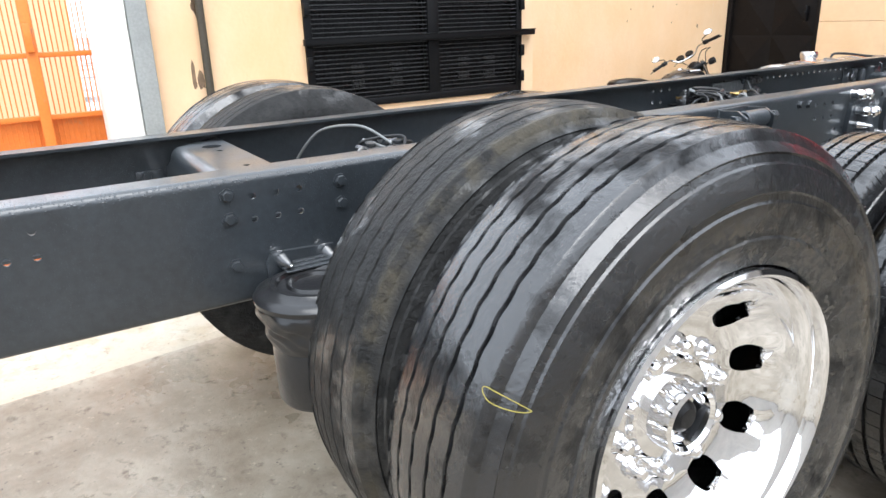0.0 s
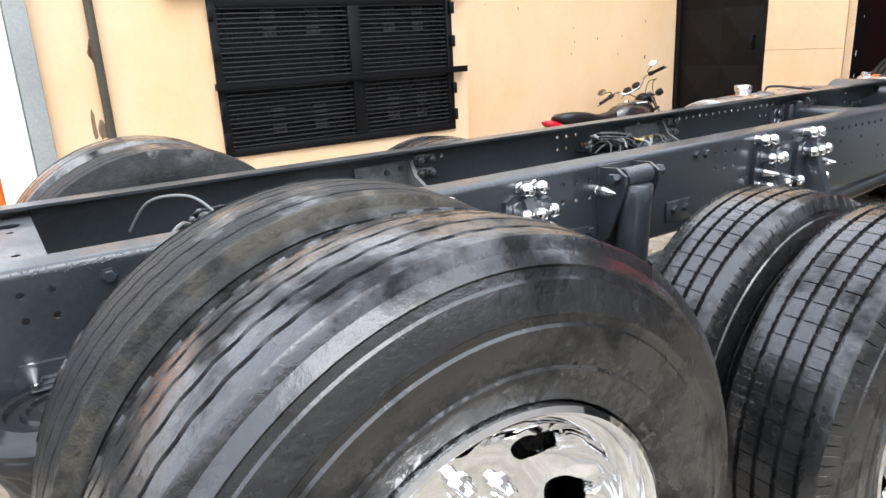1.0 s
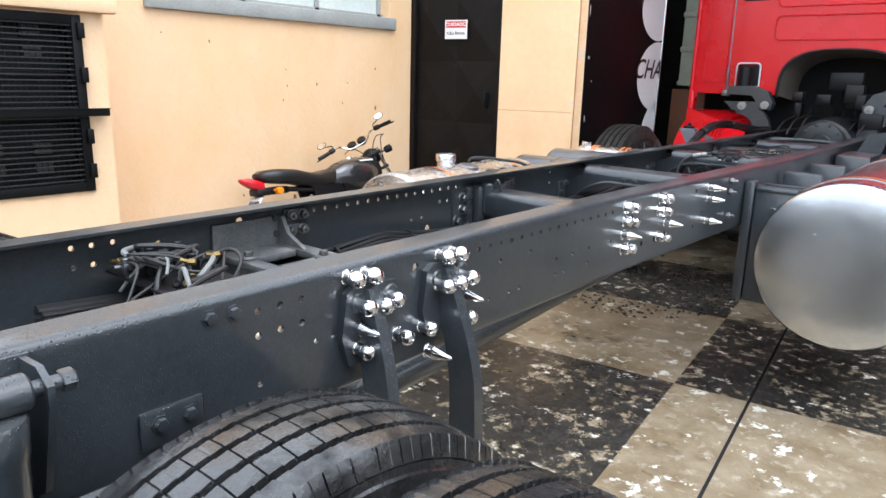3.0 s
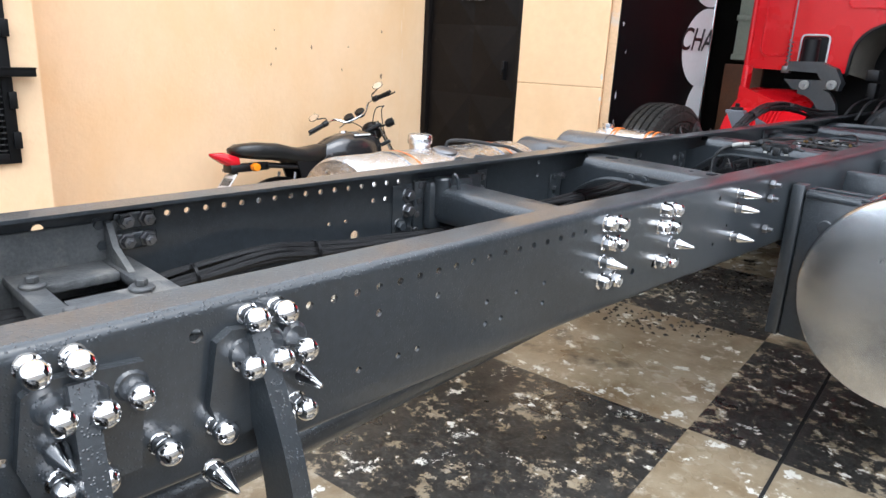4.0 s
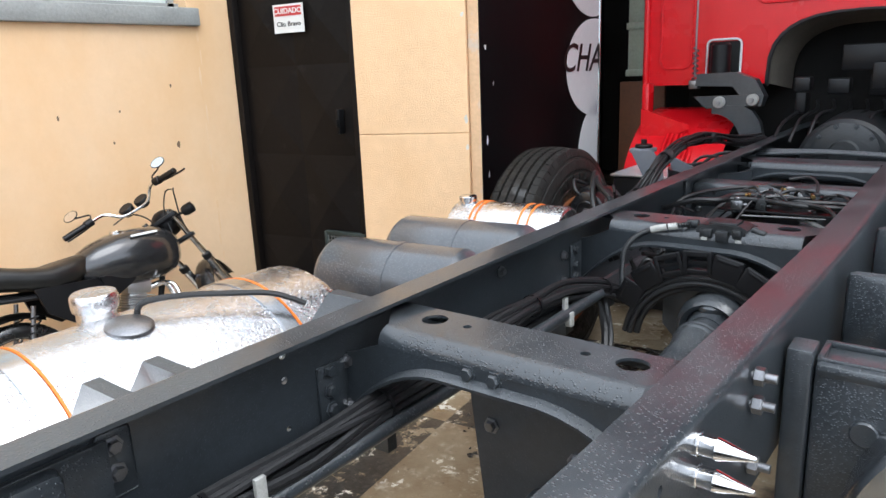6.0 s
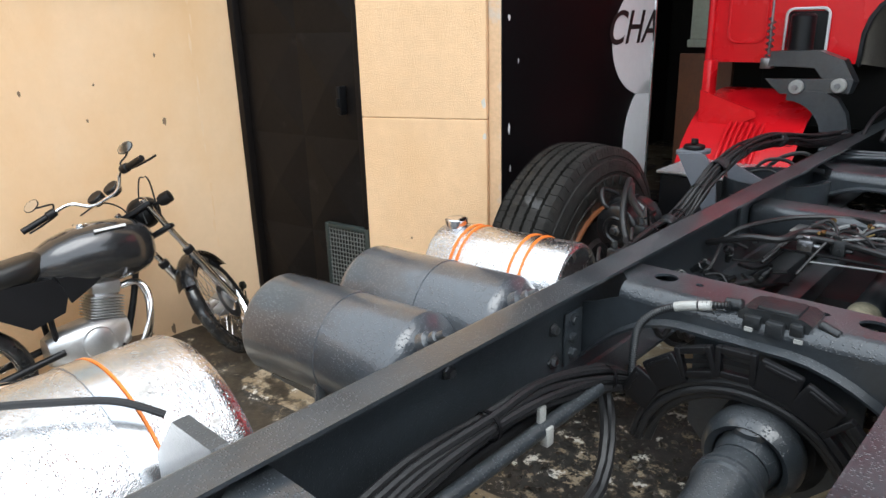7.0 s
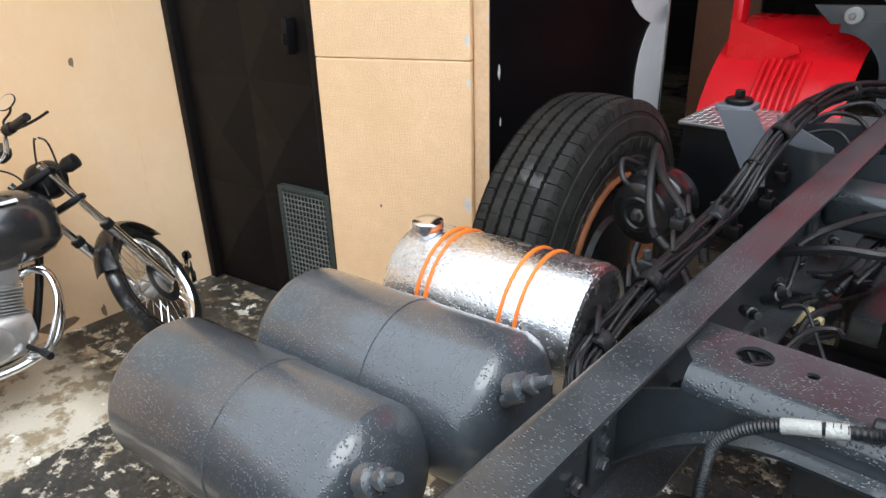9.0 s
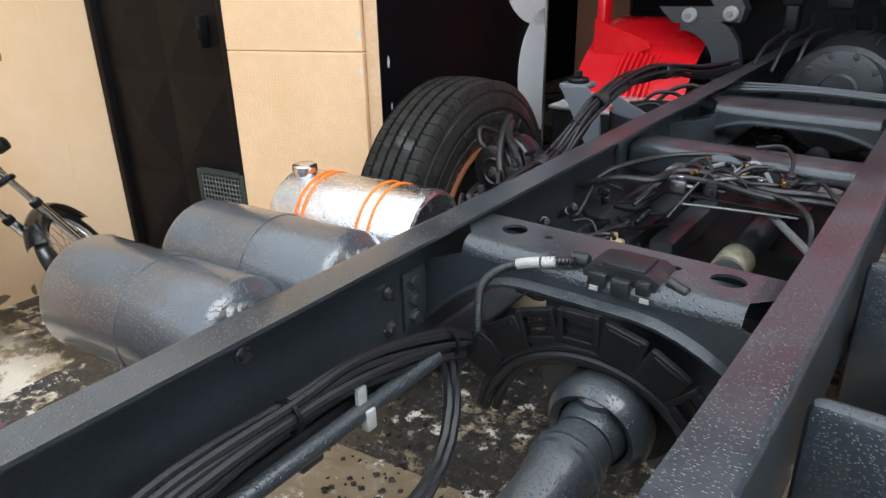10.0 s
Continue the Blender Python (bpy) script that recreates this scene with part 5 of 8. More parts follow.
for k in range(15):
    q = 2 * math.pi * k / 14
    u, v = 0.036 * math.cos(q) * (1 - 0.35 * math.sin(q / 2)), 0.013 * math.sin(q) * (0.6 + 0.4 * math.cos(q / 2))
    a = math.radians(153.5) + v / 0.5
    cx = 1.152 + u
    rr = (0.528 - 0.9 * (cx - 1.0375) ** 2) if cx < 1.15 else 0.516 - 0.9 * (cx - 1.15)
    pts.append((cx, A1[0] + rr * math.cos(a), A1[1] + rr * math.sin(a)))
tube(chalk, pts, 0.0008, 6, 3)
part("chalk_mark", chalk, CHALK, truck, "yellow chalk loop on the tyre")

# brake chamber, hoses and knuckle on the steered wheel
bc = new("brake_chamber")
bc.parent = truck
b = B()
CH = Matrix.Translation((-0.812, 7.876, 0.918)) @ Vector((0.12, 0.99, 0.06)).to_track_quat("Z", "Y").to_matrix().to_4x4() @ Matrix.Scale(1.3, 4)
lathe(b, [(0, 0), (0.030, 0), (0.034, -0.004), (0.040, -0.004), (0.044, 0.0), (0.066, 0.001), (0.074, 0.008), (0.078, 0.05), (0.088, 0.054), (0.092, 0.060), (0.092, 0.078), (0.086, 0.084), (0.080, 0.09), (0.074, 0.14), (0.04, 0.165), (0, 0.165)], CH, 40)
part("body", b, AIRCAP, bc)
b = B()
lathe(b, [(0, -0.016), (0.010, -0.015), (0.0115, -0.004), (0.018, -0.002), (0.018, 0.002), (0, 0.002)], CH, 6)
part("nut", b, STEEL, bc)
for q in range(4):
    b = B()
    rod(b, CH @ Vector((0.054 * math.cos(1.57 * q + 0.5), 0.054 * math.sin(1.57 * q + 0.5), -0.005)), CH @ Vector((0.054 * math.cos(1.57 * q + 0.5), 0.054 * math.sin(1.57 * q + 0.5), 0.004)), 0.006, 6)
    part("bolt", b, BLACK, bc)
for q in range(8):
    b = B()
    a = 0.785 * q + 0.2
    rod(b, CH @ Vector((0.094 * math.cos(a), 0.094 * math.sin(a), 0.05)), CH @ Vector((0.094 * math.cos(a), 0.094 * math.sin(a), 0.088)), 0.0075, 6)
    part("clamp_bolt", b, BLACK, bc)
for pts, rr in ((((-0.86, 8.06, 1.05), (-0.842, 8.03, 1.085), (-0.800, 7.92, 1.05), (-0.757, 7.83, 0.985), (-0.712, 7.79, 0.915), (-0.634, 7.77, 0.862), (-0.56, 7.70, 0.83)), 0.014),
                (((-0.85, 8.07, 1.03), (-0.833, 8.03, 1.068), (-0.747, 7.88, 1.05), (-0.636, 7.78, 1.006), (-0.568, 7.74, 0.96), (-0.54, 7.72, 0.90)), 0.014),
                (((-0.87, 8.0, 1.03), (-0.90, 7.93, 1.06), (-0.87, 7.88, 1.02), (-0.84, 7.90, 0.985)), 0.009),
                (((-0.80, 7.87, 0.83), (-0.79, 7.83, 0.78), (-0.72, 7.80, 0.72), (-0.60, 7.74, 0.70)), 0.012)):
    b = B()
    path = smooth_path(pts, 12)
    tube(b, path, rr, 10, 1, [rr * (1.0 if q % 2 else 0.93) for q in range(len(path))])
    part("hose", b, CABLE, bc)
for p_, d_ in (((-0.842, 8.03, 1.075), (0.3, -0.6, -0.4)), ((-0.712, 7.79, 0.915), (0.6, -0.2, -0.7))):
    b = B()
    c, d = Vector(p_), Vector(d_).normalized()
    rod(b, c - d * 0.014, c + d * 0.014, 0.018, 6, 0.002)
    part("hose_fitting", b, BLACK, bc)
b = B()
rod(b, (-0.95, 8.12, 0.52), (-0.72, 8.12, 0.52), 0.11, 24, 0.01)
box(b, -0.80, 0.8, 8.05, 8.19, 0.42, 0.52, 0.02)
part("front_axle", b, BLACK, truck)

# ---- fuel tanks ----
def tank(x, y0, y1, z, r, mat, straps, strap_mat, cap=None):
    t = new("fuel_tank")
    t.parent = truck
    b = B()
    m = Matrix.Translation((x, y0, z)) @ Matrix.Rotation(radians(-90), 4, "X")
    L = y1 - y0
    lathe(b, [(0, -0.012), (r * 0.6, -0.008), (r - 0.04, 0.0), (r - 0.012, 0.006), (r - 0.002, 0.02), (r, 0.04), (r, L - 0.04), (r - 0.002, L - 0.02), (r - 0.012, L - 0.006), (r - 0.04, L), (0, L + 0.01)], m, 72)
    part("shell", b, mat, t, "dented bare aluminium shell")
    for ys in straps:
        b = B()
        mm = Matrix.Translation((x, ys, z)) @ Matrix.Rotation(radians(-90), 4, "X")
        lathe(b, [(r + 0.001, -0.022), (r + 0.004, -0.022), (r + 0.004, 0.022), (r + 0.001, 0.022)], mm, 72, True)
        part("strap", b, ALU_DULL, t)
        b = B()
        lathe(b, [(r + 0.002, 0.024), (r + 0.005, 0.025), (r + 0.005, 0.030), (r + 0.002, 0.031)], mm, 72, True)
        part("strap_lining", b, strap_mat, t, "orange rubber strap edge")
    return t


left_tank = tank(-0.87, 5.08, 6.14, 0.783, 0.30, ALU_WET, (5.36, 5.93), ORANGE)
b = B()
lathe(b, [(0.046, -0.03), (0.046, 0.026), (0.052, 0.028), (0.054, 0.035), (0.054, 0.062), (0.049, 0.069), (0, 0.071)], Matrix.Translation((-0.985, 5.615, 1.06)), 28)
part("filler_cap", b, ALU_WET, left_tank, "ribbed bright filler cap")
b = B()
lathe(b, [(0, 0.010), (0.046, 0.009), (0.052, 0.005), (0.054, -0.006), (0, -0.006)], Matrix.Translation((-0.818, 5.605, 1.078)) @ Matrix.Rotation(radians(10), 4, "Y"), 28)
part("sender_plate", b, STEEL, left_tank, "dark round sender plate")
b = B()
tube(b, [(-0.85, 5.64, 1.085), (-0.845, 5.66, 1.115), (-0.81, 5.74, 1.115), (-0.76, 5.84, 1.10), (-0.71, 5.92, 1.085), (-0.66, 5.98, 1.05)], 0.0075, 8, 6)
part("fuel_hose", b, CABLE, left_tank)
for y in (5.36, 5.47, 5.93):
    b = B()
    extrude_outline(b, [(-0.60, 1.02), (-0.52, 1.115), (-0.40, 1.115), (-0.362, 1.08), (-0.362, 0.75), (-0.6, 0.75)], Matrix(((1, 0, 0, 0), (0, 0, 1, y), (0, 1, 0, 0), (0, 0, 0, 1))), 0.03)
    part("bracket", b, PAINT, left_tank)
right_tank = tank(0.885, 6.06, 7.75, 0.772, 0.372, ALU_DULL, (6.28, 7.5), ORANGE)
b = B()
box(b, 0.404, 0.449, 6.19, 6.26, 0.50, 1.088, 0.006)
part("bracket", b, PAINT, right_tank)
b = B()
box(b, 0.450, 0.66, 6.200, 6.31, 0.50, 1.062, 0.012)
box(b, 0.452, 0.64, 6.19, 6.22, 1.042, 1.068, 0.010)
part("bracket_box", b, PAINT, right_tank)
b = B()
for q in ((0.452, 0.660, 6.205, 6.217), (0.452, 0.660, 6.298, 6.310), (0.452, 0.464, 6.217, 6.298), (0.648, 0.660, 6.217, 6.298)):
    box(b, *q, 1.060, 1.074, 0.004)
part("rim", b, PAINT, right_tank)
b = B()
rod(b, (0.539, 6.206, 0.951), (0.539, 6.188, 0.951), 0.024, 16, 0.003)
part("bracket_pin", b, PAINT, right_tank)
for z in (1.105, 1.055, 0.945):
    b = B()
    rod(b, (0.385, 6.0, z), (0.43, 6.0, z), 0.008, 10)
    rod(b, (0.395, 6.0, z), (0.412, 6.0, z), 0.016, 6, 0.002)
    part("bracket_bolt", b, STEEL, right_tank)
for y in (6.75, 7.3):
    b = B()
    box(b, HALF + 0.062, 0.62, y, y + 0.04, 0.75, 1.09, 0.02)
    part("bracket", b, PAINT, right_tank)

# ---- air tanks lying across the left side ----
def air_tank(y, z, r, x0, x1, skew, mat, band, fit):
    t = new("air_tank")
    t.parent = truck
    a = Vector((math.cos(skew), math.sin(skew), 0))
    mid = Vector((-0.9, y, z))
    p0 = mid + a * (x0 + 0.9)
    p1 = mid + a * (x1 + 0.9)
    m, L = frame_to(p0, p1)
    b = B()
    d = r * 0.44
    prof = [(0, -0.0)]
    full = radians(80)                       # dished ends
    for k in range(1, 11):
        q = full * k / 10
        prof.append((r * math.sin(q) / math.sin(full), d * (1 - math.cos(q)) / (1 - math.cos(full))))
    prof.append((r + 0.001, d + 0.004))
    prof.append((r + 0.001, L - d - 0.004))
    for k in range(10, -1, -1):
        q = full * k / 10
        prof.append((max(0, r * math.sin(q) / math.sin(full)), L - d * (1 - math.cos(q)) / (1 - math.cos(full))))
    lathe(b, prof, m, 72)
    part("shell", b, mat, t)
    b = B()
    q = L * band
    lathe(b, [(r, q - 0.012), (r + 0.0035, q - 0.010), (r + 0.0035, q + 0.010), (r, q + 0.012)], m, 56, True)
    part("band", b, mat, t)
    b = B()
    c = m @ Vector((0, 0, q)) + Vector((0.02, -r * 0.86, -r * 0.62))
    box(b, c.x - 0.012, c.x + 0.012, c.y - 0.014, c.y + 0.010, c.z - 0.02, c.z + 0.035, 0.003)
    rod(b, (c.x, c.y - 0.02, c.z - 0.05), (c.x, c.y - 0.004, c.z + 0.045), 0.005, 8)
    rod(b, (c.x, c.y - 0.018, c.z - 0.04), (c.x, c.y - 0.014, c.z - 0.022), 0.011, 6, 0.001)
    part("buckle", b, mat, t)
    fx, fy, fz = fit
    b = B()
    lathe(b, [(0, 0.05), (0.008, 0.05), (0.010, 0.026), (0.016, 0.024), (0.016, 0.010), (0.011, 0.008), (0.011, -0.002), (0.024, -0.006), (0.026, -0.03), (0, -0.03)], Matrix.Translation((fx, fy, fz)) @ Matrix.Rotation(radians(55), 4, "Y"), 14)
    rod(b, (fx, fy, fz - 0.01), (fx - 0.04, fy, z + r * 0.6), 0.012, 10)
    part("fitting", b, GREYTANK, t, "grey end fitting")
    return t, m, L


air_tank(6.555, 0.912, 0.142, -1.168, -0.545, 0.10, GREYTANK, 0.52, (-0.50, 6.512, 1.05))
air_tank(6.81, 0.940, 0.146, -1.078, -0.475, 0.10, GREYTANK, 0.52, (-0.45, 6.78, 1.075))
t3, m3, L3 = None, *frame_to((-1.005, 7.12, 0.945), (-0.54, 7.17, 0.945))
t3 = new("air_tank")
t3.parent = truck
tagged(t3, "wet bright aluminium tank with orange straps")
b = B()
R3 = 0.148
lathe(b, [(0, 0), (R3 - 0.015, 0), (R3 - 0.004, 0.005), (R3, 0.018), (R3, L3 - 0.018), (R3 - 0.004, L3 - 0.005), (R3 - 0.012, L3), (R3 - 0.016, L3 - 0.008), (0, L3 - 0.008)], m3, 64)
part("shell", b, ALU_WET, t3)
for q in (0.22, 0.27, 0.66, 0.74):
    b = B()
    lathe(b, [(R3, L3 * q - 0.004), (R3 + 0.004, L3 * q - 0.003), (R3 + 0.004, L3 * q + 0.003), (R3, L3 * q + 0.004)], m3, 64, True)
    part("strap", b, ORANGE, t3, "orange strap")
b = B()
lathe(b, [(0.026, -0.02), (0.026, 0.018), (0.031, 0.02), (0.031, 0.04), (0.027, 0.044), (0, 0.045)], Matrix.Translation((-0.955, 7.11, 1.078)) @ Matrix.Diagonal((1.15, 1.15, 0.9, 1)), 20)
part("filler_cap", b, ALU, t3)
b = B()
box(b, -1.15, -0.36, 6.50, 6.56, 0.74, 0.79, 0.006)
box(b, -1.15, -0.36, 6.80, 6.86, 0.745, 0.80, 0.006)
box(b, -1.05, -0.36, 7.13, 7.19, 0.74, 0.795, 0.006)
part("tank_carrier", b, PAINT, truck)


# ---- cross members ----
def arched_member(y, wide=0.12, top=1.118, mid=0.055, holes=True, end=0.92):
    """Pressed cross member: a web with an arched lower edge, top flange with large holes, folded lower lip and end gussets."""
    c = new("cross_member")
    c.parent = truck
    b = B()
    xe = HALF - WEB - 0.001
    low = []
    n = 20
    for k in range(n + 1):
        x = -xe + 2 * xe * k / n
        u = abs(x) / xe
        z = top - mid - (top - mid - end) * max(0, (u - 0.28) / 0.72) ** 1.9
        low.append((x, z))
    e = xe - 0.095
    outline = low + [(xe, top - 0.07), (xe - 0.03, top - 0.062), (xe - 0.065, top - 0.046), (e, top - 0.034), (-e, top - 0.034), (-xe + 0.065, top - 0.046), (-xe + 0.03, top - 0.062), (-xe, top - 0.07)]
    extrude_outline(b, outline, Matrix(((1, 0, 0, 0), (0, 0, 1, y - 0.034), (0, 1, 0, 0), (0, 0, 0, 1))), 0.007)
    part("web", widen(b, y), PAINT, c, smooth=20)
    # lower lip
    b = B()
    prev = None
    for x, z in low:
        ring = [b.verts.new(p) for p in ((x, y - 0.058, z - 0.004), (x, y - 0.035, z + 0.003), (x, y - 0.035, z - 0.004), (x, y - 0.056, z - 0.011))]
        if prev:
            for i in range(4):
                b.faces.new((prev[i], prev[(i + 1) % 4], ring[(i + 1) % 4], ring[i]))
        prev = ring
    part("lip", widen(b, y), PAINT, c)
    # top flange with holes, built as cells
    b = B()
    xs = [(-xe, None)]
    cells = []
    hx = [(-0.19, 0.027), (-0.11, 0.009), (0.21, 0.027), (0.13, 0.009)] if holes else []
    y0, y1, zt = y - 0.001, y + wide, top
    x = -xe
    for cx, r in sorted(hx):
        a0, a1 = cx - 0.034, cx + 0.034
        b.faces.new([b.verts.new(p) for p in ((max(x, -e), y0, zt), (a0, y0, zt), (a0, y1, zt), (x, y1, zt))])
        cyy = (y0 + y1) / 2 + 0.006
        ring, sq = [], []
        for k in range(16):
            a = 2 * math.pi * (k + 0.5) / 16
            t = 1 / max(abs(math.cos(a)), abs(math.sin(a)))
            ring.append(b.verts.new((cx + r * math.cos(a), cyy + r * math.sin(a), zt)))
            px, py = cx + 0.034 * min(t, 1.42) * math.cos(a), (y0 + y1) / 2 + (wide / 2) * min(t, 1.42) * math.sin(a)
            sq.append((px, py))
        for cn in ((a0, y0), (a1, y0), (a1, y1), (a0, y1)):
            j = min(range(16), key=lambda q: (sq[q][0] - cn[0]) ** 2 + (sq[q][1] - cn[1]) ** 2)
            sq[j] = cn
        sv = [b.verts.new((*p, zt)) for p in sq]
        low_ring = [b.verts.new((v.co.x, v.co.y, zt - 0.006)) for v in ring]
        for k in range(16):
            j = (k + 1) % 16
            b.faces.new((ring[k], ring[j], sv[j], sv[k]))
            b.faces.new((ring[k], ring[j], low_ring[j], low_ring[k]))
        x = a1
    b.faces.new([b.verts.new(p) for p in ((max(x, -e), y0, zt), (e, y0, zt), (xe, y1, zt), (x, y1, zt))])
    # rolled front edge
    pf = [(y0 - 0.034 * math.sin(math.pi / 14 * q), zt - 0.034 + 0.034 * math.cos(math.pi / 14 * q)) for q in range(8)]
    for (ya, za), (yb, zb) in zip(pf, pf[1:]):
        b.faces.new([b.verts.new(p) for p in ((-e, ya, za), (e, ya, za), (e, yb, zb), (-e, yb, zb))])
    b.faces.new([b.verts.new(p) for p in ((-xe, y1, zt), (xe, y1, zt), (xe, y1, zt - 0.03), (-xe, y1, zt - 0.03))])
    bmesh.ops.remove_doubles(b, verts=b.verts, dist=1e-5)
    b.normal_update()
    for f_ in b.faces:
        n_ = f_.normal
        if (n_.z < 0 if abs(n_.z) > 0.3 else (n_.y > 0) == (f_.calc_center_median().y < y + wide / 2)) and f_.calc_center_median().z > zt - 0.04:
            f_.normal_flip()
    part("flange", widen(b, y), PAINT, c, smooth=50, recalc=False)
    for s in (-1, 1):
        b = B()
        box(b, s * (xe - 0.007), s * xe, y - 0.12, y - 0.046, end - 0.005, top - 0.075, 0.003)
        part("end_plate", widen(b, y), PAINT, c)
        for z in (0.945, 0.985, 1.03):
            stamp("bolt", BOLT, c, out(s * (xe - 0.007), y - 0.09, z, -s))
    return c


for y in (1.40, 5.845):
    arched_member(y)
arched_member(6.925, top=1.128)
arched_member(8.62, 0.14, 1.10, 0.05, False, 0.95)
for x in (-0.04, 0.015):
    stamp("bolt", BOLT, truck, Matrix.Translation((x, 5.811, 1.075)) @ Matrix.Rotation(radians(90), 4, "X"))
# box-section members
for y0, y1, z0, z1 in ((5.045, 5.205, 0.955, 1.072), (7.93, 8.08, 0.98, 1.088), (8.95, 9.05, 0.95, 1.06)):
    b = B()
    box(b, -HALF + WEB + 0.012, HALF - WEB - 0.012, y0, y1, z0, z1, 0.028, seg=4)
    box(b, -HALF + WEB, -HALF + WEB + 0.014, y0 - 0.06, y1 + 0.1, z0 - 0.04, z1 + 0.02, 0.004)
    box(b, HALF - WEB - 0.014, HALF - WEB, y0 - 0.06, y1 + 0.1, z0 - 0.04, z1 + 0.02, 0.004)
    part("cross_tube", widen(b, y0), PAINT, truck)
    stamp("bolt", BOLT_BARE, truck, Matrix.Translation((0.03, y0 - 0.002, z0 + 0.07)) @ Matrix.Rotation(radians(90), 4, "X"))
    stamp("bolt", BOLT_BARE, truck, Matrix.Translation((-0.06, y0 - 0.002, z0 + 0.04)) @ Matrix.Rotation(radians(90), 4, "X"))
for y0, y1 in ((2.50, 2.74), (3.82, 4.08)):
    sm = new("suspension_member")
    sm.parent = truck
    w = HALF - WEB - 0.006
    # pressed top with three openings between its bars
    b = B()
    ym = (y0 + y1) / 2
    for x0, x1, ya, yb in ((-w, w, y0, y0 + 0.05), (-w, w, y1 - 0.06, y1), (-w, -w + 0.11, y0 + 0.05, y1 - 0.06), (-0.13, -0.07, y0 + 0.05, y1 - 0.06), (0.07, 0.13, y0 + 0.05, y1 - 0.06), (w - 0.09, w, y0 + 0.05, y1 - 0.06)):
        box(b, x0, x1, ya, yb, 0.990, 1.012, 0.005)
    part("top_plate", b, CASTING, sm)
    b = B()
    box(b, -w + 0.02, w - 0.02, y0 + 0.02, y1 - 0.02, 0.885, 0.905, 0.004)
    part("bottom_plate", b, CASTING, sm)
    for ya in (y0 + 0.012, y1 - 0.034):
        b = B()
        box(b, -w, w, ya, ya + 0.02, 0.88, 0.989, 0.004)
        part("side_plate", b, CASTING, sm)
    for s_ in (-1, 1):
        b = B()
        extrude_outline(b, [(s_ * w, 1.10), (s_ * (w - 0.02), 1.10), (s_ * (w - 0.05), 1.05), (s_ * (w - 0.13), 1.013), (s_ * (w - 0.13), 0.99), (s_ * w, 0.99)], Matrix(((1, 0, 0, 0), (0, 0, 1, y1 - 0.05), (0, 1, 0, 0), (0, 0, 0, 1))), 0.014)
        part("gusset", b, CASTING, sm)
    b = B()
    box(b, -HALF + WEB, -HALF + WEB + 0.012, y0 - 0.02, y1 - 0.02, 0.93, 1.10, 0.006)
    part("end_plate", b, CASTING, sm)
    for z in (1.094, 1.045):
        b = B()
        box(b, -HALF + WEB + 0.001, -HALF + WEB + 0.008, y1 - 0.025, y1 + 0.07, z - 0.02, z + 0.02, 0.006)
        part("nut_plate", b, PAINT, sm)
        for dy in (0.0, 0.048):
            stamp("nut", BIGNUT, sm, out(-HALF + WEB + 0.008, y1 + dy, z))
    for x, dy in ((-0.24, 0.03), (-0.02, 0.03), (0.2, 0.03), (-0.1, 0.19), (0.16, 0.19)):
        b = B()
        rod(b, (x, y0 + dy, 1.010), (x, y0 + dy, 1.022), 0.026, 20, 0.004)
        rod(b, (x, y0 + dy, 1.022), (x, y0 + dy, 1.036), 0.013, 6, 0.002)
        part("boss", b, CASTING, sm)
for y0, y1, z0, z1 in ((4.985, 5.085, 0.915, 1.095), (5.29, 5.345, 0.99, 1.10)):
    b = B()
    box(b, -HALF + WEB, -HALF + WEB + 0.006, y0, y1, z0, z1, 0.006)
    part("end_plate", b, PAINT, truck)
b = B()
rod(b, (-0.30, 5.07, 0.98), (-0.30, 5.07, 1.105), 0.028, 20, 0.006)
tube(b, [(-0.27, 5.085, 1.09), (-0.255, 5.08, 1.12), (-0.245, 5.09, 1.08), (-0.25, 5.095, 0.98)], 0.006, 8, 5)
part("hook", b, PAINT, truck)

for y, z in ((4.965, 1.05), (4.965, 1.0), (4.93, 0.955), (5.09, 1.06), (5.09, 1.01), (5.13, 0.95)):
    b = B()
    rod(b, (-HALF + WEB, y, z), (-HALF + WEB + 0.008, y, z), 0.024, 20, 0.003)
    rod(b, (-HALF + WEB + 0.008, y, z), (-HALF + WEB + 0.026, y, z), 0.017, 6, 0.003)
    part("fixing", b, STEEL if z > 0.96 else PAINT, truck)
for y0, y1, z0, z1 in ((4.90, 4.985, 0.925, 1.085), (5.07, 5.15, 0.93, 1.095)):
    b = B()
    box(b, -HALF + WEB + 0.0005, -HALF + WEB + 0.005, y0, y1, z0, z1, 0.002)
    part("fish_plate", b, PAINT, truck)
b = B()
box(b, -HALF + WEB + 0.006, -HALF + WEB + 0.05, 5.02, 5.23, 0.93, 1.095, 0.02)
part("collar", b, PAINT, truck)

# drop plates under the second arched member and the centre bearing
b = B()
extrude_outline(b, [(-0.08, 1.05), (0.165, 1.05), (0.20, 0.98), (0.16, 0.72), (-0.07, 0.72), (-0.10, 0.98)], Matrix(((1, 0, 0, 0), (0, 0, 1, 5.90), (0, 1, 0, 0), (0, 0, 0, 1))), 0.008)
part("drop_plate", b, PAINT, truck)
stamp("bolt", BOLT_BARE, truck, Matrix.Translation((-0.05, 5.898, 0.93)) @ Matrix.Rotation(radians(90), 4, "X"))
stamp("bolt", BOLT_BARE, truck, Matrix.Translation((0.13, 5.898, 0.91)) @ Matrix.Rotation(radians(90), 4, "X"))
b = B()
extrude_outline(b, [(-0.11, 1.05), (0.25, 1.05), (0.25, 0.78), (0.16, 0.68), (-0.02, 0.68), (-0.11, 0.78)], Matrix(((1, 0, 0, 0), (0, 0, 1, 6.99), (0, 1, 0, 0), (0, 0, 0, 1))), 0.010)
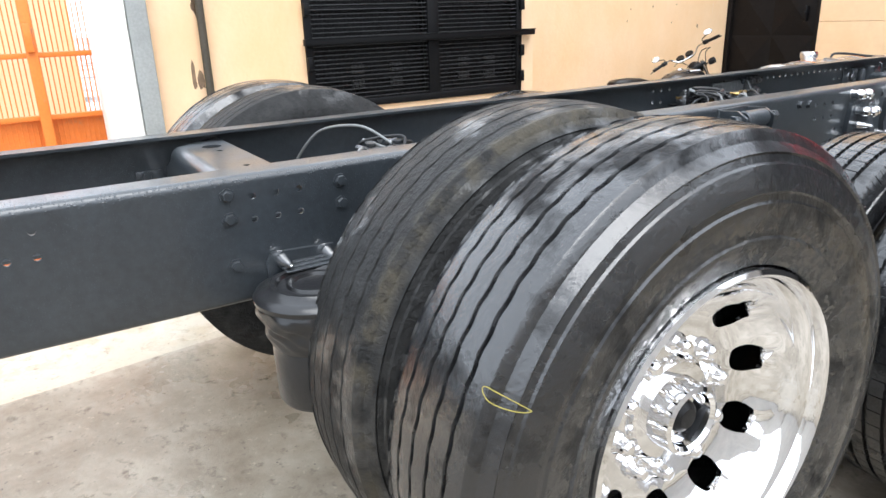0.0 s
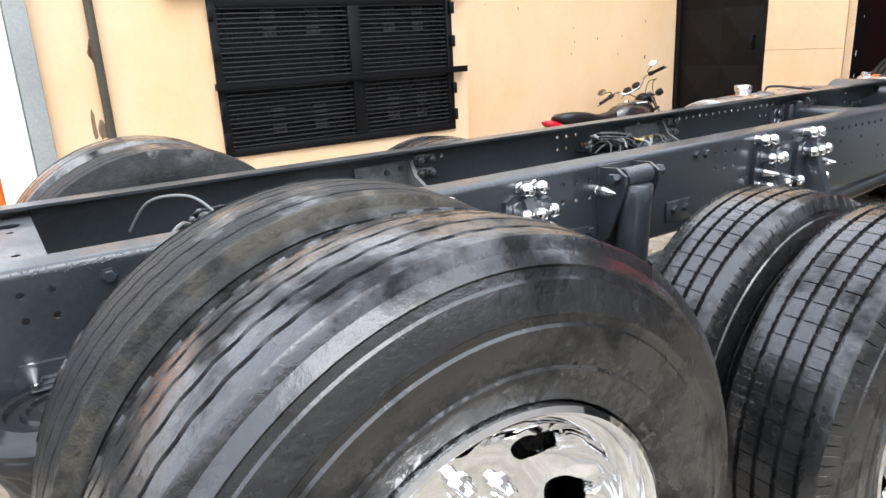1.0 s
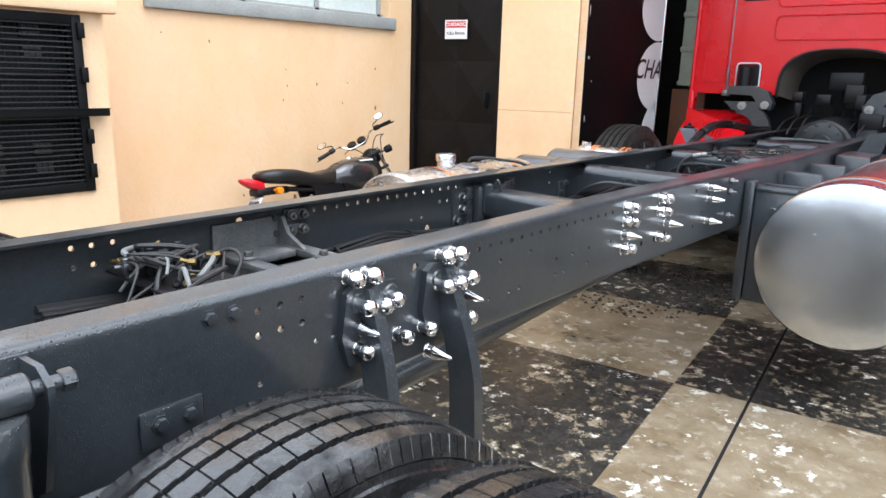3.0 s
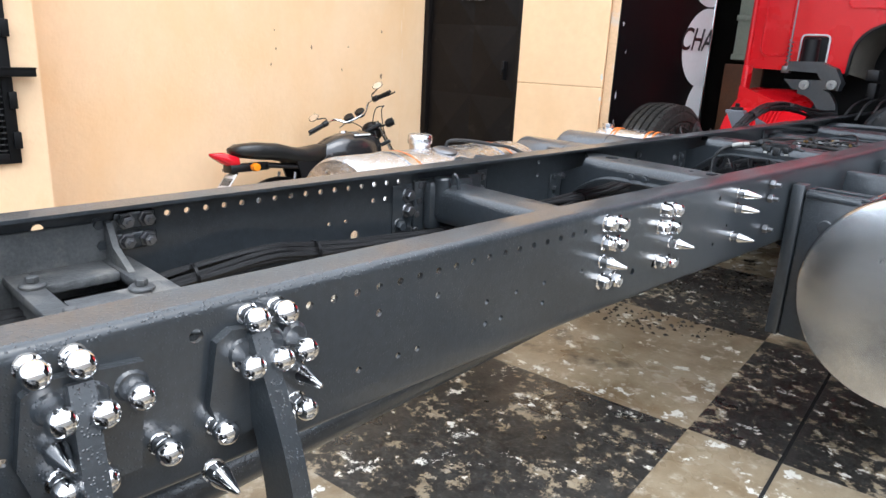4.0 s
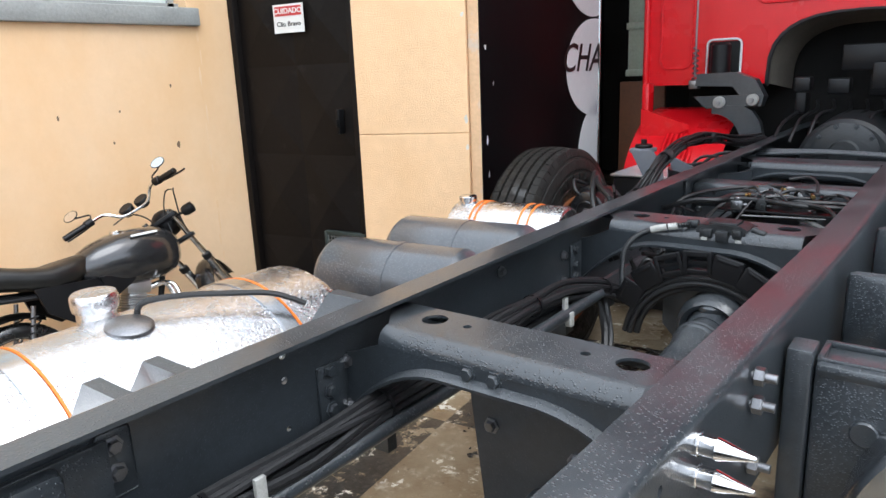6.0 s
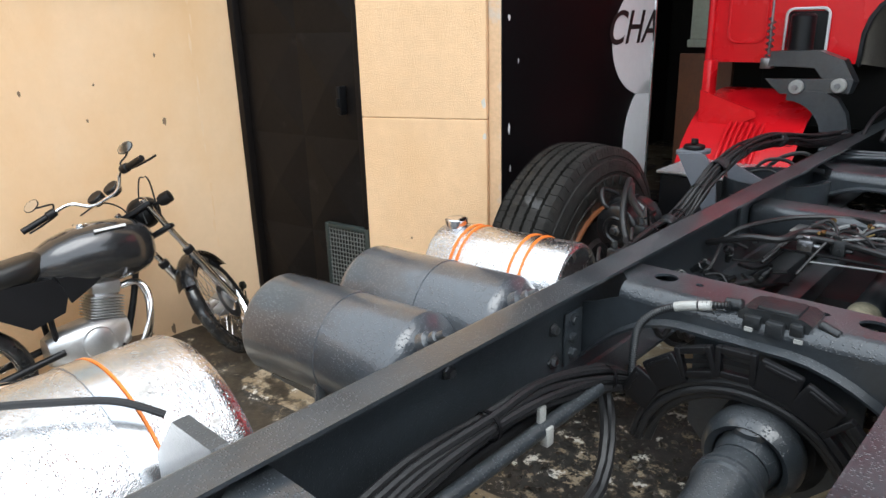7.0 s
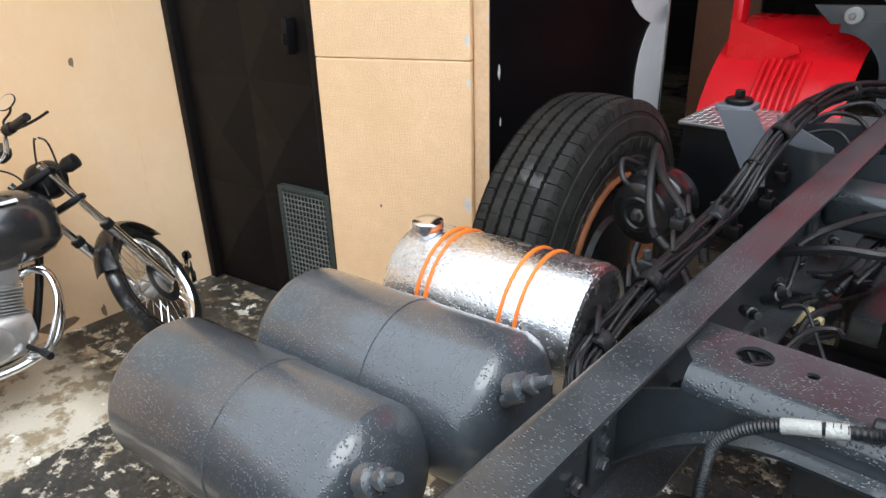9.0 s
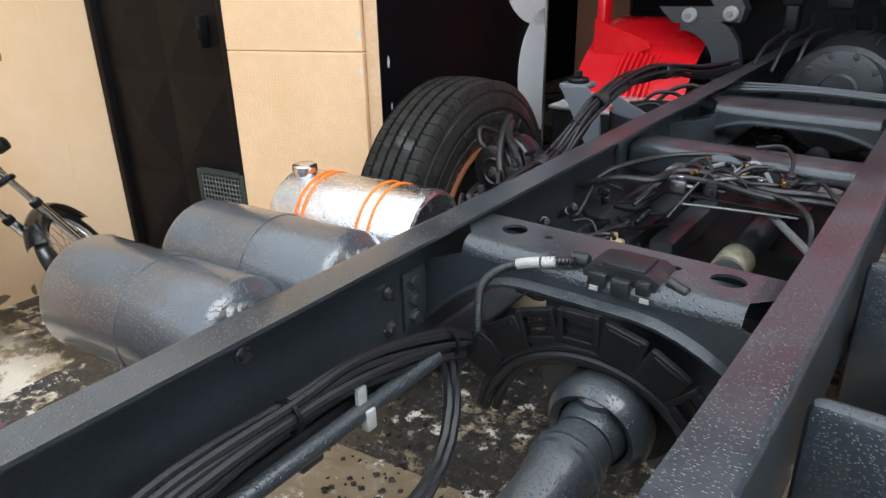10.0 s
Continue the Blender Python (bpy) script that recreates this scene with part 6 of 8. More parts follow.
part("bearing_plate", b, PAINT, truck)
shaft = new("drive_shaft")
shaft.parent = truck
b = B()
m, d = frame_to((0.09, 6.83, 0.85), (0.05, 3.5, 0.60))
lathe(b, [(0, 0.05), (0.045, 0.05), (0.058, 0.06), (0.062, 0.10), (0.068, 0.105), (0.068, 0.112), (0.064, 0.114), (0.064, 0.122), (0.068, 0.124), (0.068, 0.132), (0.062, 0.136), (0.060, 0.17), (0.055, 0.19), (0.055, d), (0, d)], m, 32)
part("tube", b, PAINT, shaft, "greasy dark shaft tube")
b = B()
lathe(b, [(0.072, -0.035), (0.086, -0.045), (0.098, -0.040), (0.102, -0.015), (0.098, 0.012), (0.084, 0.030), (0.070, 0.020)], m, 48, True)
part("yoke", b, PAINT, shaft, "rounded greasy yoke")
b = B()
lathe(b, [(0, -0.06), (0.05, -0.055), (0.066, -0.03), (0.066, 0.02), (0.058, 0.055), (0, 0.06)], m, 32)
part("joint", b, PAINT, shaft)
b = B()
up = (m.to_3x3() @ Vector((0, 1, 0))) if (m.to_3x3() @ Vector((0, 1, 0))).z > 0.5 else Vector((0, 0.08, 1)).normalized()
c = Vector((0.09, 6.835, 0.85))
rod(b, c, c + up * 0.082, 0.040, 28, 0.008)
part("bearing_cap", b, PAINT, shaft)
b = B()
rod(b, (0.10, 6.98, 0.84), (0.10, 6.90, 0.84), 0.115, 40, 0.02)
part("bearing", b, BLACK, shaft)
b = B()
rod(b, (0.10, 7.0, 0.83), (0.08, 8.9, 0.86), 0.048, 28)
part("front_tube", b, PAINT, shaft)
b = B()
rod(b, (0.0918, 7.64, 0.8468), (0.0908, 7.735, 0.8484), 0.0495, 28)
part("label", b, TAGYELLOW, shaft, "yellow paper label")

# cable tray and hose arcs under the third arched member
for k in range(8):
    b = B()
    a0 = math.radians(148 - 18 * k)
    mm = Matrix.Translation((0.06 + 0.262 * math.cos(a0), 6.832, 0.785 + 0.258 * math.sin(a0))) @ Matrix.Rotation(-a0 + math.pi / 2, 4, "Y") @ Matrix.Rotation(radians((k * 37) % 13 - 6), 4, "Y") @ Matrix.Diagonal((1.5, 0.5, 1.35, 1))
    if k in (2, 3, 6):
        for x0, x1, z0, z1 in ((-0.027, -0.019, -0.025, 0.025), (0.019, 0.027, -0.025, 0.025), (-0.019, 0.019, 0.014, 0.025), (-0.019, 0.019, -0.025, -0.014)):
            box(b, x0, x1, -0.022, 0.012, z0, z1, 0.002, m=mm)
        box(b, -0.019, 0.019, 0.0, 0.008, -0.004, 0.003, m=mm)
    else:
        box(b, -0.027, 0.027, -0.016, 0.012, -0.03, 0.022, 0.004, m=mm)
        box(b, -0.02, 0.02, -0.021, -0.015, 0.010, 0.017, 0.002, m=mm)
    part("tray_link", b, BLACK, truck, "black slotted cable tray plate")
for r_, yy, rr in ((0.215, 6.85, 0.010), (0.20, 6.845, 0.009), (0.185, 6.86, 0.011), (0.205, 6.88, 0.008)):
    b = B()
    tube(b, [(0.06 + r_ * 1.08 * math.cos(math.radians(q)), yy - 0.0002 * (q - 90), 0.775 + r_ * math.sin(math.radians(q))) for q in range(175, -20, -20)], rr, 8, 4)
    part("hose", b, CABLE, truck)
b = B()
path = smooth_path([(-0.2, 6.867, 0.922), (-0.197, 6.862, 0.992), (-0.187, 6.862, 1.052), (-0.145, 6.867, 1.097), (-0.085, 6.877, 1.122), (-0.005, 6.897, 1.137)], 24)
tube(b, path, 0.008, 10, 1, [0.0074 if q % 2 else 0.0096 for q in range(len(path))])
part("ribbed_hose", b, TRAY, truck, "corrugated black hose")
for pts in (((-0.113, 6.873, 1.113), (-0.09, 6.876, 1.1205), (-0.069, 6.881, 1.125)), ((-0.065, 6.882, 1.1255), (-0.053, 6.885, 1.1275), (-0.04, 6.889, 1.13))):
    b = B()
    tube(b, pts, 0.0108, 10, 4)
    part("hose_tape", b, TAPE, truck, "whitish tape on the hose")
b = B()
extrude_outline(b, [(-0.02, 1.075), (-0.025, 1.105), (-0.01, 1.118), (0.03, 1.120), (0.10, 1.120), (0.118, 1.11), (0.11, 1.085), (0.09, 1.078), (0.085, 1.070), (0.03, 1.068)], Matrix(((1, 0, 0, 0.035), (0, 0, 1, 6.897), (0, 1, 0, 0.022), (0, 0, 0, 1))), 0.085)
block = part("connector_block", b, TRAY, truck, "dusty grey connector block")
for q in ((0.025, 0.06, 6.884, 6.9, 1.102, 1.13), (0.07, 0.105, 6.882, 6.9, 1.094, 1.128), (0.115, 0.14, 6.885, 6.9, 1.107, 1.134), (0.045, 0.125, 6.902, 6.972, 1.138, 1.149)):
    b = B()
    box(b, *q, 0.004)
    part("latch", b, TRAY, block)
for p0, p1, r_ in (((0.015, 6.912, 1.137), (-0.02, 6.912, 1.134), 0.014), ((0.16, 6.922, 1.132), (0.2, 6.912, 1.122), 0.010)):
    b = B()
    rod(b, p0, p1, r_, 12, 0.003)
    part("gland", b, TRAY, block)
for x in (0.04, 0.135):
    b = B()
    box(b, x - 0.008, x + 0.008, 6.88, 6.8835, 1.098, 1.106)
    part("clip", b, TAPE, truck)
b = B()
box(b, -0.32, -0.265, 7.70, 7.75, 0.80, 0.85, 0.008)
rod(b, (-0.265, 7.725, 0.825), (-0.24, 7.72, 0.825), 0.014, 12, 0.002)
part("connector", b, CREAM, truck, "cream plastic connector")
for x0, x1, y0, y1 in ((-0.335, -0.25, 7.78, 8.4), (-0.21, -0.13, 7.86, 8.5)):
    b = B()
    box(b, x0, x1, y0, y1, 0.72, 0.80, 0.012)
    part("lower_beam", b, PAINT, truck)


# ---- cables ----
def bundle(pts, n, spread, r, parent, ties=(), name="cable", jitter=0.38):
    rng = random.Random(len(pts) * 31 + n)
    for k in range(n):
        a = 2 * math.pi * k / n
        o1, o2 = spread * math.cos(a), spread * math.sin(a)
        b = B()
        q = [Vector(p) + Vector((o1 + rng.uniform(-1, 1) * spread * jitter, 0, o2 + rng.uniform(-1, 1) * spread * jitter)) for p in pts]
        tube(b, q, r * rng.uniform(0.8, 1.15), 7, 5)
        part(name, b, CABLE, parent)
    for i in ties:
        b = B()
        c, d = Vector(pts[i]), (Vector(pts[min(i + 1, len(pts) - 1)]) - Vector(pts[max(i - 1, 0)])).normalized()
        m_ = Matrix.Translation(c) @ d.to_track_quat("Z", "Y").to_matrix().to_4x4()
        lathe(b, [(spread + r, -0.004), (spread + r + 0.003, -0.004), (spread + r + 0.003, 0.004), (spread + r, 0.004)], m_, 14, True)
        part("cable_tie", b, BLACK, parent)


loom = new("cable_loom")
loom.parent = truck
bundle([(-0.28, 3.3, 0.96), (-0.27, 3.9, 0.935), (-0.27, 4.2, 0.955), (-0.27, 4.4, 0.968), (-0.27, 4.55, 0.955), (-0.27, 4.8, 0.935), (-0.27, 5.05, 0.918), (-0.27, 5.2, 0.93), (-0.26, 5.4, 0.945), (-0.26, 5.6, 0.944), (-0.26, 5.82, 0.95), (-0.24, 6.0, 0.97), (-0.25, 6.2, 0.985), (-0.25, 6.4, 0.99), (-0.25, 6.58, 0.98), (-0.23, 6.8, 0.93), (-0.2, 6.9, 0.88)], 9, 0.02, 0.0085, loom, (2, 4, 6, 8, 10, 13, 15))
bundle([(-0.30, 5.3, 0.91), (-0.29, 5.6, 0.90), (-0.28, 6.1, 0.91), (-0.28, 6.6, 0.92), (-0.26, 6.82, 0.90), (-0.18, 6.7, 0.72), (-0.2, 6.4, 0.62)], 3, 0.012, 0.012, loom)
b = B()
rod(b, (-0.25, 5.2, 0.90), (-0.22, 6.75, 0.93), 0.017, 14)
part("steel_pipe", b, PAINT, loom)
for y in (5.47, 6.53):
    b = B()
    box(b, -0.232, -0.222, y, y + 0.022, 0.93, 0.975, 0.002)
    box(b, -0.223, -0.204, y + 0.001, y + 0.024, 0.893, 0.935, 0.003)
    part("clamp", b, TAPE, loom, "white clamp")
# loom over the outside of the far rail, towards the cab
bundle([(-0.42, 6.93, 0.84), (-0.50, 7.02, 0.92), (-0.52, 7.12, 0.955), (-0.52, 7.33, 0.99), (-0.52, 7.60, 1.02), (-0.52, 7.78, 1.045), (-0.515, 7.92, 1.11), (-0.505, 8.05, 1.17), (-0.48, 8.20, 1.215), (-0.46, 8.40, 1.228), (-0.44, 8.62, 1.205), (-0.40, 8.85, 1.172), (-0.36, 9.2, 1.15)], 13, 0.021, 0.0062, loom, (2, 3, 4, 5, 6, 7, 8, 9, 10), jitter=0.5)
for p_, q_ in (((-0.52, 7.33, 0.99), (-0.52, 7.60, 1.02)), ((-0.52, 7.68, 1.03), (-0.515, 7.92, 1.11)), ((-0.505, 8.05, 1.17), (-0.48, 8.20, 1.215)), ((-0.45, 8.5, 1.22), (-0.42, 8.7, 1.195)), ((-0.51, 7.10, 0.95), (-0.52, 7.2, 0.97))):
    b = B()
    m_, d_ = frame_to(p_, q_)
    lathe(b, [(0.024, 0.0), (0.0295, 0.003), (0.031, 0.012), (0.0285, 0.02), (0.031, 0.03), (0.029, 0.041), (0.024, 0.044)], m_, 16)
    part("tape_wrap", b, TRAY, loom)
for k in range(4):
    rng = random.Random(900 + k)
    b = B()
    y = 7.1 + 0.16 * k
    x, z = -0.525 + rng.uniform(-0.02, 0.02), 0.99 + 0.03 * k
    tube(b, [(x, y, z), (x - 0.03, y + 0.06, z + 0.02), (x - 0.05, y + 0.12, z - 0.02 - 0.02 * (k % 3)), (x - 0.06 - 0.02 * (k % 2), y + 0.2, z - 0.10)], 0.0055, 7, 6)
    part("branch_cable", b, CABLE, loom)
for pts, rr, mt_ in ((((-0.31, 7.64, 1.04), (-0.271, 7.698, 1.07), (-0.181, 7.868, 1.078), (-0.043, 7.955, 1.082), (0.04, 7.92, 1.09)), 0.008, 0),
                     (((-0.34, 7.6, 1.03), (-0.223, 7.60, 1.07), (-0.136, 7.62, 1.075), (-0.098, 7.728, 1.08), (0.024, 7.734, 1.08), (0.148, 7.699, 1.075), (0.247, 7.739, 1.07), (0.36, 7.77, 1.06)), 0.011, 0),
                     (((-0.16, 7.66, 1.06), (-0.09, 7.70, 1.07), (0.02, 7.70, 1.07), (0.148, 7.67, 1.065), (0.247, 7.71, 1.06), (0.36, 7.74, 1.05)), 0.010, 0),
                     (((0.10, 7.69, 1.07), (0.211, 7.656, 1.07), (0.277, 7.572, 1.05), (0.30, 7.5, 0.95)), 0.008, 0),
                     (((0.05, 7.94, 1.12), (0.12, 7.95, 1.13), (0.16, 7.90, 1.11), (0.17, 7.82, 1.07)), 0.006, 0),
                     (((-0.053, 7.633, 1.02), (0.09, 7.66, 1.021), (0.232, 7.684, 1.02)), 0.003, 1),
                     (((0.10, 7.82, 1.0), (0.133, 7.77, 1.0), (0.284, 7.53, 1.0), (0.32, 7.47, 0.99)), 0.010, 1)):
    b = B()
    tube(b, pts, rr, 8, 6)
    part("air_line", b, TUBEGREY if mt_ else CABLE, loom)
for x0, x1, y0, y1, z1 in ((-0.17, -0.08, 7.82, 7.92, 1.05), (0.24, 0.30, 7.82, 7.90, 1.05)):
    b = B()
    box(b, x0, x1, y0, y1, z1 - 0.02, z1, 0.004)
    part("mount_plate", b, CASTING, loom, "dusty grey metal plate")

# valve groups between the rails
def valves(cx, cy, cz, parent, seed, n=9, metal=STEEL):
    v = new("valve_group")
    v.parent = parent
    rng = random.Random(seed)
    b = B()
    box(b, cx - 0.20, cx + 0.20, cy - 0.10, cy + 0.10, cz - 0.03, cz - 0.022, 0.002)
    part("carrier", b, BLACK, v)
    for k in range(n):
        b = B()
        x, y = cx + rng.uniform(-0.17, 0.17), cy + rng.uniform(-0.085, 0.085)
        h, w = rng.uniform(0.02, 0.06), rng.uniform(0.012, 0.026)
        box(b, x - w, x + w, y - 0.8 * w, y + 0.8 * w, cz - 0.024, cz - 0.024 + h, 0.005)
        rod(b, (x, y, cz - 0.024 + h), (x, y, cz - 0.012 + h), 0.6 * w, 12, 0.002)
        d = rng.choice((-1, 1))
        rod(b, (x + d * w, y, cz - 0.005), (x + d * (w + 0.018), y, cz - 0.005), 0.007, 8)
        rod(b, (x, y - 0.8 * w, cz - 0.004), (x, y - 0.8 * w - 0.014, cz - 0.004), 0.006, 6)
        part("valve", b, (BLACK, STEEL, TRAY, BLACK, BLACK, TRAY)[k % 6], v)
    for k in range(n // 2):
        b = B()
        x, y = cx + rng.uniform(-0.16, 0.16), cy + rng.uniform(-0.08, 0.08)
        z, a = cz + rng.uniform(0.0, 0.04), rng.uniform(0, 6.28)
        dx, dy = 0.018 * math.cos(a), 0.018 * math.sin(a)
        rod(b, (x, y, z), (x + dx, y + dy, z), 0.008, 6, 0.001)
        rod(b, (x + dx, y + dy, z), (x + 2 * dx, y + 2 * dy, z + 0.004), 0.0055, 10)
        part("fitting", b, metal, v, "small metal fitting")
    for k in range(n):
        b = B()
        x, y, d = cx + rng.uniform(-0.16, 0.16), cy + rng.uniform(-0.08, 0.08), rng.choice((-1, 1))
        tube(b, [(x, y, cz + 0.01), (x + d * 0.05, y + rng.uniform(-0.07, 0.07), cz + rng.uniform(0.02, 0.055)), (x + d * 0.12, y + rng.uniform(-0.09, 0.09), cz + rng.uniform(-0.01, 0.03)), (x + d * 0.17, y + rng.uniform(-0.16, 0.16), cz - 0.06)], rng.choice((0.004, 0.0055, 0.007)), 7, 6)
        part("line", b, CABLE if k % 4 else TUBEGREY, v)


valves(-0.12, 3.58, 1.06, truck, 4, 15, BRASS)
valves(0.02, 1.95, 1.05, truck, 9, 9)
valves(0.05, 7.78, 1.055, truck, 17, 14, BRASS)
b = B()
tube(b, [(-0.30, 1.75, 1.03), (-0.22, 1.80, 1.12), (-0.1, 1.88, 1.14), (0.02, 1.92, 1.10)], 0.004, 8, 8)
part("loop_line", b, TUBEGREY, truck)


# small hoses and plugs along the inside of the far rail
rng = random.Random(21)
for k in range(16):
    b = B()
    y, z, x = rng.uniform(7.08, 7.75), rng.uniform(0.86, 1.0), rng.uniform(-0.33, -0.24)
    pts = [(x, y, z)]
    for q in range(4):
        pts.append((min(-0.10, pts[-1][0] + rng.uniform(-0.01, 0.05)), pts[-1][1] + rng.uniform(-0.03, 0.14), pts[-1][2] + rng.uniform(-0.06, 0.04)))
    pts = [(max(-0.335, p[0]), p[1], p[2]) for p in pts]
    tube(b, pts, rng.choice((0.004, 0.006, 0.008)), 7, 4)
    part("small_hose", b, CABLE, loom)
for k in range(14):
    b = B()
    y, z, x = rng.uniform(7.1, 7.9), rng.uniform(0.86, 1.03), rng.uniform(-0.33, -0.22)
    m_ = Matrix.Translation((x, y, z)) @ Matrix.Rotation(rng.uniform(0, 3), 4, "Z") @ Matrix.Rotation(rng.uniform(0, 1.5), 4, "X")
    lathe(b, [(0, 0.035), (0.008, 0.034), (0.009, 0.012), (0.013, 0.010), (0.013, -0.012), (0.010, -0.014), (0.010, -0.03), (0, -0.03)], m_, 10)
    part("plug", b, (TRAY, BLACK)[k % 2], loom)
for k in range(9):
    b = B()
    y, z, x = 7.3 + 0.13 * k, rng.uniform(0.93, 1.03), rng.uniform(-0.62, -0.46)
    box(b, x - 0.02, x + 0.02, y - 0.018, y + 0.018, z - 0.03, z, 0.005)
    rod(b, (x, y, z), (x + rng.uniform(-0.01, 0.01), y, z + 0.025), 0.010, 10, 0.002)
    part("plug", b, (BLACK, TRAY)[k % 2], loom)
# black discs for bolt heads and the shade in round openings, valve cross tube
for x in (-0.24, -0.13, 0.02, 0.16, 0.27):
    b = B()
    rod(b, (x, 7.931, 1.045), (x, 7.927, 1.045), 0.008, 12)
    part("rivet", b, BLACK, truck)

# ---- cab ----
cab = new("cab")
cab.parent = truck
tagged(cab, "red painted cab with a black engine tunnel")
XZ = Matrix(((1, 0, 0, 0), (0, 0, 1, 0), (0, 1, 0, 0), (0, 0, 0, 1)))
CY = 9.75
arch = []
for k in range(17):
    a = math.pi * (1 - k / 16)
    arch.append((0.03 + 0.52 * math.copysign(abs(math.cos(a)) ** 0.75, math.cos(a)), 1.44 + 0.42 * abs(math.sin(a)) ** 0.6))
outline = [(-1.28, 1.44)] + arch + [(1.28, 1.44), (1.28, 3.35), (-1.28, 3.35)]
b = B()
extrude_outline(b, outline, Matrix.Translation((0, CY, 0)) @ XZ, 0.05)
part("rear_wall", b, RED, cab, smooth=25)
b = B()
for s in (-1, 1):
    box(b, s * 1.28, s * 1.24, CY + 0.051, CY + 2.0, 1.44, 3.35, 0.01)
box(b, -1.28, 1.28, CY, CY + 2.0, 3.351, 3.42, 0.02)
box(b, -1.24, 1.24, CY + 1.95, CY + 2.0, 1.44, 3.35, 0.01)
part("body_shell", b, RED, cab)
for s in (-1, 1):
    b = B()
    rod(b, (s * 1.272, CY - 0.004, 1.45), (s * 1.272, CY - 0.004, 3.34), 0.022, 14)
    part("corner_bead", b, RED, cab)
# pressed panels
def pressed(x0, x1, z0, z1):
    b = B()
    pts = []
    r = 0.05
    for cx, cz, a0 in ((x1 - r, z1 - r, 0), (x0 + r, z1 - r, 90), (x0 + r, z0 + r, 180), (x1 - r, z0 + r, 270)):
        for k in range(5):
            a = radians(a0 + 90 * k / 4)
            pts.append((cx + r * math.cos(a), CY - 0.004, cz + r * math.sin(a)))
    tube(b, pts + [pts[0]], 0.007, 8, 1)
    part("pressed_line", b, RED, cab)


pressed(-0.56, 1.15, 1.93, 2.14)
pressed(-0.56, 1.15, 2.22, 2.52)
pressed(-0.56, 1.15, 2.60, 3.2)
pressed(-1.17, -0.96, 1.55, 3.2)
b = B()
box(b, -0.86, -0.64, CY - 0.003, CY + 0.01, 2.28, 2.35, 0.004)
part("vent_slot", b, BLACK, cab)
# tunnel lining
b = B()
prev = None
for x, z in arch:
    ring = [b.verts.new((x, CY + 0.049, z)), b.verts.new((x * 0.92, CY + 0.62, z - 0.06))]
    if prev:
        b.faces.new((prev[0], prev[1], ring[1], ring[0]))
    prev = ring
part("tunnel_lining", b, TUNNEL, cab)
b = B()
prev = None
for x, z in arch:
    ring = [b.verts.new((x, CY - 0.006, z)), b.verts.new((x * 0.965 + 0.001, CY - 0.006, z - 0.014)), b.verts.new((x * 0.965 + 0.001, CY + 0.03, z - 0.014)), b.verts.new((x, CY + 0.03, z))]
    if prev:
        for i in range(4):
            b.faces.new((prev[i], prev[(i + 1) % 4], ring[(i + 1) % 4], ring[i]))
    prev = ring
part("tunnel_seal", b, BLACK, cab)
# black block puts in the shade deep inside the tunnel
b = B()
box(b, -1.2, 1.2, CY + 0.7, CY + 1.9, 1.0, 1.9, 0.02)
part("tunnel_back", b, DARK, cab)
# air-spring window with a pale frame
# black slab stands in for the shaded recess
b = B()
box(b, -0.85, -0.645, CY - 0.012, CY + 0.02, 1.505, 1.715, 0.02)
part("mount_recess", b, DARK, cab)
b = B()
pts = []
for cx, cz, a0 in ((-0.675, 1.69, 0), (-0.82, 1.69, 90), (-0.82, 1.50, 180), (-0.675, 1.50, 270)):
    for k in range(5):
        a = radians(a0 + 90 * k / 4)
        pts.append((cx + 0.035 * math.cos(a), CY - 0.016, cz + 0.035 * math.sin(a)))
tube(b, pts[:11] + pts[15:] + [pts[0]], 0.008, 8, 1)
part("mount_frame", b, LEAFWHITE, cab, "pale frame of the mount opening")
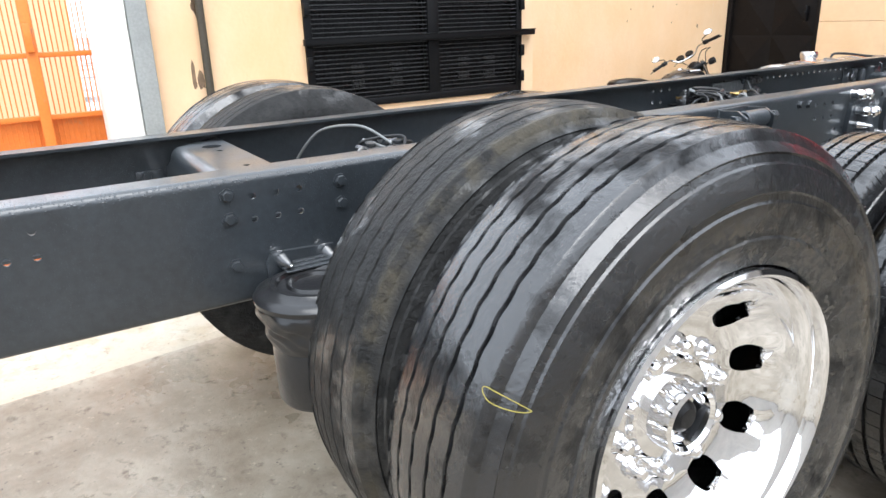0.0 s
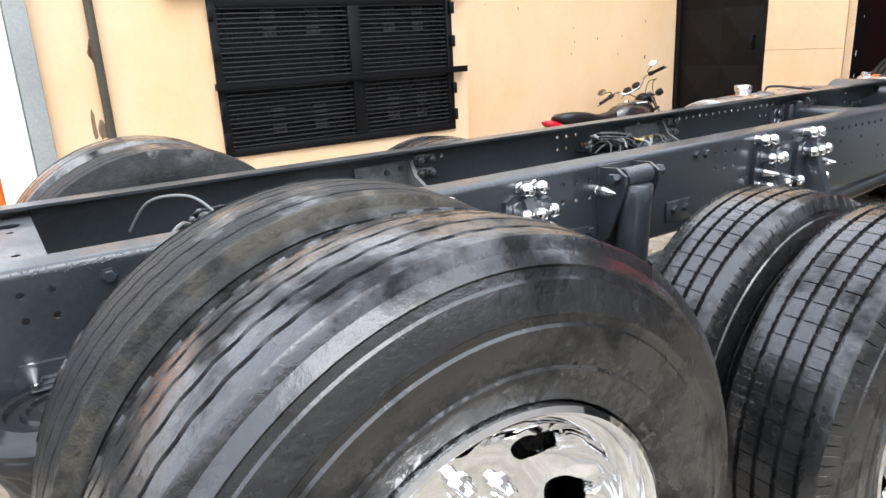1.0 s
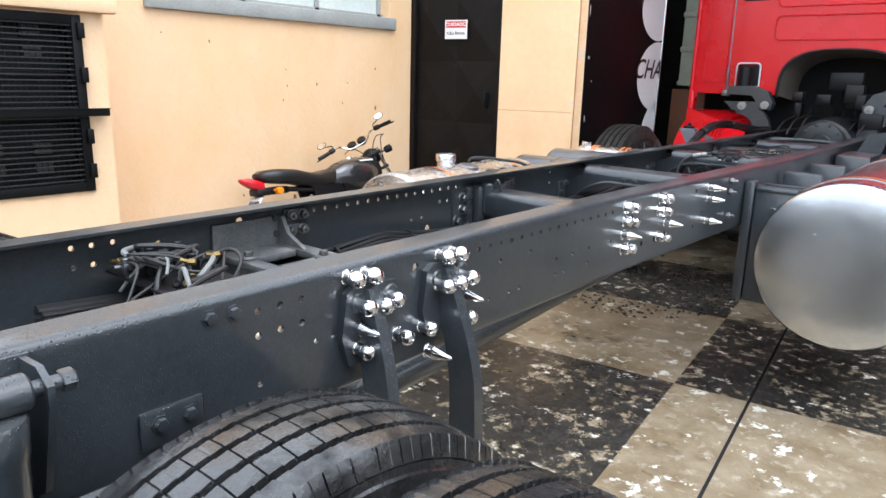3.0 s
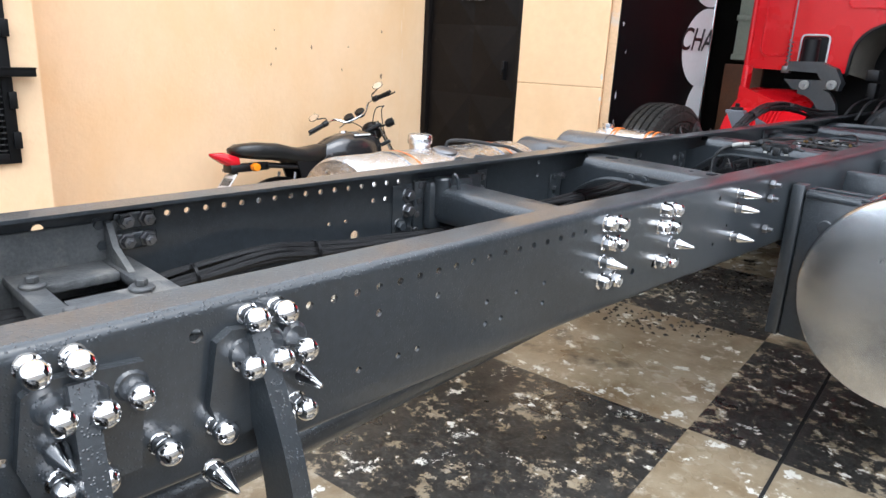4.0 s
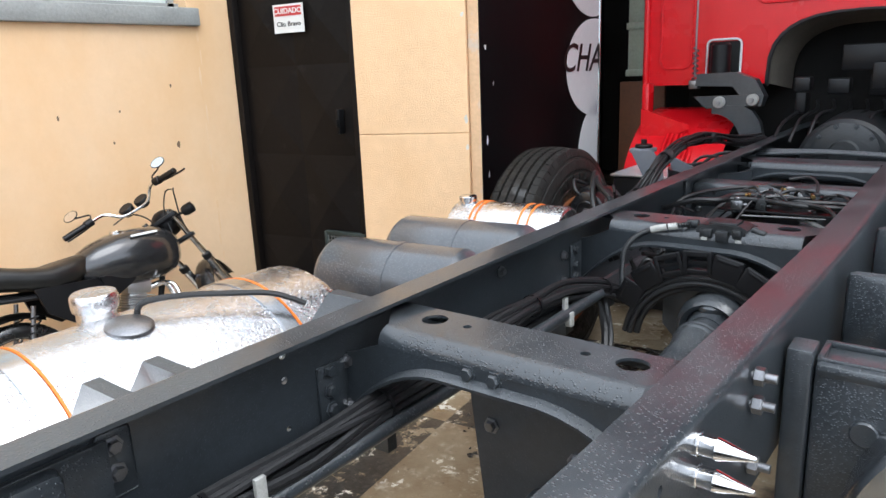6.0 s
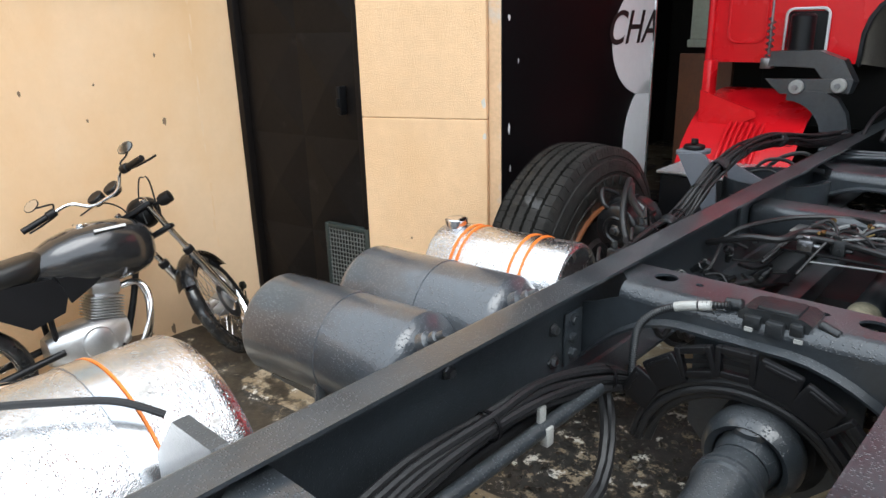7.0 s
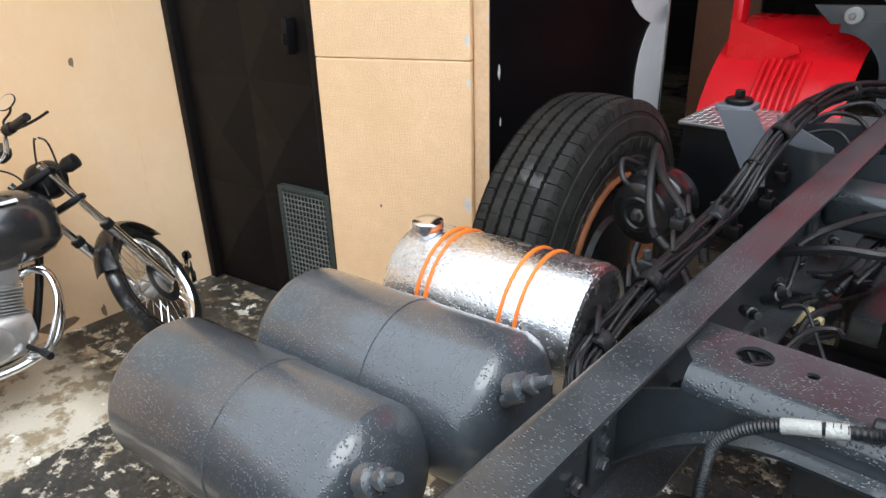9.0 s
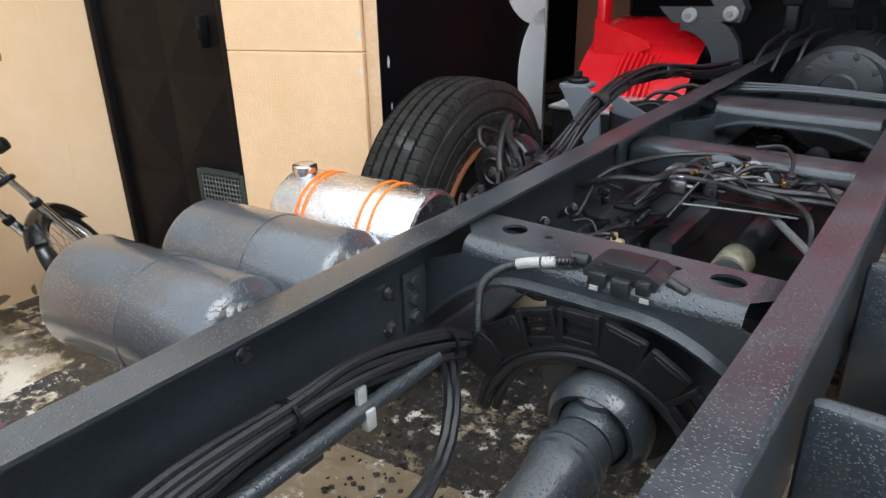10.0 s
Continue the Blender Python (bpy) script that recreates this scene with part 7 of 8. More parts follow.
for xs in (-0.745, 0.60):
    mt = new("cab_mount")
    mt.parent = truck
    s = 1 if xs < 0 else -1
    b = B()
    rod(b, (xs, 9.66, 1.50), (xs, 9.66, 1.70), 0.062, 24, 0.012)
    rod(b, (xs, 9.66, 1.44), (xs, 9.66, 1.50), 0.05, 24, 0.006)
    part("air_spring", b, BLACK, mt)
    b = B()
    extrude_outline(b, [(xs - s * 0.10, 1.44), (xs - s * 0.09, 1.515), (xs + s * 0.14, 1.52), (xs + s * 0.26, 1.475), (xs + s * 0.32, 1.37), (xs + s * 0.30, 1.31), (xs + s * 0.22, 1.32), (xs + s * 0.13, 1.435)], Matrix.Translation((0, 9.49, 0)) @ XZ, 0.10)
    part("upper_arm", b, PAINT, mt, smooth=25)
    b = B()
    extrude_outline(b, [(xs - s * 0.10, 1.375), (xs + s * 0.32, 1.385), (xs + s * 0.31, 1.32), (xs - s * 0.02, 1.30)], Matrix.Translation((0, 9.47, 0)) @ XZ, 0.03)
    part("link", b, PAINT, mt)
    b = B()
    pts = [(xs + s * 0.02, 1.32)]
    for k in range(9):
        t = k / 8
        pts.append((xs + s * (0.02 + 0.185 * math.sin(t * math.pi / 2)), 1.27 - 0.19 * (1 - math.cos(t * math.pi / 2))))
    pts += [(xs + s * 0.215, 0.97), (xs + s * 0.325, 0.97), (xs + s * 0.335, 1.12), (xs + s * 0.31, 1.22), (xs + s * 0.26, 1.29), (xs + s * 0.20, 1.32)]
    extrude_outline(b, pts, Matrix.Translation((0, 9.46, 0)) @ XZ, 0.06)
    part("leg", b, PAINT, mt, smooth=25)
    for dx, dz in ((0.065, 1.34), (0.262, 1.354)):
        b = B()
        rod(b, (xs + s * dx, 9.47, dz), (xs + s * dx, 9.435, dz), 0.036, 24, 0.006)
        part("bush", b, BUSH, mt, "pale grey rubber bush")
        b = B()
        rod(b, (xs + s * dx, 9.436, dz), (xs + s * dx, 9.42, dz), 0.014, 6, 0.002)
        part("bush_bolt", b, STEEL, mt)
    b = B()
    rod(b, (xs - s * 0.14, 9.60, 1.50), (xs - s * 0.145, 9.60, 3.2), 0.007, 8)
    part("rod_aerial", b, STEEL, mt)
    b = B()
    pts = [(xs - s * 0.14 + 0.017 * math.cos(k * 0.9), 9.60 + 0.017 * math.sin(k * 0.9), 1.47 + 0.0045 * k) for k in range(48)]
    tube(b, pts, 0.0045, 6, 1)
    box(b, xs - s * 0.14 - 0.03, xs - s * 0.14 + 0.03, 9.57, 9.63, 1.42, 1.475, 0.004)
    part("spring_base", b, STEEL, mt)
# wheel arch panel under the cab
fender = new("wheel_arch")
fender.parent = truck
b = B()
prof = []
for k in range(13):
    a = radians(8 + 82 * k / 12)
    prof.append((9.95 - 0.72 * math.cos(a), 0.66 + 0.62 * math.sin(a)))
for (y0, z0), (y1, z1) in zip(prof, prof[1:]):
    b.faces.new([b.verts.new(p) for p in ((-1.23, y0, z0), (-0.62, y0, z0), (-0.62, y1, z1), (-1.23, y1, z1))])
    b.faces.new([b.verts.new(p) for p in ((-1.23, y0, z0), (-1.23, y1, z1), (-1.21, y1 + 0.08, z1 - 0.08), (-1.21, y0 + 0.08, z0 - 0.06))])
bmesh.ops.remove_doubles(b, verts=b.verts, dist=1e-4)
bmesh.ops.solidify(b, geom=b.faces[:], thickness=0.008)
part("panel", b, RED, fender, "red wheel arch panel", smooth=50)
for k in range(7):
    b = B()
    x = -1.00 + 0.030 * k
    tube(b, [(x, y - 0.012, z + 0.008) for y, z in prof[2:7]], 0.010, 8, 3)
    part("rib", b, RED, fender)
b = B()
box(b, -1.225, -1.175, 9.56, 9.66, 1.02, 1.46, 0.01)
extrude_outline(b, [(-1.19, 1.02), (-0.87, 1.17), (-0.88, 1.20), (-1.19, 1.30)], Matrix.Translation((0, 9.47, 0)) @ XZ, 0.02)
part("stay", b, RED, fender)
# battery box with a diamond plate lid
bbox = new("battery_box")
bbox.parent = truck
b = B()
box(b, -1.14, -0.50, 8.92, 9.40, 0.45, 0.925, 0.015)
part("case", b, BLACK, bbox)
b = B()
box(b, -1.15, -0.49, 8.90, 9.41, 0.927, 0.945, 0.004)
lid = part("lid", b, DIAMOND, bbox, "bright diamond plate lid")
b = B()
for i in range(21):
    for j in range(15):
        a = radians(45 if (i + j) % 2 else -45)
        box(b, -0.011, 0.011, -0.0032, 0.0032, 0, 0.002, m=Matrix.Translation((-1.13 + 0.031 * i, 8.92 + 0.033 * j, 0.945)) @ Matrix.Rotation(a, 4, "Z"))
tagged(part("studs", b, DIAMOND, lid, smooth=0), kind="stuff")
# grey spring tower with its cap
tower = new("damper_tower")
tower.parent = truck
b = B()
extrude_outline(b, [(-0.765, 1.165), (-0.655, 1.175), (-0.60, 1.10), (-0.585, 0.94), (-0.635, 0.93)], Matrix.Translation((0, 8.28, 0)) @ XZ, 0.012)
box(b, -0.78, -0.67, 8.293, 8.40, 1.155, 1.178, 0.006)
extrude_outline(b, [(-0.62, 1.14), (-0.44, 1.06), (-0.40, 0.92), (-0.55, 0.92)], Matrix.Translation((0, 8.41, 0)) @ XZ, 0.012)
part("plate", b, TOWERGREY, tower, "pale grey painted bracket plate")
b = B()
rod(b, (-0.72, 8.34, 1.179), (-0.72, 8.34, 1.197), 0.043, 24, 0.005)
rod(b, (-0.72, 8.34, 1.20), (-0.72, 8.34, 1.222), 0.016, 6, 0.002)
part("cap", b, BLACK, tower)
b = B()
lathe(b, [(0.20, 0.0), (0.205, 0.02), (0.205, 0.2), (0.19, 0.2), (0.19, 0.0)], Matrix.Translation((-0.45, 8.55, 0.86)), 40, True)
part("ring", b, PAINT, tower)
for k in range(3):
    b = B()
    y = 8.45 + 0.23 * k
    tube(b, [(-0.62, y, 1.0), (-0.55, y + 0.03, 1.07 + 0.02 * (k % 2)), (-0.46, y + 0.06, 1.09), (-0.40, y + 0.05, 1.04)], 0.006 + 0.002 * (k % 3), 8, 5)
    part("hose", b, CABLE, truck)
# gearbox and engine parts under the tunnel
gear = new("gearbox")
gear.parent = truck
b = B()
rod(b, (0.06, 9.25, 1.02), (0.06, 9.75, 1.04), 0.24, 40, 0.02)
part("housing", b, TRAY, gear)
b = B()
lathe(b, [(0, 0.03), (0.07, 0.028), (0.08, 0.018), (0.15, 0.014), (0.17, 0.004), (0.17, -0.02), (0, -0.02)], Matrix.Translation((0.06, 9.24, 1.07)) @ Matrix.Rotation(radians(90), 4, "X"), 40)
part("end_cover", b, TRAY, gear)
for k in range(10):
    a = 2 * math.pi * k / 10
    stamp("bolt", BOLT, gear, Matrix.Translation((0.06 + 0.155 * math.cos(a), 9.232, 1.07 + 0.155 * math.sin(a))) @ Matrix.Rotation(radians(90), 4, "X"))
rng = random.Random(5)
for k in range(12):
    b = B()
    x, y, z = rng.uniform(-0.3, 0.42), rng.uniform(9.4, 10.2), rng.uniform(1.05, 1.5)
    sx, sz = rng.uniform(0.03, 0.09), rng.uniform(0.03, 0.08)
    box(b, x - sx, x + sx, y, y + 0.12, z - sz, z + sz, 0.012)
    part("casting", b, BLACK, gear)
for k in range(8):
    b = B()
    x = -0.32 + 0.09 * k
    tube(b, [(x, 9.3, 1.12), (x + 0.02, 9.45, 1.22 + 0.02 * (k % 3)), (x + 0.06, 9.7, 1.28), (x + 0.02, 9.95, 1.32)], 0.010, 7, 5)
    part("hose", b, CABLE, gear)
b = B()
box(b, -0.10, 0.17, 9.98, 10.05, 1.50, 1.66, 0.01)
part("cooler_plate", b, BLACK, gear)
for k in range(3):
    b = B()
    tube(b, [(-0.33, 8.98 + 0.05 * k, 1.085 + 0.006 * k), (0.0, 9.0 + 0.05 * k, 1.10), (0.34, 8.99 + 0.05 * k, 1.09)], 0.010, 8, 4)
    part("pipe", b, PAINT, gear)
# black box added to stand in for the shade under the gearbox
b = B()
box(b, -0.28, 0.34, 8.15, 9.3, 0.34, 0.74, 0.06)
part("sump", b, BLACK, gear)
# right-hand stack beside the rail ahead of the tank
b = B()
box(b, 0.43, 0.64, 7.95, 8.3, 0.72, 1.10, 0.02)
box(b, 0.44, 0.95, 8.4, 8.9, 0.60, 1.05, 0.03)
part("side_box", b, PAINT, truck)
wheel(1.06, 8.12, 0.52, 1, "steer", True, RIM_STEEL, 5)
extra = B()
extrude_outline(extra, [(0.45, 1.02), (0.54, 1.22), (0.66, 1.24), (0.62, 1.02)], Matrix.Translation((0, 8.36, 0)) @ XZ, 0.02)
part("bracket_plate", extra, PAINT, truck)


# ---- motorcycle ----
BK = Matrix.Translation((-2.785, 6.054, 0)) @ Matrix.Rotation(radians(-0.6), 4, "Z") @ Matrix.Rotation(radians(-8.1), 4, "Y") @ Matrix.Scale(0.90, 4)
bike = new("motorcycle")
bike.matrix_basis = BK
tagged(bike, "dark grey motorcycle leaning on its stand by the wall", "motorcycle")


def bp(name, b, mat, parent=None, label="", m=None, smooth=40):
    b.transform(BK @ m if m is not None else BK)
    return part(name, b, mat, parent or bike, label, smooth)


HEADP = Vector((0, 0.98, 0.86))
AX = Vector((0, -0.44, 0.90)).normalized()
STEER = Matrix.Translation((0, 0.945, 0.936)) @ Matrix.Rotation(radians(4.8), 4, "X") @ Matrix.Rotation(radians(50), 4, AX) @ Matrix.Translation(-HEADP)
STEER_BAR = Matrix.Translation((0, -0.075, -0.01)) @ STEER @ Matrix.Translation(AX * 0.045)
STEER_WHEEL = STEER @ Matrix.Translation(AX * -0.096)
FAX = (0, 1.30, 0.295)


def bike_wheel(c, front, m):
    w = new("wheel")
    w.parent = bike
    M = Matrix.Translation(c) @ Matrix.Rotation(radians(90), 4, "Y") @ Matrix.Scale(1.14 if front else 1.0, 4)
    b = B()
    R, t = 0.262, 0.036 if front else 0.045
    n, k = 64, 12
    rings = []
    for i in range(n):
        a = 2 * math.pi * i / n
        rings.append([b.verts.new(M @ Vector(((R + t * math.cos(2 * math.pi * j / k)) * math.cos(a), (R + t * math.cos(2 * math.pi * j / k)) * math.sin(a), 0.9 * t * math.sin(2 * math.pi * j / k)))) for j in range(k)])
    for i in range(n):
        for j in range(k):
            b.faces.new((rings[i][j], rings[(i + 1) % n][j], rings[(i + 1) % n][(j + 1) % k], rings[i][(j + 1) % k]))
    bp("tyre", b, RUBBER, w, m=m)
    b = B()
    lathe(b, [(0.242, -0.027), (0.230, -0.027), (0.219, -0.010), (0.219, 0.010), (0.230, 0.027), (0.242, 0.027)], M, 56, True)
    bp("rim", b, CHROME, w, m=m)
    b = B()
    lathe(b, [(0, -0.05), (0.03, -0.05), (0.055, -0.035), (0.065, 0.0), (0.065, 0.03), (0.04, 0.05), (0, 0.05)], M, 28)
    bp("hub", b, ENGINE, w, m=m)
    b = B()
    for i in range(32):
        a = 2 * math.pi * i / 32
        a2 = a + (0.35 if i % 2 else -0.35)
        s = 0.03 if i % 4 < 2 else -0.03
        rod(b, M @ Vector((0.055 * math.cos(a2), 0.055 * math.sin(a2), s)), M @ Vector((0.222 * math.cos(a), 0.222 * math.sin(a), 0)), 0.0018, 5)
    tagged(bp("spokes", b, CHROME, w, m=m), kind="stuff")
    return w


bike_wheel((0, 0, 0.295), False, None)
fw = bike_wheel(FAX, True, STEER_WHEEL)
b = B()
lathe(b, [(0.075, -0.004), (0.12, -0.004), (0.12, 0.0), (0.075, 0.0)], Matrix.Translation((0.055, 1.30, 0.295)) @ Matrix.Rotation(radians(90), 4, "Y"), 36, True)
bp("brake_disc", b, STEEL, fw, m=STEER_WHEEL)


def arc_fender(c, r, a0, a1, w, mat, m, name):
    b = B()
    prev = None
    for i in range(15):
        a = radians(a0 + (a1 - a0) * i / 14)
        ring = []
        for j in range(7):
            u = -1 + j / 3
            rr = r - 0.03 * u * u
            ring.append(b.verts.new((c[0] + w * u, c[1] + rr * math.cos(a), c[2] + rr * math.sin(a))))
        if prev:
            for j in range(6):
                b.faces.new((prev[j], prev[j + 1], ring[j + 1], ring[j]))
        prev = ring
    bmesh.ops.solidify(b, geom=b.faces[:], thickness=0.004)
    bp(name, b, mat, m=m)


arc_fender(FAX, 0.372, 35, 150, 0.058, BIKEGREY, STEER_WHEEL, "front_fender")
arc_fender((0, 0, 0.295), 0.36, 60, 200, 0.06, BLACK, None, "rear_fender")
for s in (-1, 1):
    b = B()
    p0, p1 = Vector((s * 0.085, 1.30, 0.295)), Vector((s * 0.085, 1.30, 0.295)) + AX * 0.40
    rod(b, p0 - AX * 0.03, p1, 0.026, 18, 0.004)
    bp("fork_slider", b, ALU, m=STEER_WHEEL)
    b = B()
    rod(b, p1, p1 + AX * 0.40, 0.0175, 16)
    bp("fork_tube", b, CHROME, m=STEER_WHEEL)
    b = B()
    rod(b, p1 - AX * 0.01, p1 + AX * 0.03, 0.03, 16, 0.005)
    bp("fork_seal", b, BLACK, m=STEER_WHEEL)
b = B()
top = Vector((0, 1.30, 0.295)) + AX * 0.66
for d in (0.0, -0.17):
    c = top + AX * d
    box(b, -0.115, 0.115, c.y - 0.03, c.y + 0.03, c.z - 0.015, c.z + 0.015, 0.01)
bp("yoke", b, BLACK, m=STEER)
b = B()
tube(b, [(-0.35, 0.80, 1.005), (-0.24, 0.87, 1.02), (-0.16, 0.95, 1.03), (-0.09, 0.985, 0.975), (0, 0.99, 0.965), (0.09, 0.985, 0.975), (0.16, 0.95, 1.03), (0.24, 0.87, 1.02), (0.35, 0.80, 1.005)], 0.011, 10, 6)
bp("handlebar", b, CHROME, m=STEER_BAR)
for s in (-1, 1):
    b = B()
    rod(b, (s * 0.25, 0.865, 1.019), (s * 0.37, 0.787, 1.003), 0.017, 14, 0.003)
    bp("grip", b, BLACK, m=STEER_BAR)
    b = B()
    rod(b, (s * 0.21, 0.885, 1.025), (s * 0.255, 0.86, 1.018), 0.024, 12, 0.005)
    bp("switch_gear", b, BLACK, m=STEER_BAR)
    b = B()
    tube(b, [(s * 0.22, 0.90, 1.02), (s * 0.26, 0.935, 1.015), (s * 0.34, 0.915, 1.005), (s * 0.40, 0.89, 1.0)], 0.006, 7, 4)
    bp("lever", b, BLACK, m=STEER_BAR)
    b = B()
    tube(b, [(s * 0.215, 0.885, 1.04), (s * 0.215, 0.905, 1.065), (s * 0.25, 0.915, 1.08), (s * 0.285, 0.885, 1.088), (s * 0.29, 0.875, 1.095)], 0.005, 7, 4)
    bp("mirror_stem", b, BLACK, m=STEER_BAR)
    mm = Matrix.Translation((s * 0.295, 0.865, 1.106)) @ Matrix.Rotation(radians(62), 4, "X") @ Matrix.Diagonal((0.86, 0.62, 0.7, 1))
    b = B()
    lathe(b, [(0, -0.018), (0.03, -0.016), (0.05, -0.004), (0.052, 0.004), (0.048, 0.006)], mm, 24)
    mi = bp("mirror_shell", b, BLACK, m=STEER_BAR)
    b = B()
    lathe(b, [(0, 0.0065), (0.047, 0.0065)], mm, 24)
    bp("mirror_glass", b, MIRROR, mi, m=STEER_BAR)
    b = B()
    rod(b, (s * 0.09, 1.03, 0.875), (s * 0.14, 1.03, 0.87), 0.008, 8)
    lathe(b, [(0, 0), (0.026, 0.004), (0.036, 0.03), (0.034, 0.075), (0, 0.085)], Matrix.Translation((s * 0.14, 1.03, 0.87)) @ Matrix.Rotation(radians(90 * s), 4, "Y"), 16)
    bp("front_indicator", b, BLACK, m=STEER)
    b = B()
    lathe(b, [(0, 0.0), (0.03, 0.004), (0.043, 0.02), (0.045, 0.055), (0.04, 0.06), (0, 0.058)], Matrix.Translation((s * 0.052, 1.04, 0.965)) @ Matrix.Rotation(radians(35), 4, "X"), 24)
    g = bp("gauge", b, BLACK, m=STEER_BAR)
b = B()
lathe(b, [(0, -0.06), (0.05, -0.05), (0.08, -0.02), (0.088, 0.02), (0.09, 0.05), (0.084, 0.056)], Matrix.Translation((0, 1.09, 0.88)) @ Matrix.Rotation(radians(-95), 4, "X"), 32)
hl = bp("headlight", b, BLACK, m=STEER)
b = B()
lathe(b, [(0.084, 0.055), (0.05, 0.068), (0, 0.072)], Matrix.Translation((0, 1.09, 0.88)) @ Matrix.Rotation(radians(-95), 4, "X"), 32)
bp("headlight_lens", b, PANE, hl, m=STEER)


def loft(secs, nseg=20, power=2.4):
    """Skin over rounded sections (y, centre z, half width, half height)."""
    b = B()
    rings = []
    for y, zc, hw, hh in secs:
        ring = []
        for i in range(nseg):
            a = 2 * math.pi * i / nseg
            c, s = math.cos(a), math.sin(a)
            ring.append(b.verts.new((hw * math.copysign(abs(c) ** (2 / power), c), y, zc + hh * math.copysign(abs(s) ** (2 / power), s))))
        rings.append(ring)
    for p, q in zip(rings, rings[1:]):
        for i in range(nseg):
            b.faces.new((p[i], p[(i + 1) % nseg], q[(i + 1) % nseg], q[i]))
    b.faces.new(rings[0])
    b.faces.new(rings[-1][::-1])
    return b


b = loft([(0.36, 0.775, 0.06, 0.05), (0.41, 0.785, 0.10, 0.09), (0.50, 0.79, 0.135, 0.13), (0.61, 0.795, 0.155, 0.155), (0.74, 0.795, 0.163, 0.165), (0.86, 0.795, 0.158, 0.158), (0.94, 0.795, 0.13, 0.135), (0.985, 0.795, 0.09, 0.10), (1.0, 0.795, 0.03, 0.04)], 32)
ftank = bp("fuel_tank", b, BIKEGREY, label="dark grey metallic fuel tank", smooth=60)
b = B()
rod(b, (0, 0.66, 0.94), (0, 0.662, 0.966), 0.038, 24, 0.006)
bp("tank_cap", b, CHROME, ftank)
for s in (-1, 1):
    b = B()
    box(b, s * 0.125, s * 0.1315, 0.68, 0.84, 0.918, 0.932, m=Matrix.Translation((s * 0.128, 0, 0.925)) @ Matrix.Rotation(radians(-s * 38), 4, "Y") @ Matrix.Translation((-s * 0.128, 0, -0.925)))
    bp("tank_badge", b, PLATE, ftank)
b = loft([(-0.36, 0.875, 0.05, 0.02), (-0.30, 0.868, 0.10, 0.05), (-0.16, 0.86, 0.118, 0.064), (0.0, 0.842, 0.125, 0.066), (0.12, 0.81, 0.132, 0.064), (0.22, 0.79, 0.135, 0.066), (0.34, 0.795, 0.122, 0.074), (0.43, 0.82, 0.09, 0.058), (0.47, 0.835, 0.05, 0.03)], 24, 3)
bp("seat", b, SEAT, label="black vinyl dual seat", smooth=60)
for s in (-1, 1):
    b = B()
    extrude_outline(b, [(0.12, 0.76), (0.44, 0.74), (0.50, 0.66), (0.46, 0.56), (0.30, 0.52), (0.16, 0.62)], Matrix(((0, 0, s, s * 0.105), (1, 0, 0, 0), (0, 1, 0, 0), (0, 0, 0, 1))), 0.02)
    bp("side_panel", b, BLACK)
    b = B()
    extrude_outline(b, [(0.46, 0.74), (0.70, 0.72), (0.62, 0.66), (0.50, 0.60)], Matrix(((0, 0, s, s * 0.11), (1, 0, 0, 0), (0, 1, 0, 0), (0, 0, 0, 1))), 0.02)
    bp("tank_shroud", b, BLACK)
    b = B()
    rod(b, (s * 0.115, 0.02, 0.33), (s * 0.115, 0.10, 0.68), 0.012, 10)
    bp("shock", b, STEEL)
    b = B()
    pts = [(s * 0.115 + 0.026 * math.cos(k * 0.7), 0.035 + 0.0012 * k, 0.40 + 0.0042 * k + 0.026 * 0) for k in range(55)]
    pts = [(p[0], p[1] + 0.026 * math.sin(i * 0.7), p[2]) for i, p in enumerate(pts)]
    tube(b, pts, 0.005, 6, 1)
    bp("shock_spring", b, BLACK)
    b = B()
    rod(b, (s * 0.10, 0.0, 0.295), (s * 0.10, 0.42, 0.36), 0.018, 10)
    bp("swing_arm", b, BLACK)
    b = B()
    rod(b, (s * 0.06, -0.24, 0.755), (s * 0.13, -0.26, 0.75), 0.008, 8)
    lathe(b, [(0, 0), (0.024, 0.004), (0.032, 0.03), (0.028, 0.06), (0, 0.066)], Matrix.Translation((s * 0.13, -0.26, 0.75)) @ Matrix.Rotation(radians(90 * s), 4, "Y"), 16)
    bp("rear_indicator", b, LENSAMBER, label="amber indicator lens")
b = loft([(-0.52, 0.855, 0.012, 0.008), (-0.49, 0.845, 0.04, 0.022), (-0.43, 0.825, 0.06, 0.042), (-0.37, 0.80, 0.068, 0.048), (-0.32, 0.79, 0.06, 0.04)], 20, 3)
bp("tail_lamp", b, LENSRED, label="red tail lamp", smooth=60)
b = B()
box(b, -0.065, 0.065, -0.40, -0.08, 0.715, 0.775, 0.015)
bp("tail_fairing", b, BLACK)
b = B()
box(b, -0.06, 0.06, -0.012, 0.0, -0.24, 0.0, 0.004, m=Matrix.Translation((0, -0.34, 0.71)) @ Matrix.Rotation(radians(-40), 4, "X"))
bp("mud_flap", b, BLACK)
b = B()
box(b, -0.085, 0.085, -0.018, -0.013, -0.16, -0.02, 0.002, m=Matrix.Translation((0, -0.34, 0.71)) @ Matrix.Rotation(radians(-40), 4, "X"))
plate = bp("number_plate", b, PLATE)
b = B()
for k in range(5):
    box(b, -0.065 + 0.028 * k, -0.045 + 0.028 * k, -0.0195, -0.0182, -0.125, -0.06, m=Matrix.Translation((0, -0.34, 0.71)) @ Matrix.Rotation(radians(-40), 4, "X"))
bp("plate_bars", b, BLACK, plate, smooth=0)
# frame, engine and exhaust
b = B()
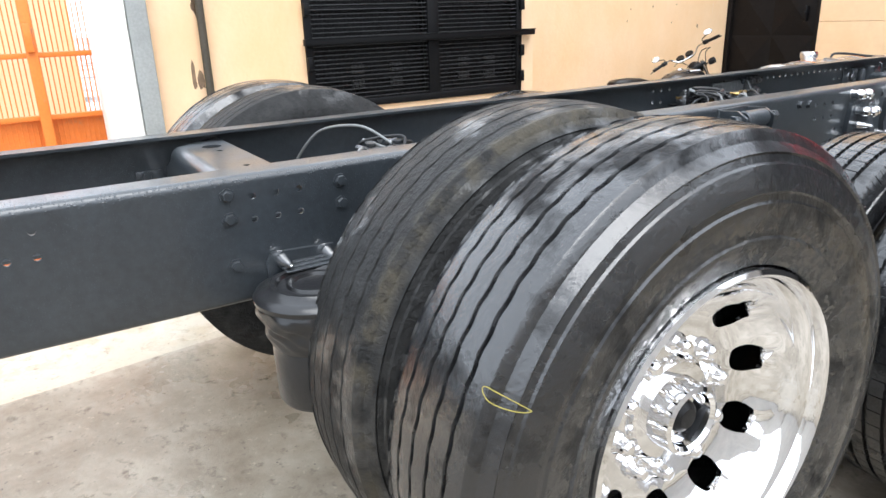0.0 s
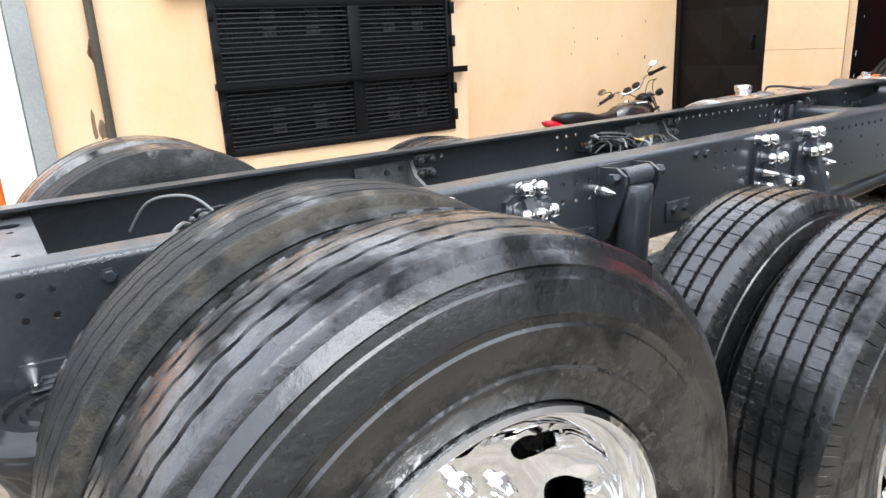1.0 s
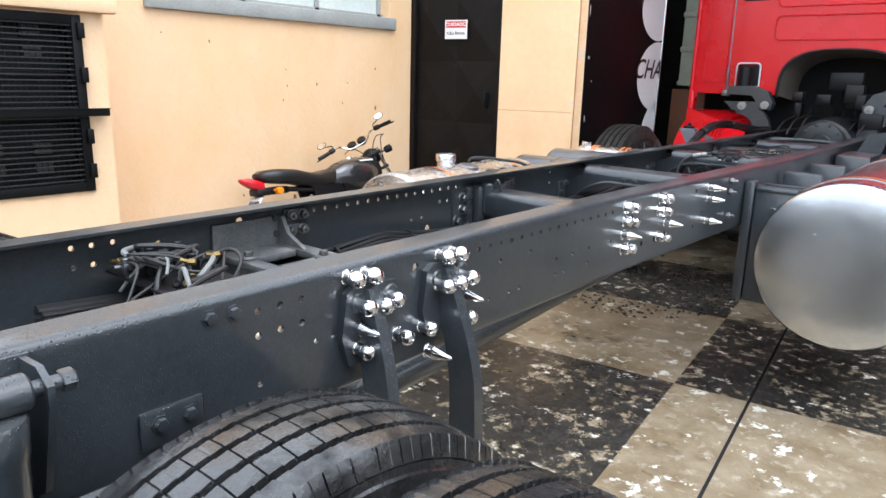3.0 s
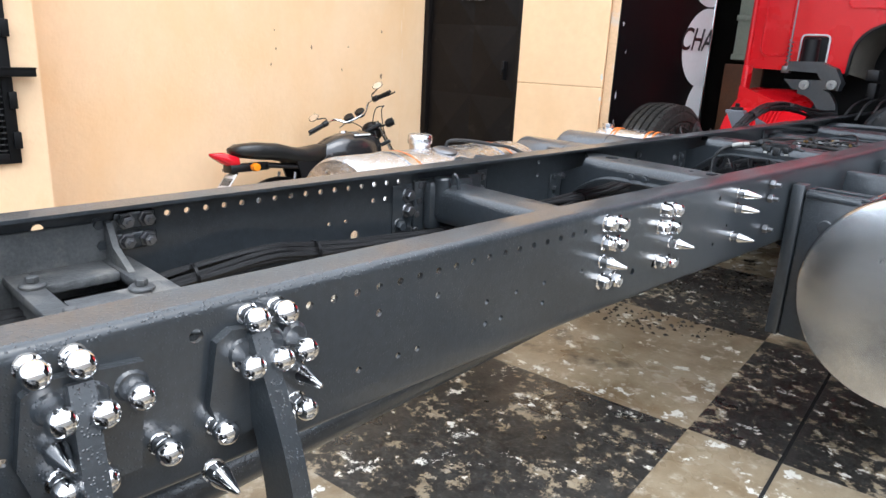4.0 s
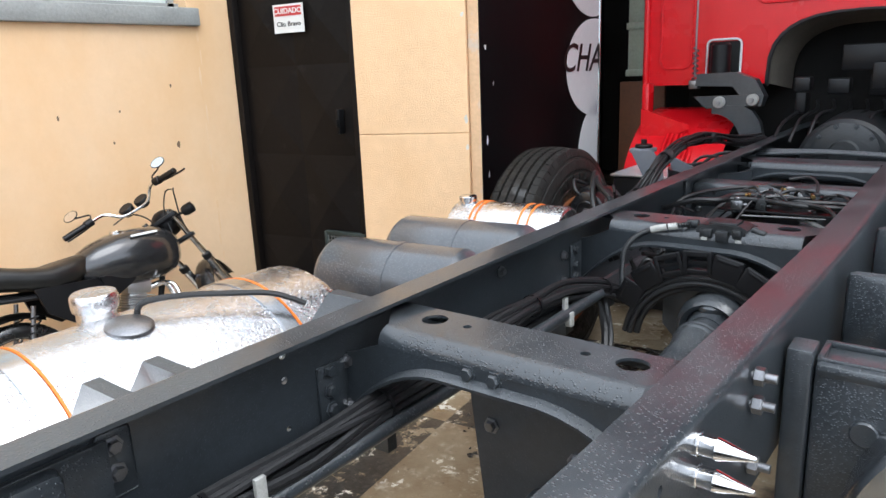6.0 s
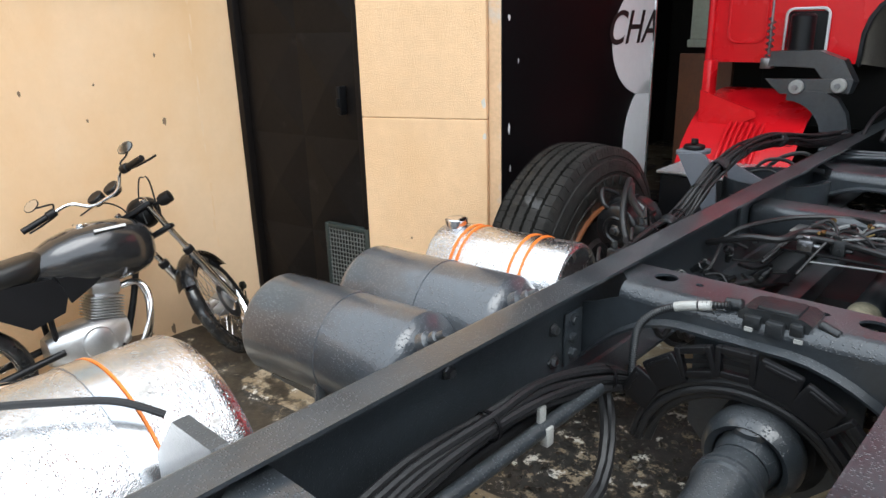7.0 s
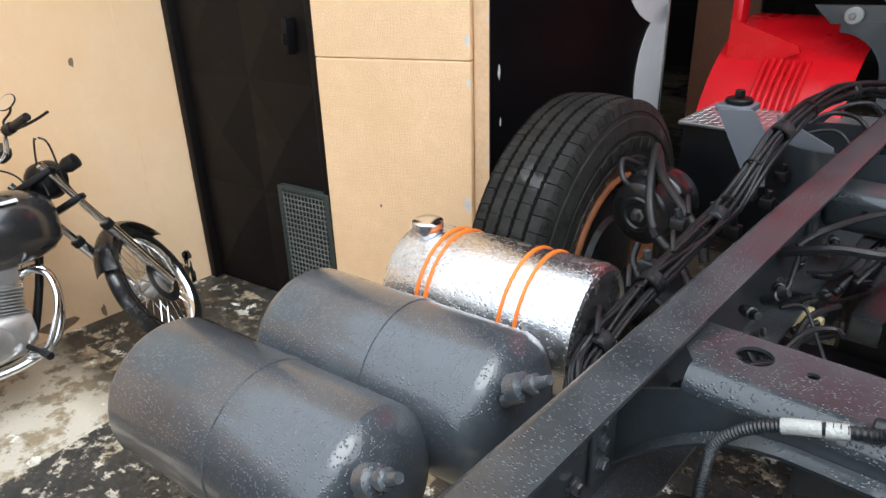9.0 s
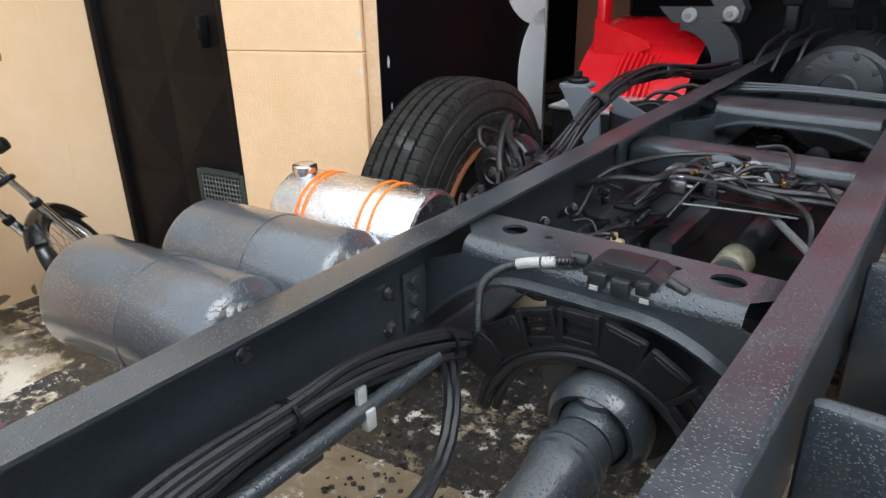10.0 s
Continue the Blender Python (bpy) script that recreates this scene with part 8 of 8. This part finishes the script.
tube(b, [(0, 0.97, 0.90), (0, 0.90, 0.70), (0, 0.82, 0.45), (0, 0.70, 0.25), (0, 0.40, 0.25)], 0.018, 10, 4)
tube(b, [(0, 0.96, 0.86), (0, 0.70, 0.74), (0, 0.40, 0.70), (0, 0.0, 0.74), (0, -0.16, 0.76)], 0.02, 10, 4)
for s in (-1, 1):
    tube(b, [(s * 0.09, 0.40, 0.70), (s * 0.10, 0.10, 0.72), (s * 0.09, -0.12, 0.75)], 0.014, 8, 4)
    tube(b, [(s * 0.06, 0.42, 0.70), (s * 0.07, 0.40, 0.50), (s * 0.07, 0.42, 0.28)], 0.015, 8, 4)
bp("frame", b, BLACK)
eng = new("engine")
eng.parent = bike
b = loft([(0.36, 0.36, 0.07, 0.07), (0.42, 0.36, 0.11, 0.10), (0.56, 0.36, 0.125, 0.115), (0.68, 0.36, 0.12, 0.11), (0.76, 0.37, 0.08, 0.08)], 24, 3)
bp("crankcase", b, ENGINE, eng)
for s in (-1, 1):
    b = B()
    lathe(b, [(0, 0.03), (0.06, 0.028), (0.078, 0.018), (0.082, 0)], Matrix.Translation((s * 0.12, 0.58, 0.36)) @ Matrix.Rotation(radians(90 * s), 4, "Y"), 32)
    bp("side_cover", b, ENGINE, eng)
b = B()
tilt = Matrix.Translation((0, 0.66, 0.46)) @ Matrix.Rotation(radians(-12), 4, "X")
box(b, -0.055, 0.055, -0.055, 0.055, 0, 0.13, 0.01, m=tilt)
bp("cylinder", b, ENGINE, eng)
for k in range(8):
    b = B()
    box(b, -0.09, 0.09, -0.085, 0.085, 0.005 + 0.015 * k, 0.010 + 0.015 * k, 0.002, m=tilt)
    bp("fin", b, ENGINE, eng)
b = B()
box(b, -0.075, 0.075, -0.075, 0.075, 0.128, 0.205, 0.016, m=tilt)
bp("cylinder_head", b, ENGINE, eng)
b = B()
tube(b, [(0.03, 0.78, 0.60), (0.07, 0.86, 0.60), (0.10, 0.88, 0.48), (0.115, 0.82, 0.30), (0.12, 0.66, 0.235), (0.125, 0.40, 0.24), (0.13, 0.22, 0.26)], 0.019, 12, 6)
bp("exhaust_pipe", b, CHROME)
b = B()
rod(b, (0.135, 0.24, 0.26), (0.15, -0.30, 0.36), 0.042, 20, 0.012)
bp("silencer", b, CHROME)
b = B()
tube(b, [(0.09, 0.80, 0.62), (0.19, 0.84, 0.60), (0.24, 0.83, 0.48), (0.22, 0.74, 0.30), (0.12, 0.68, 0.27)], 0.013, 10, 6)
tube(b, [(-0.09, 0.80, 0.62), (-0.19, 0.84, 0.60), (-0.24, 0.83, 0.48), (-0.22, 0.74, 0.30), (-0.12, 0.68, 0.27)], 0.013, 10, 6)
bp("crash_bar", b, CHROME)
for s in (-1, 1):
    b = B()
    tube(b, [(s * 0.10, 0.70, 0.30), (s * 0.20, 0.72, 0.29), (s * 0.30, 0.72, 0.30)], 0.012, 8, 3)
    rod(b, (s * 0.22, 0.72, 0.295), (s * 0.32, 0.72, 0.30), 0.017, 10, 0.003)
    bp("foot_peg", b, BLACK)
b = B()
tube(b, [(-0.07, 0.48, 0.27), (-0.13, 0.52, 0.15), (-0.185, 0.54, 0.03)], 0.010, 8, 3)
bp("side_stand", b, BLACK)
for pts in (((0.20, 0.88, 1.00), (0.13, 0.99, 1.02), (0.05, 1.03, 0.93), (0.03, 1.0, 0.80)), ((0.21, 0.89, 1.0), (0.16, 1.02, 0.98), (0.10, 1.06, 0.80), (0.10, 1.16, 0.58), (0.09, 1.22, 0.45)), ((-0.20, 0.88, 1.0), (-0.12, 1.0, 1.02), (-0.05, 1.03, 0.93), (-0.03, 0.95, 0.8))):
    b = B()
    tube(b, pts, 0.0045, 6, 6)
    bp("control_cable", b, CABLE, m=STEER)
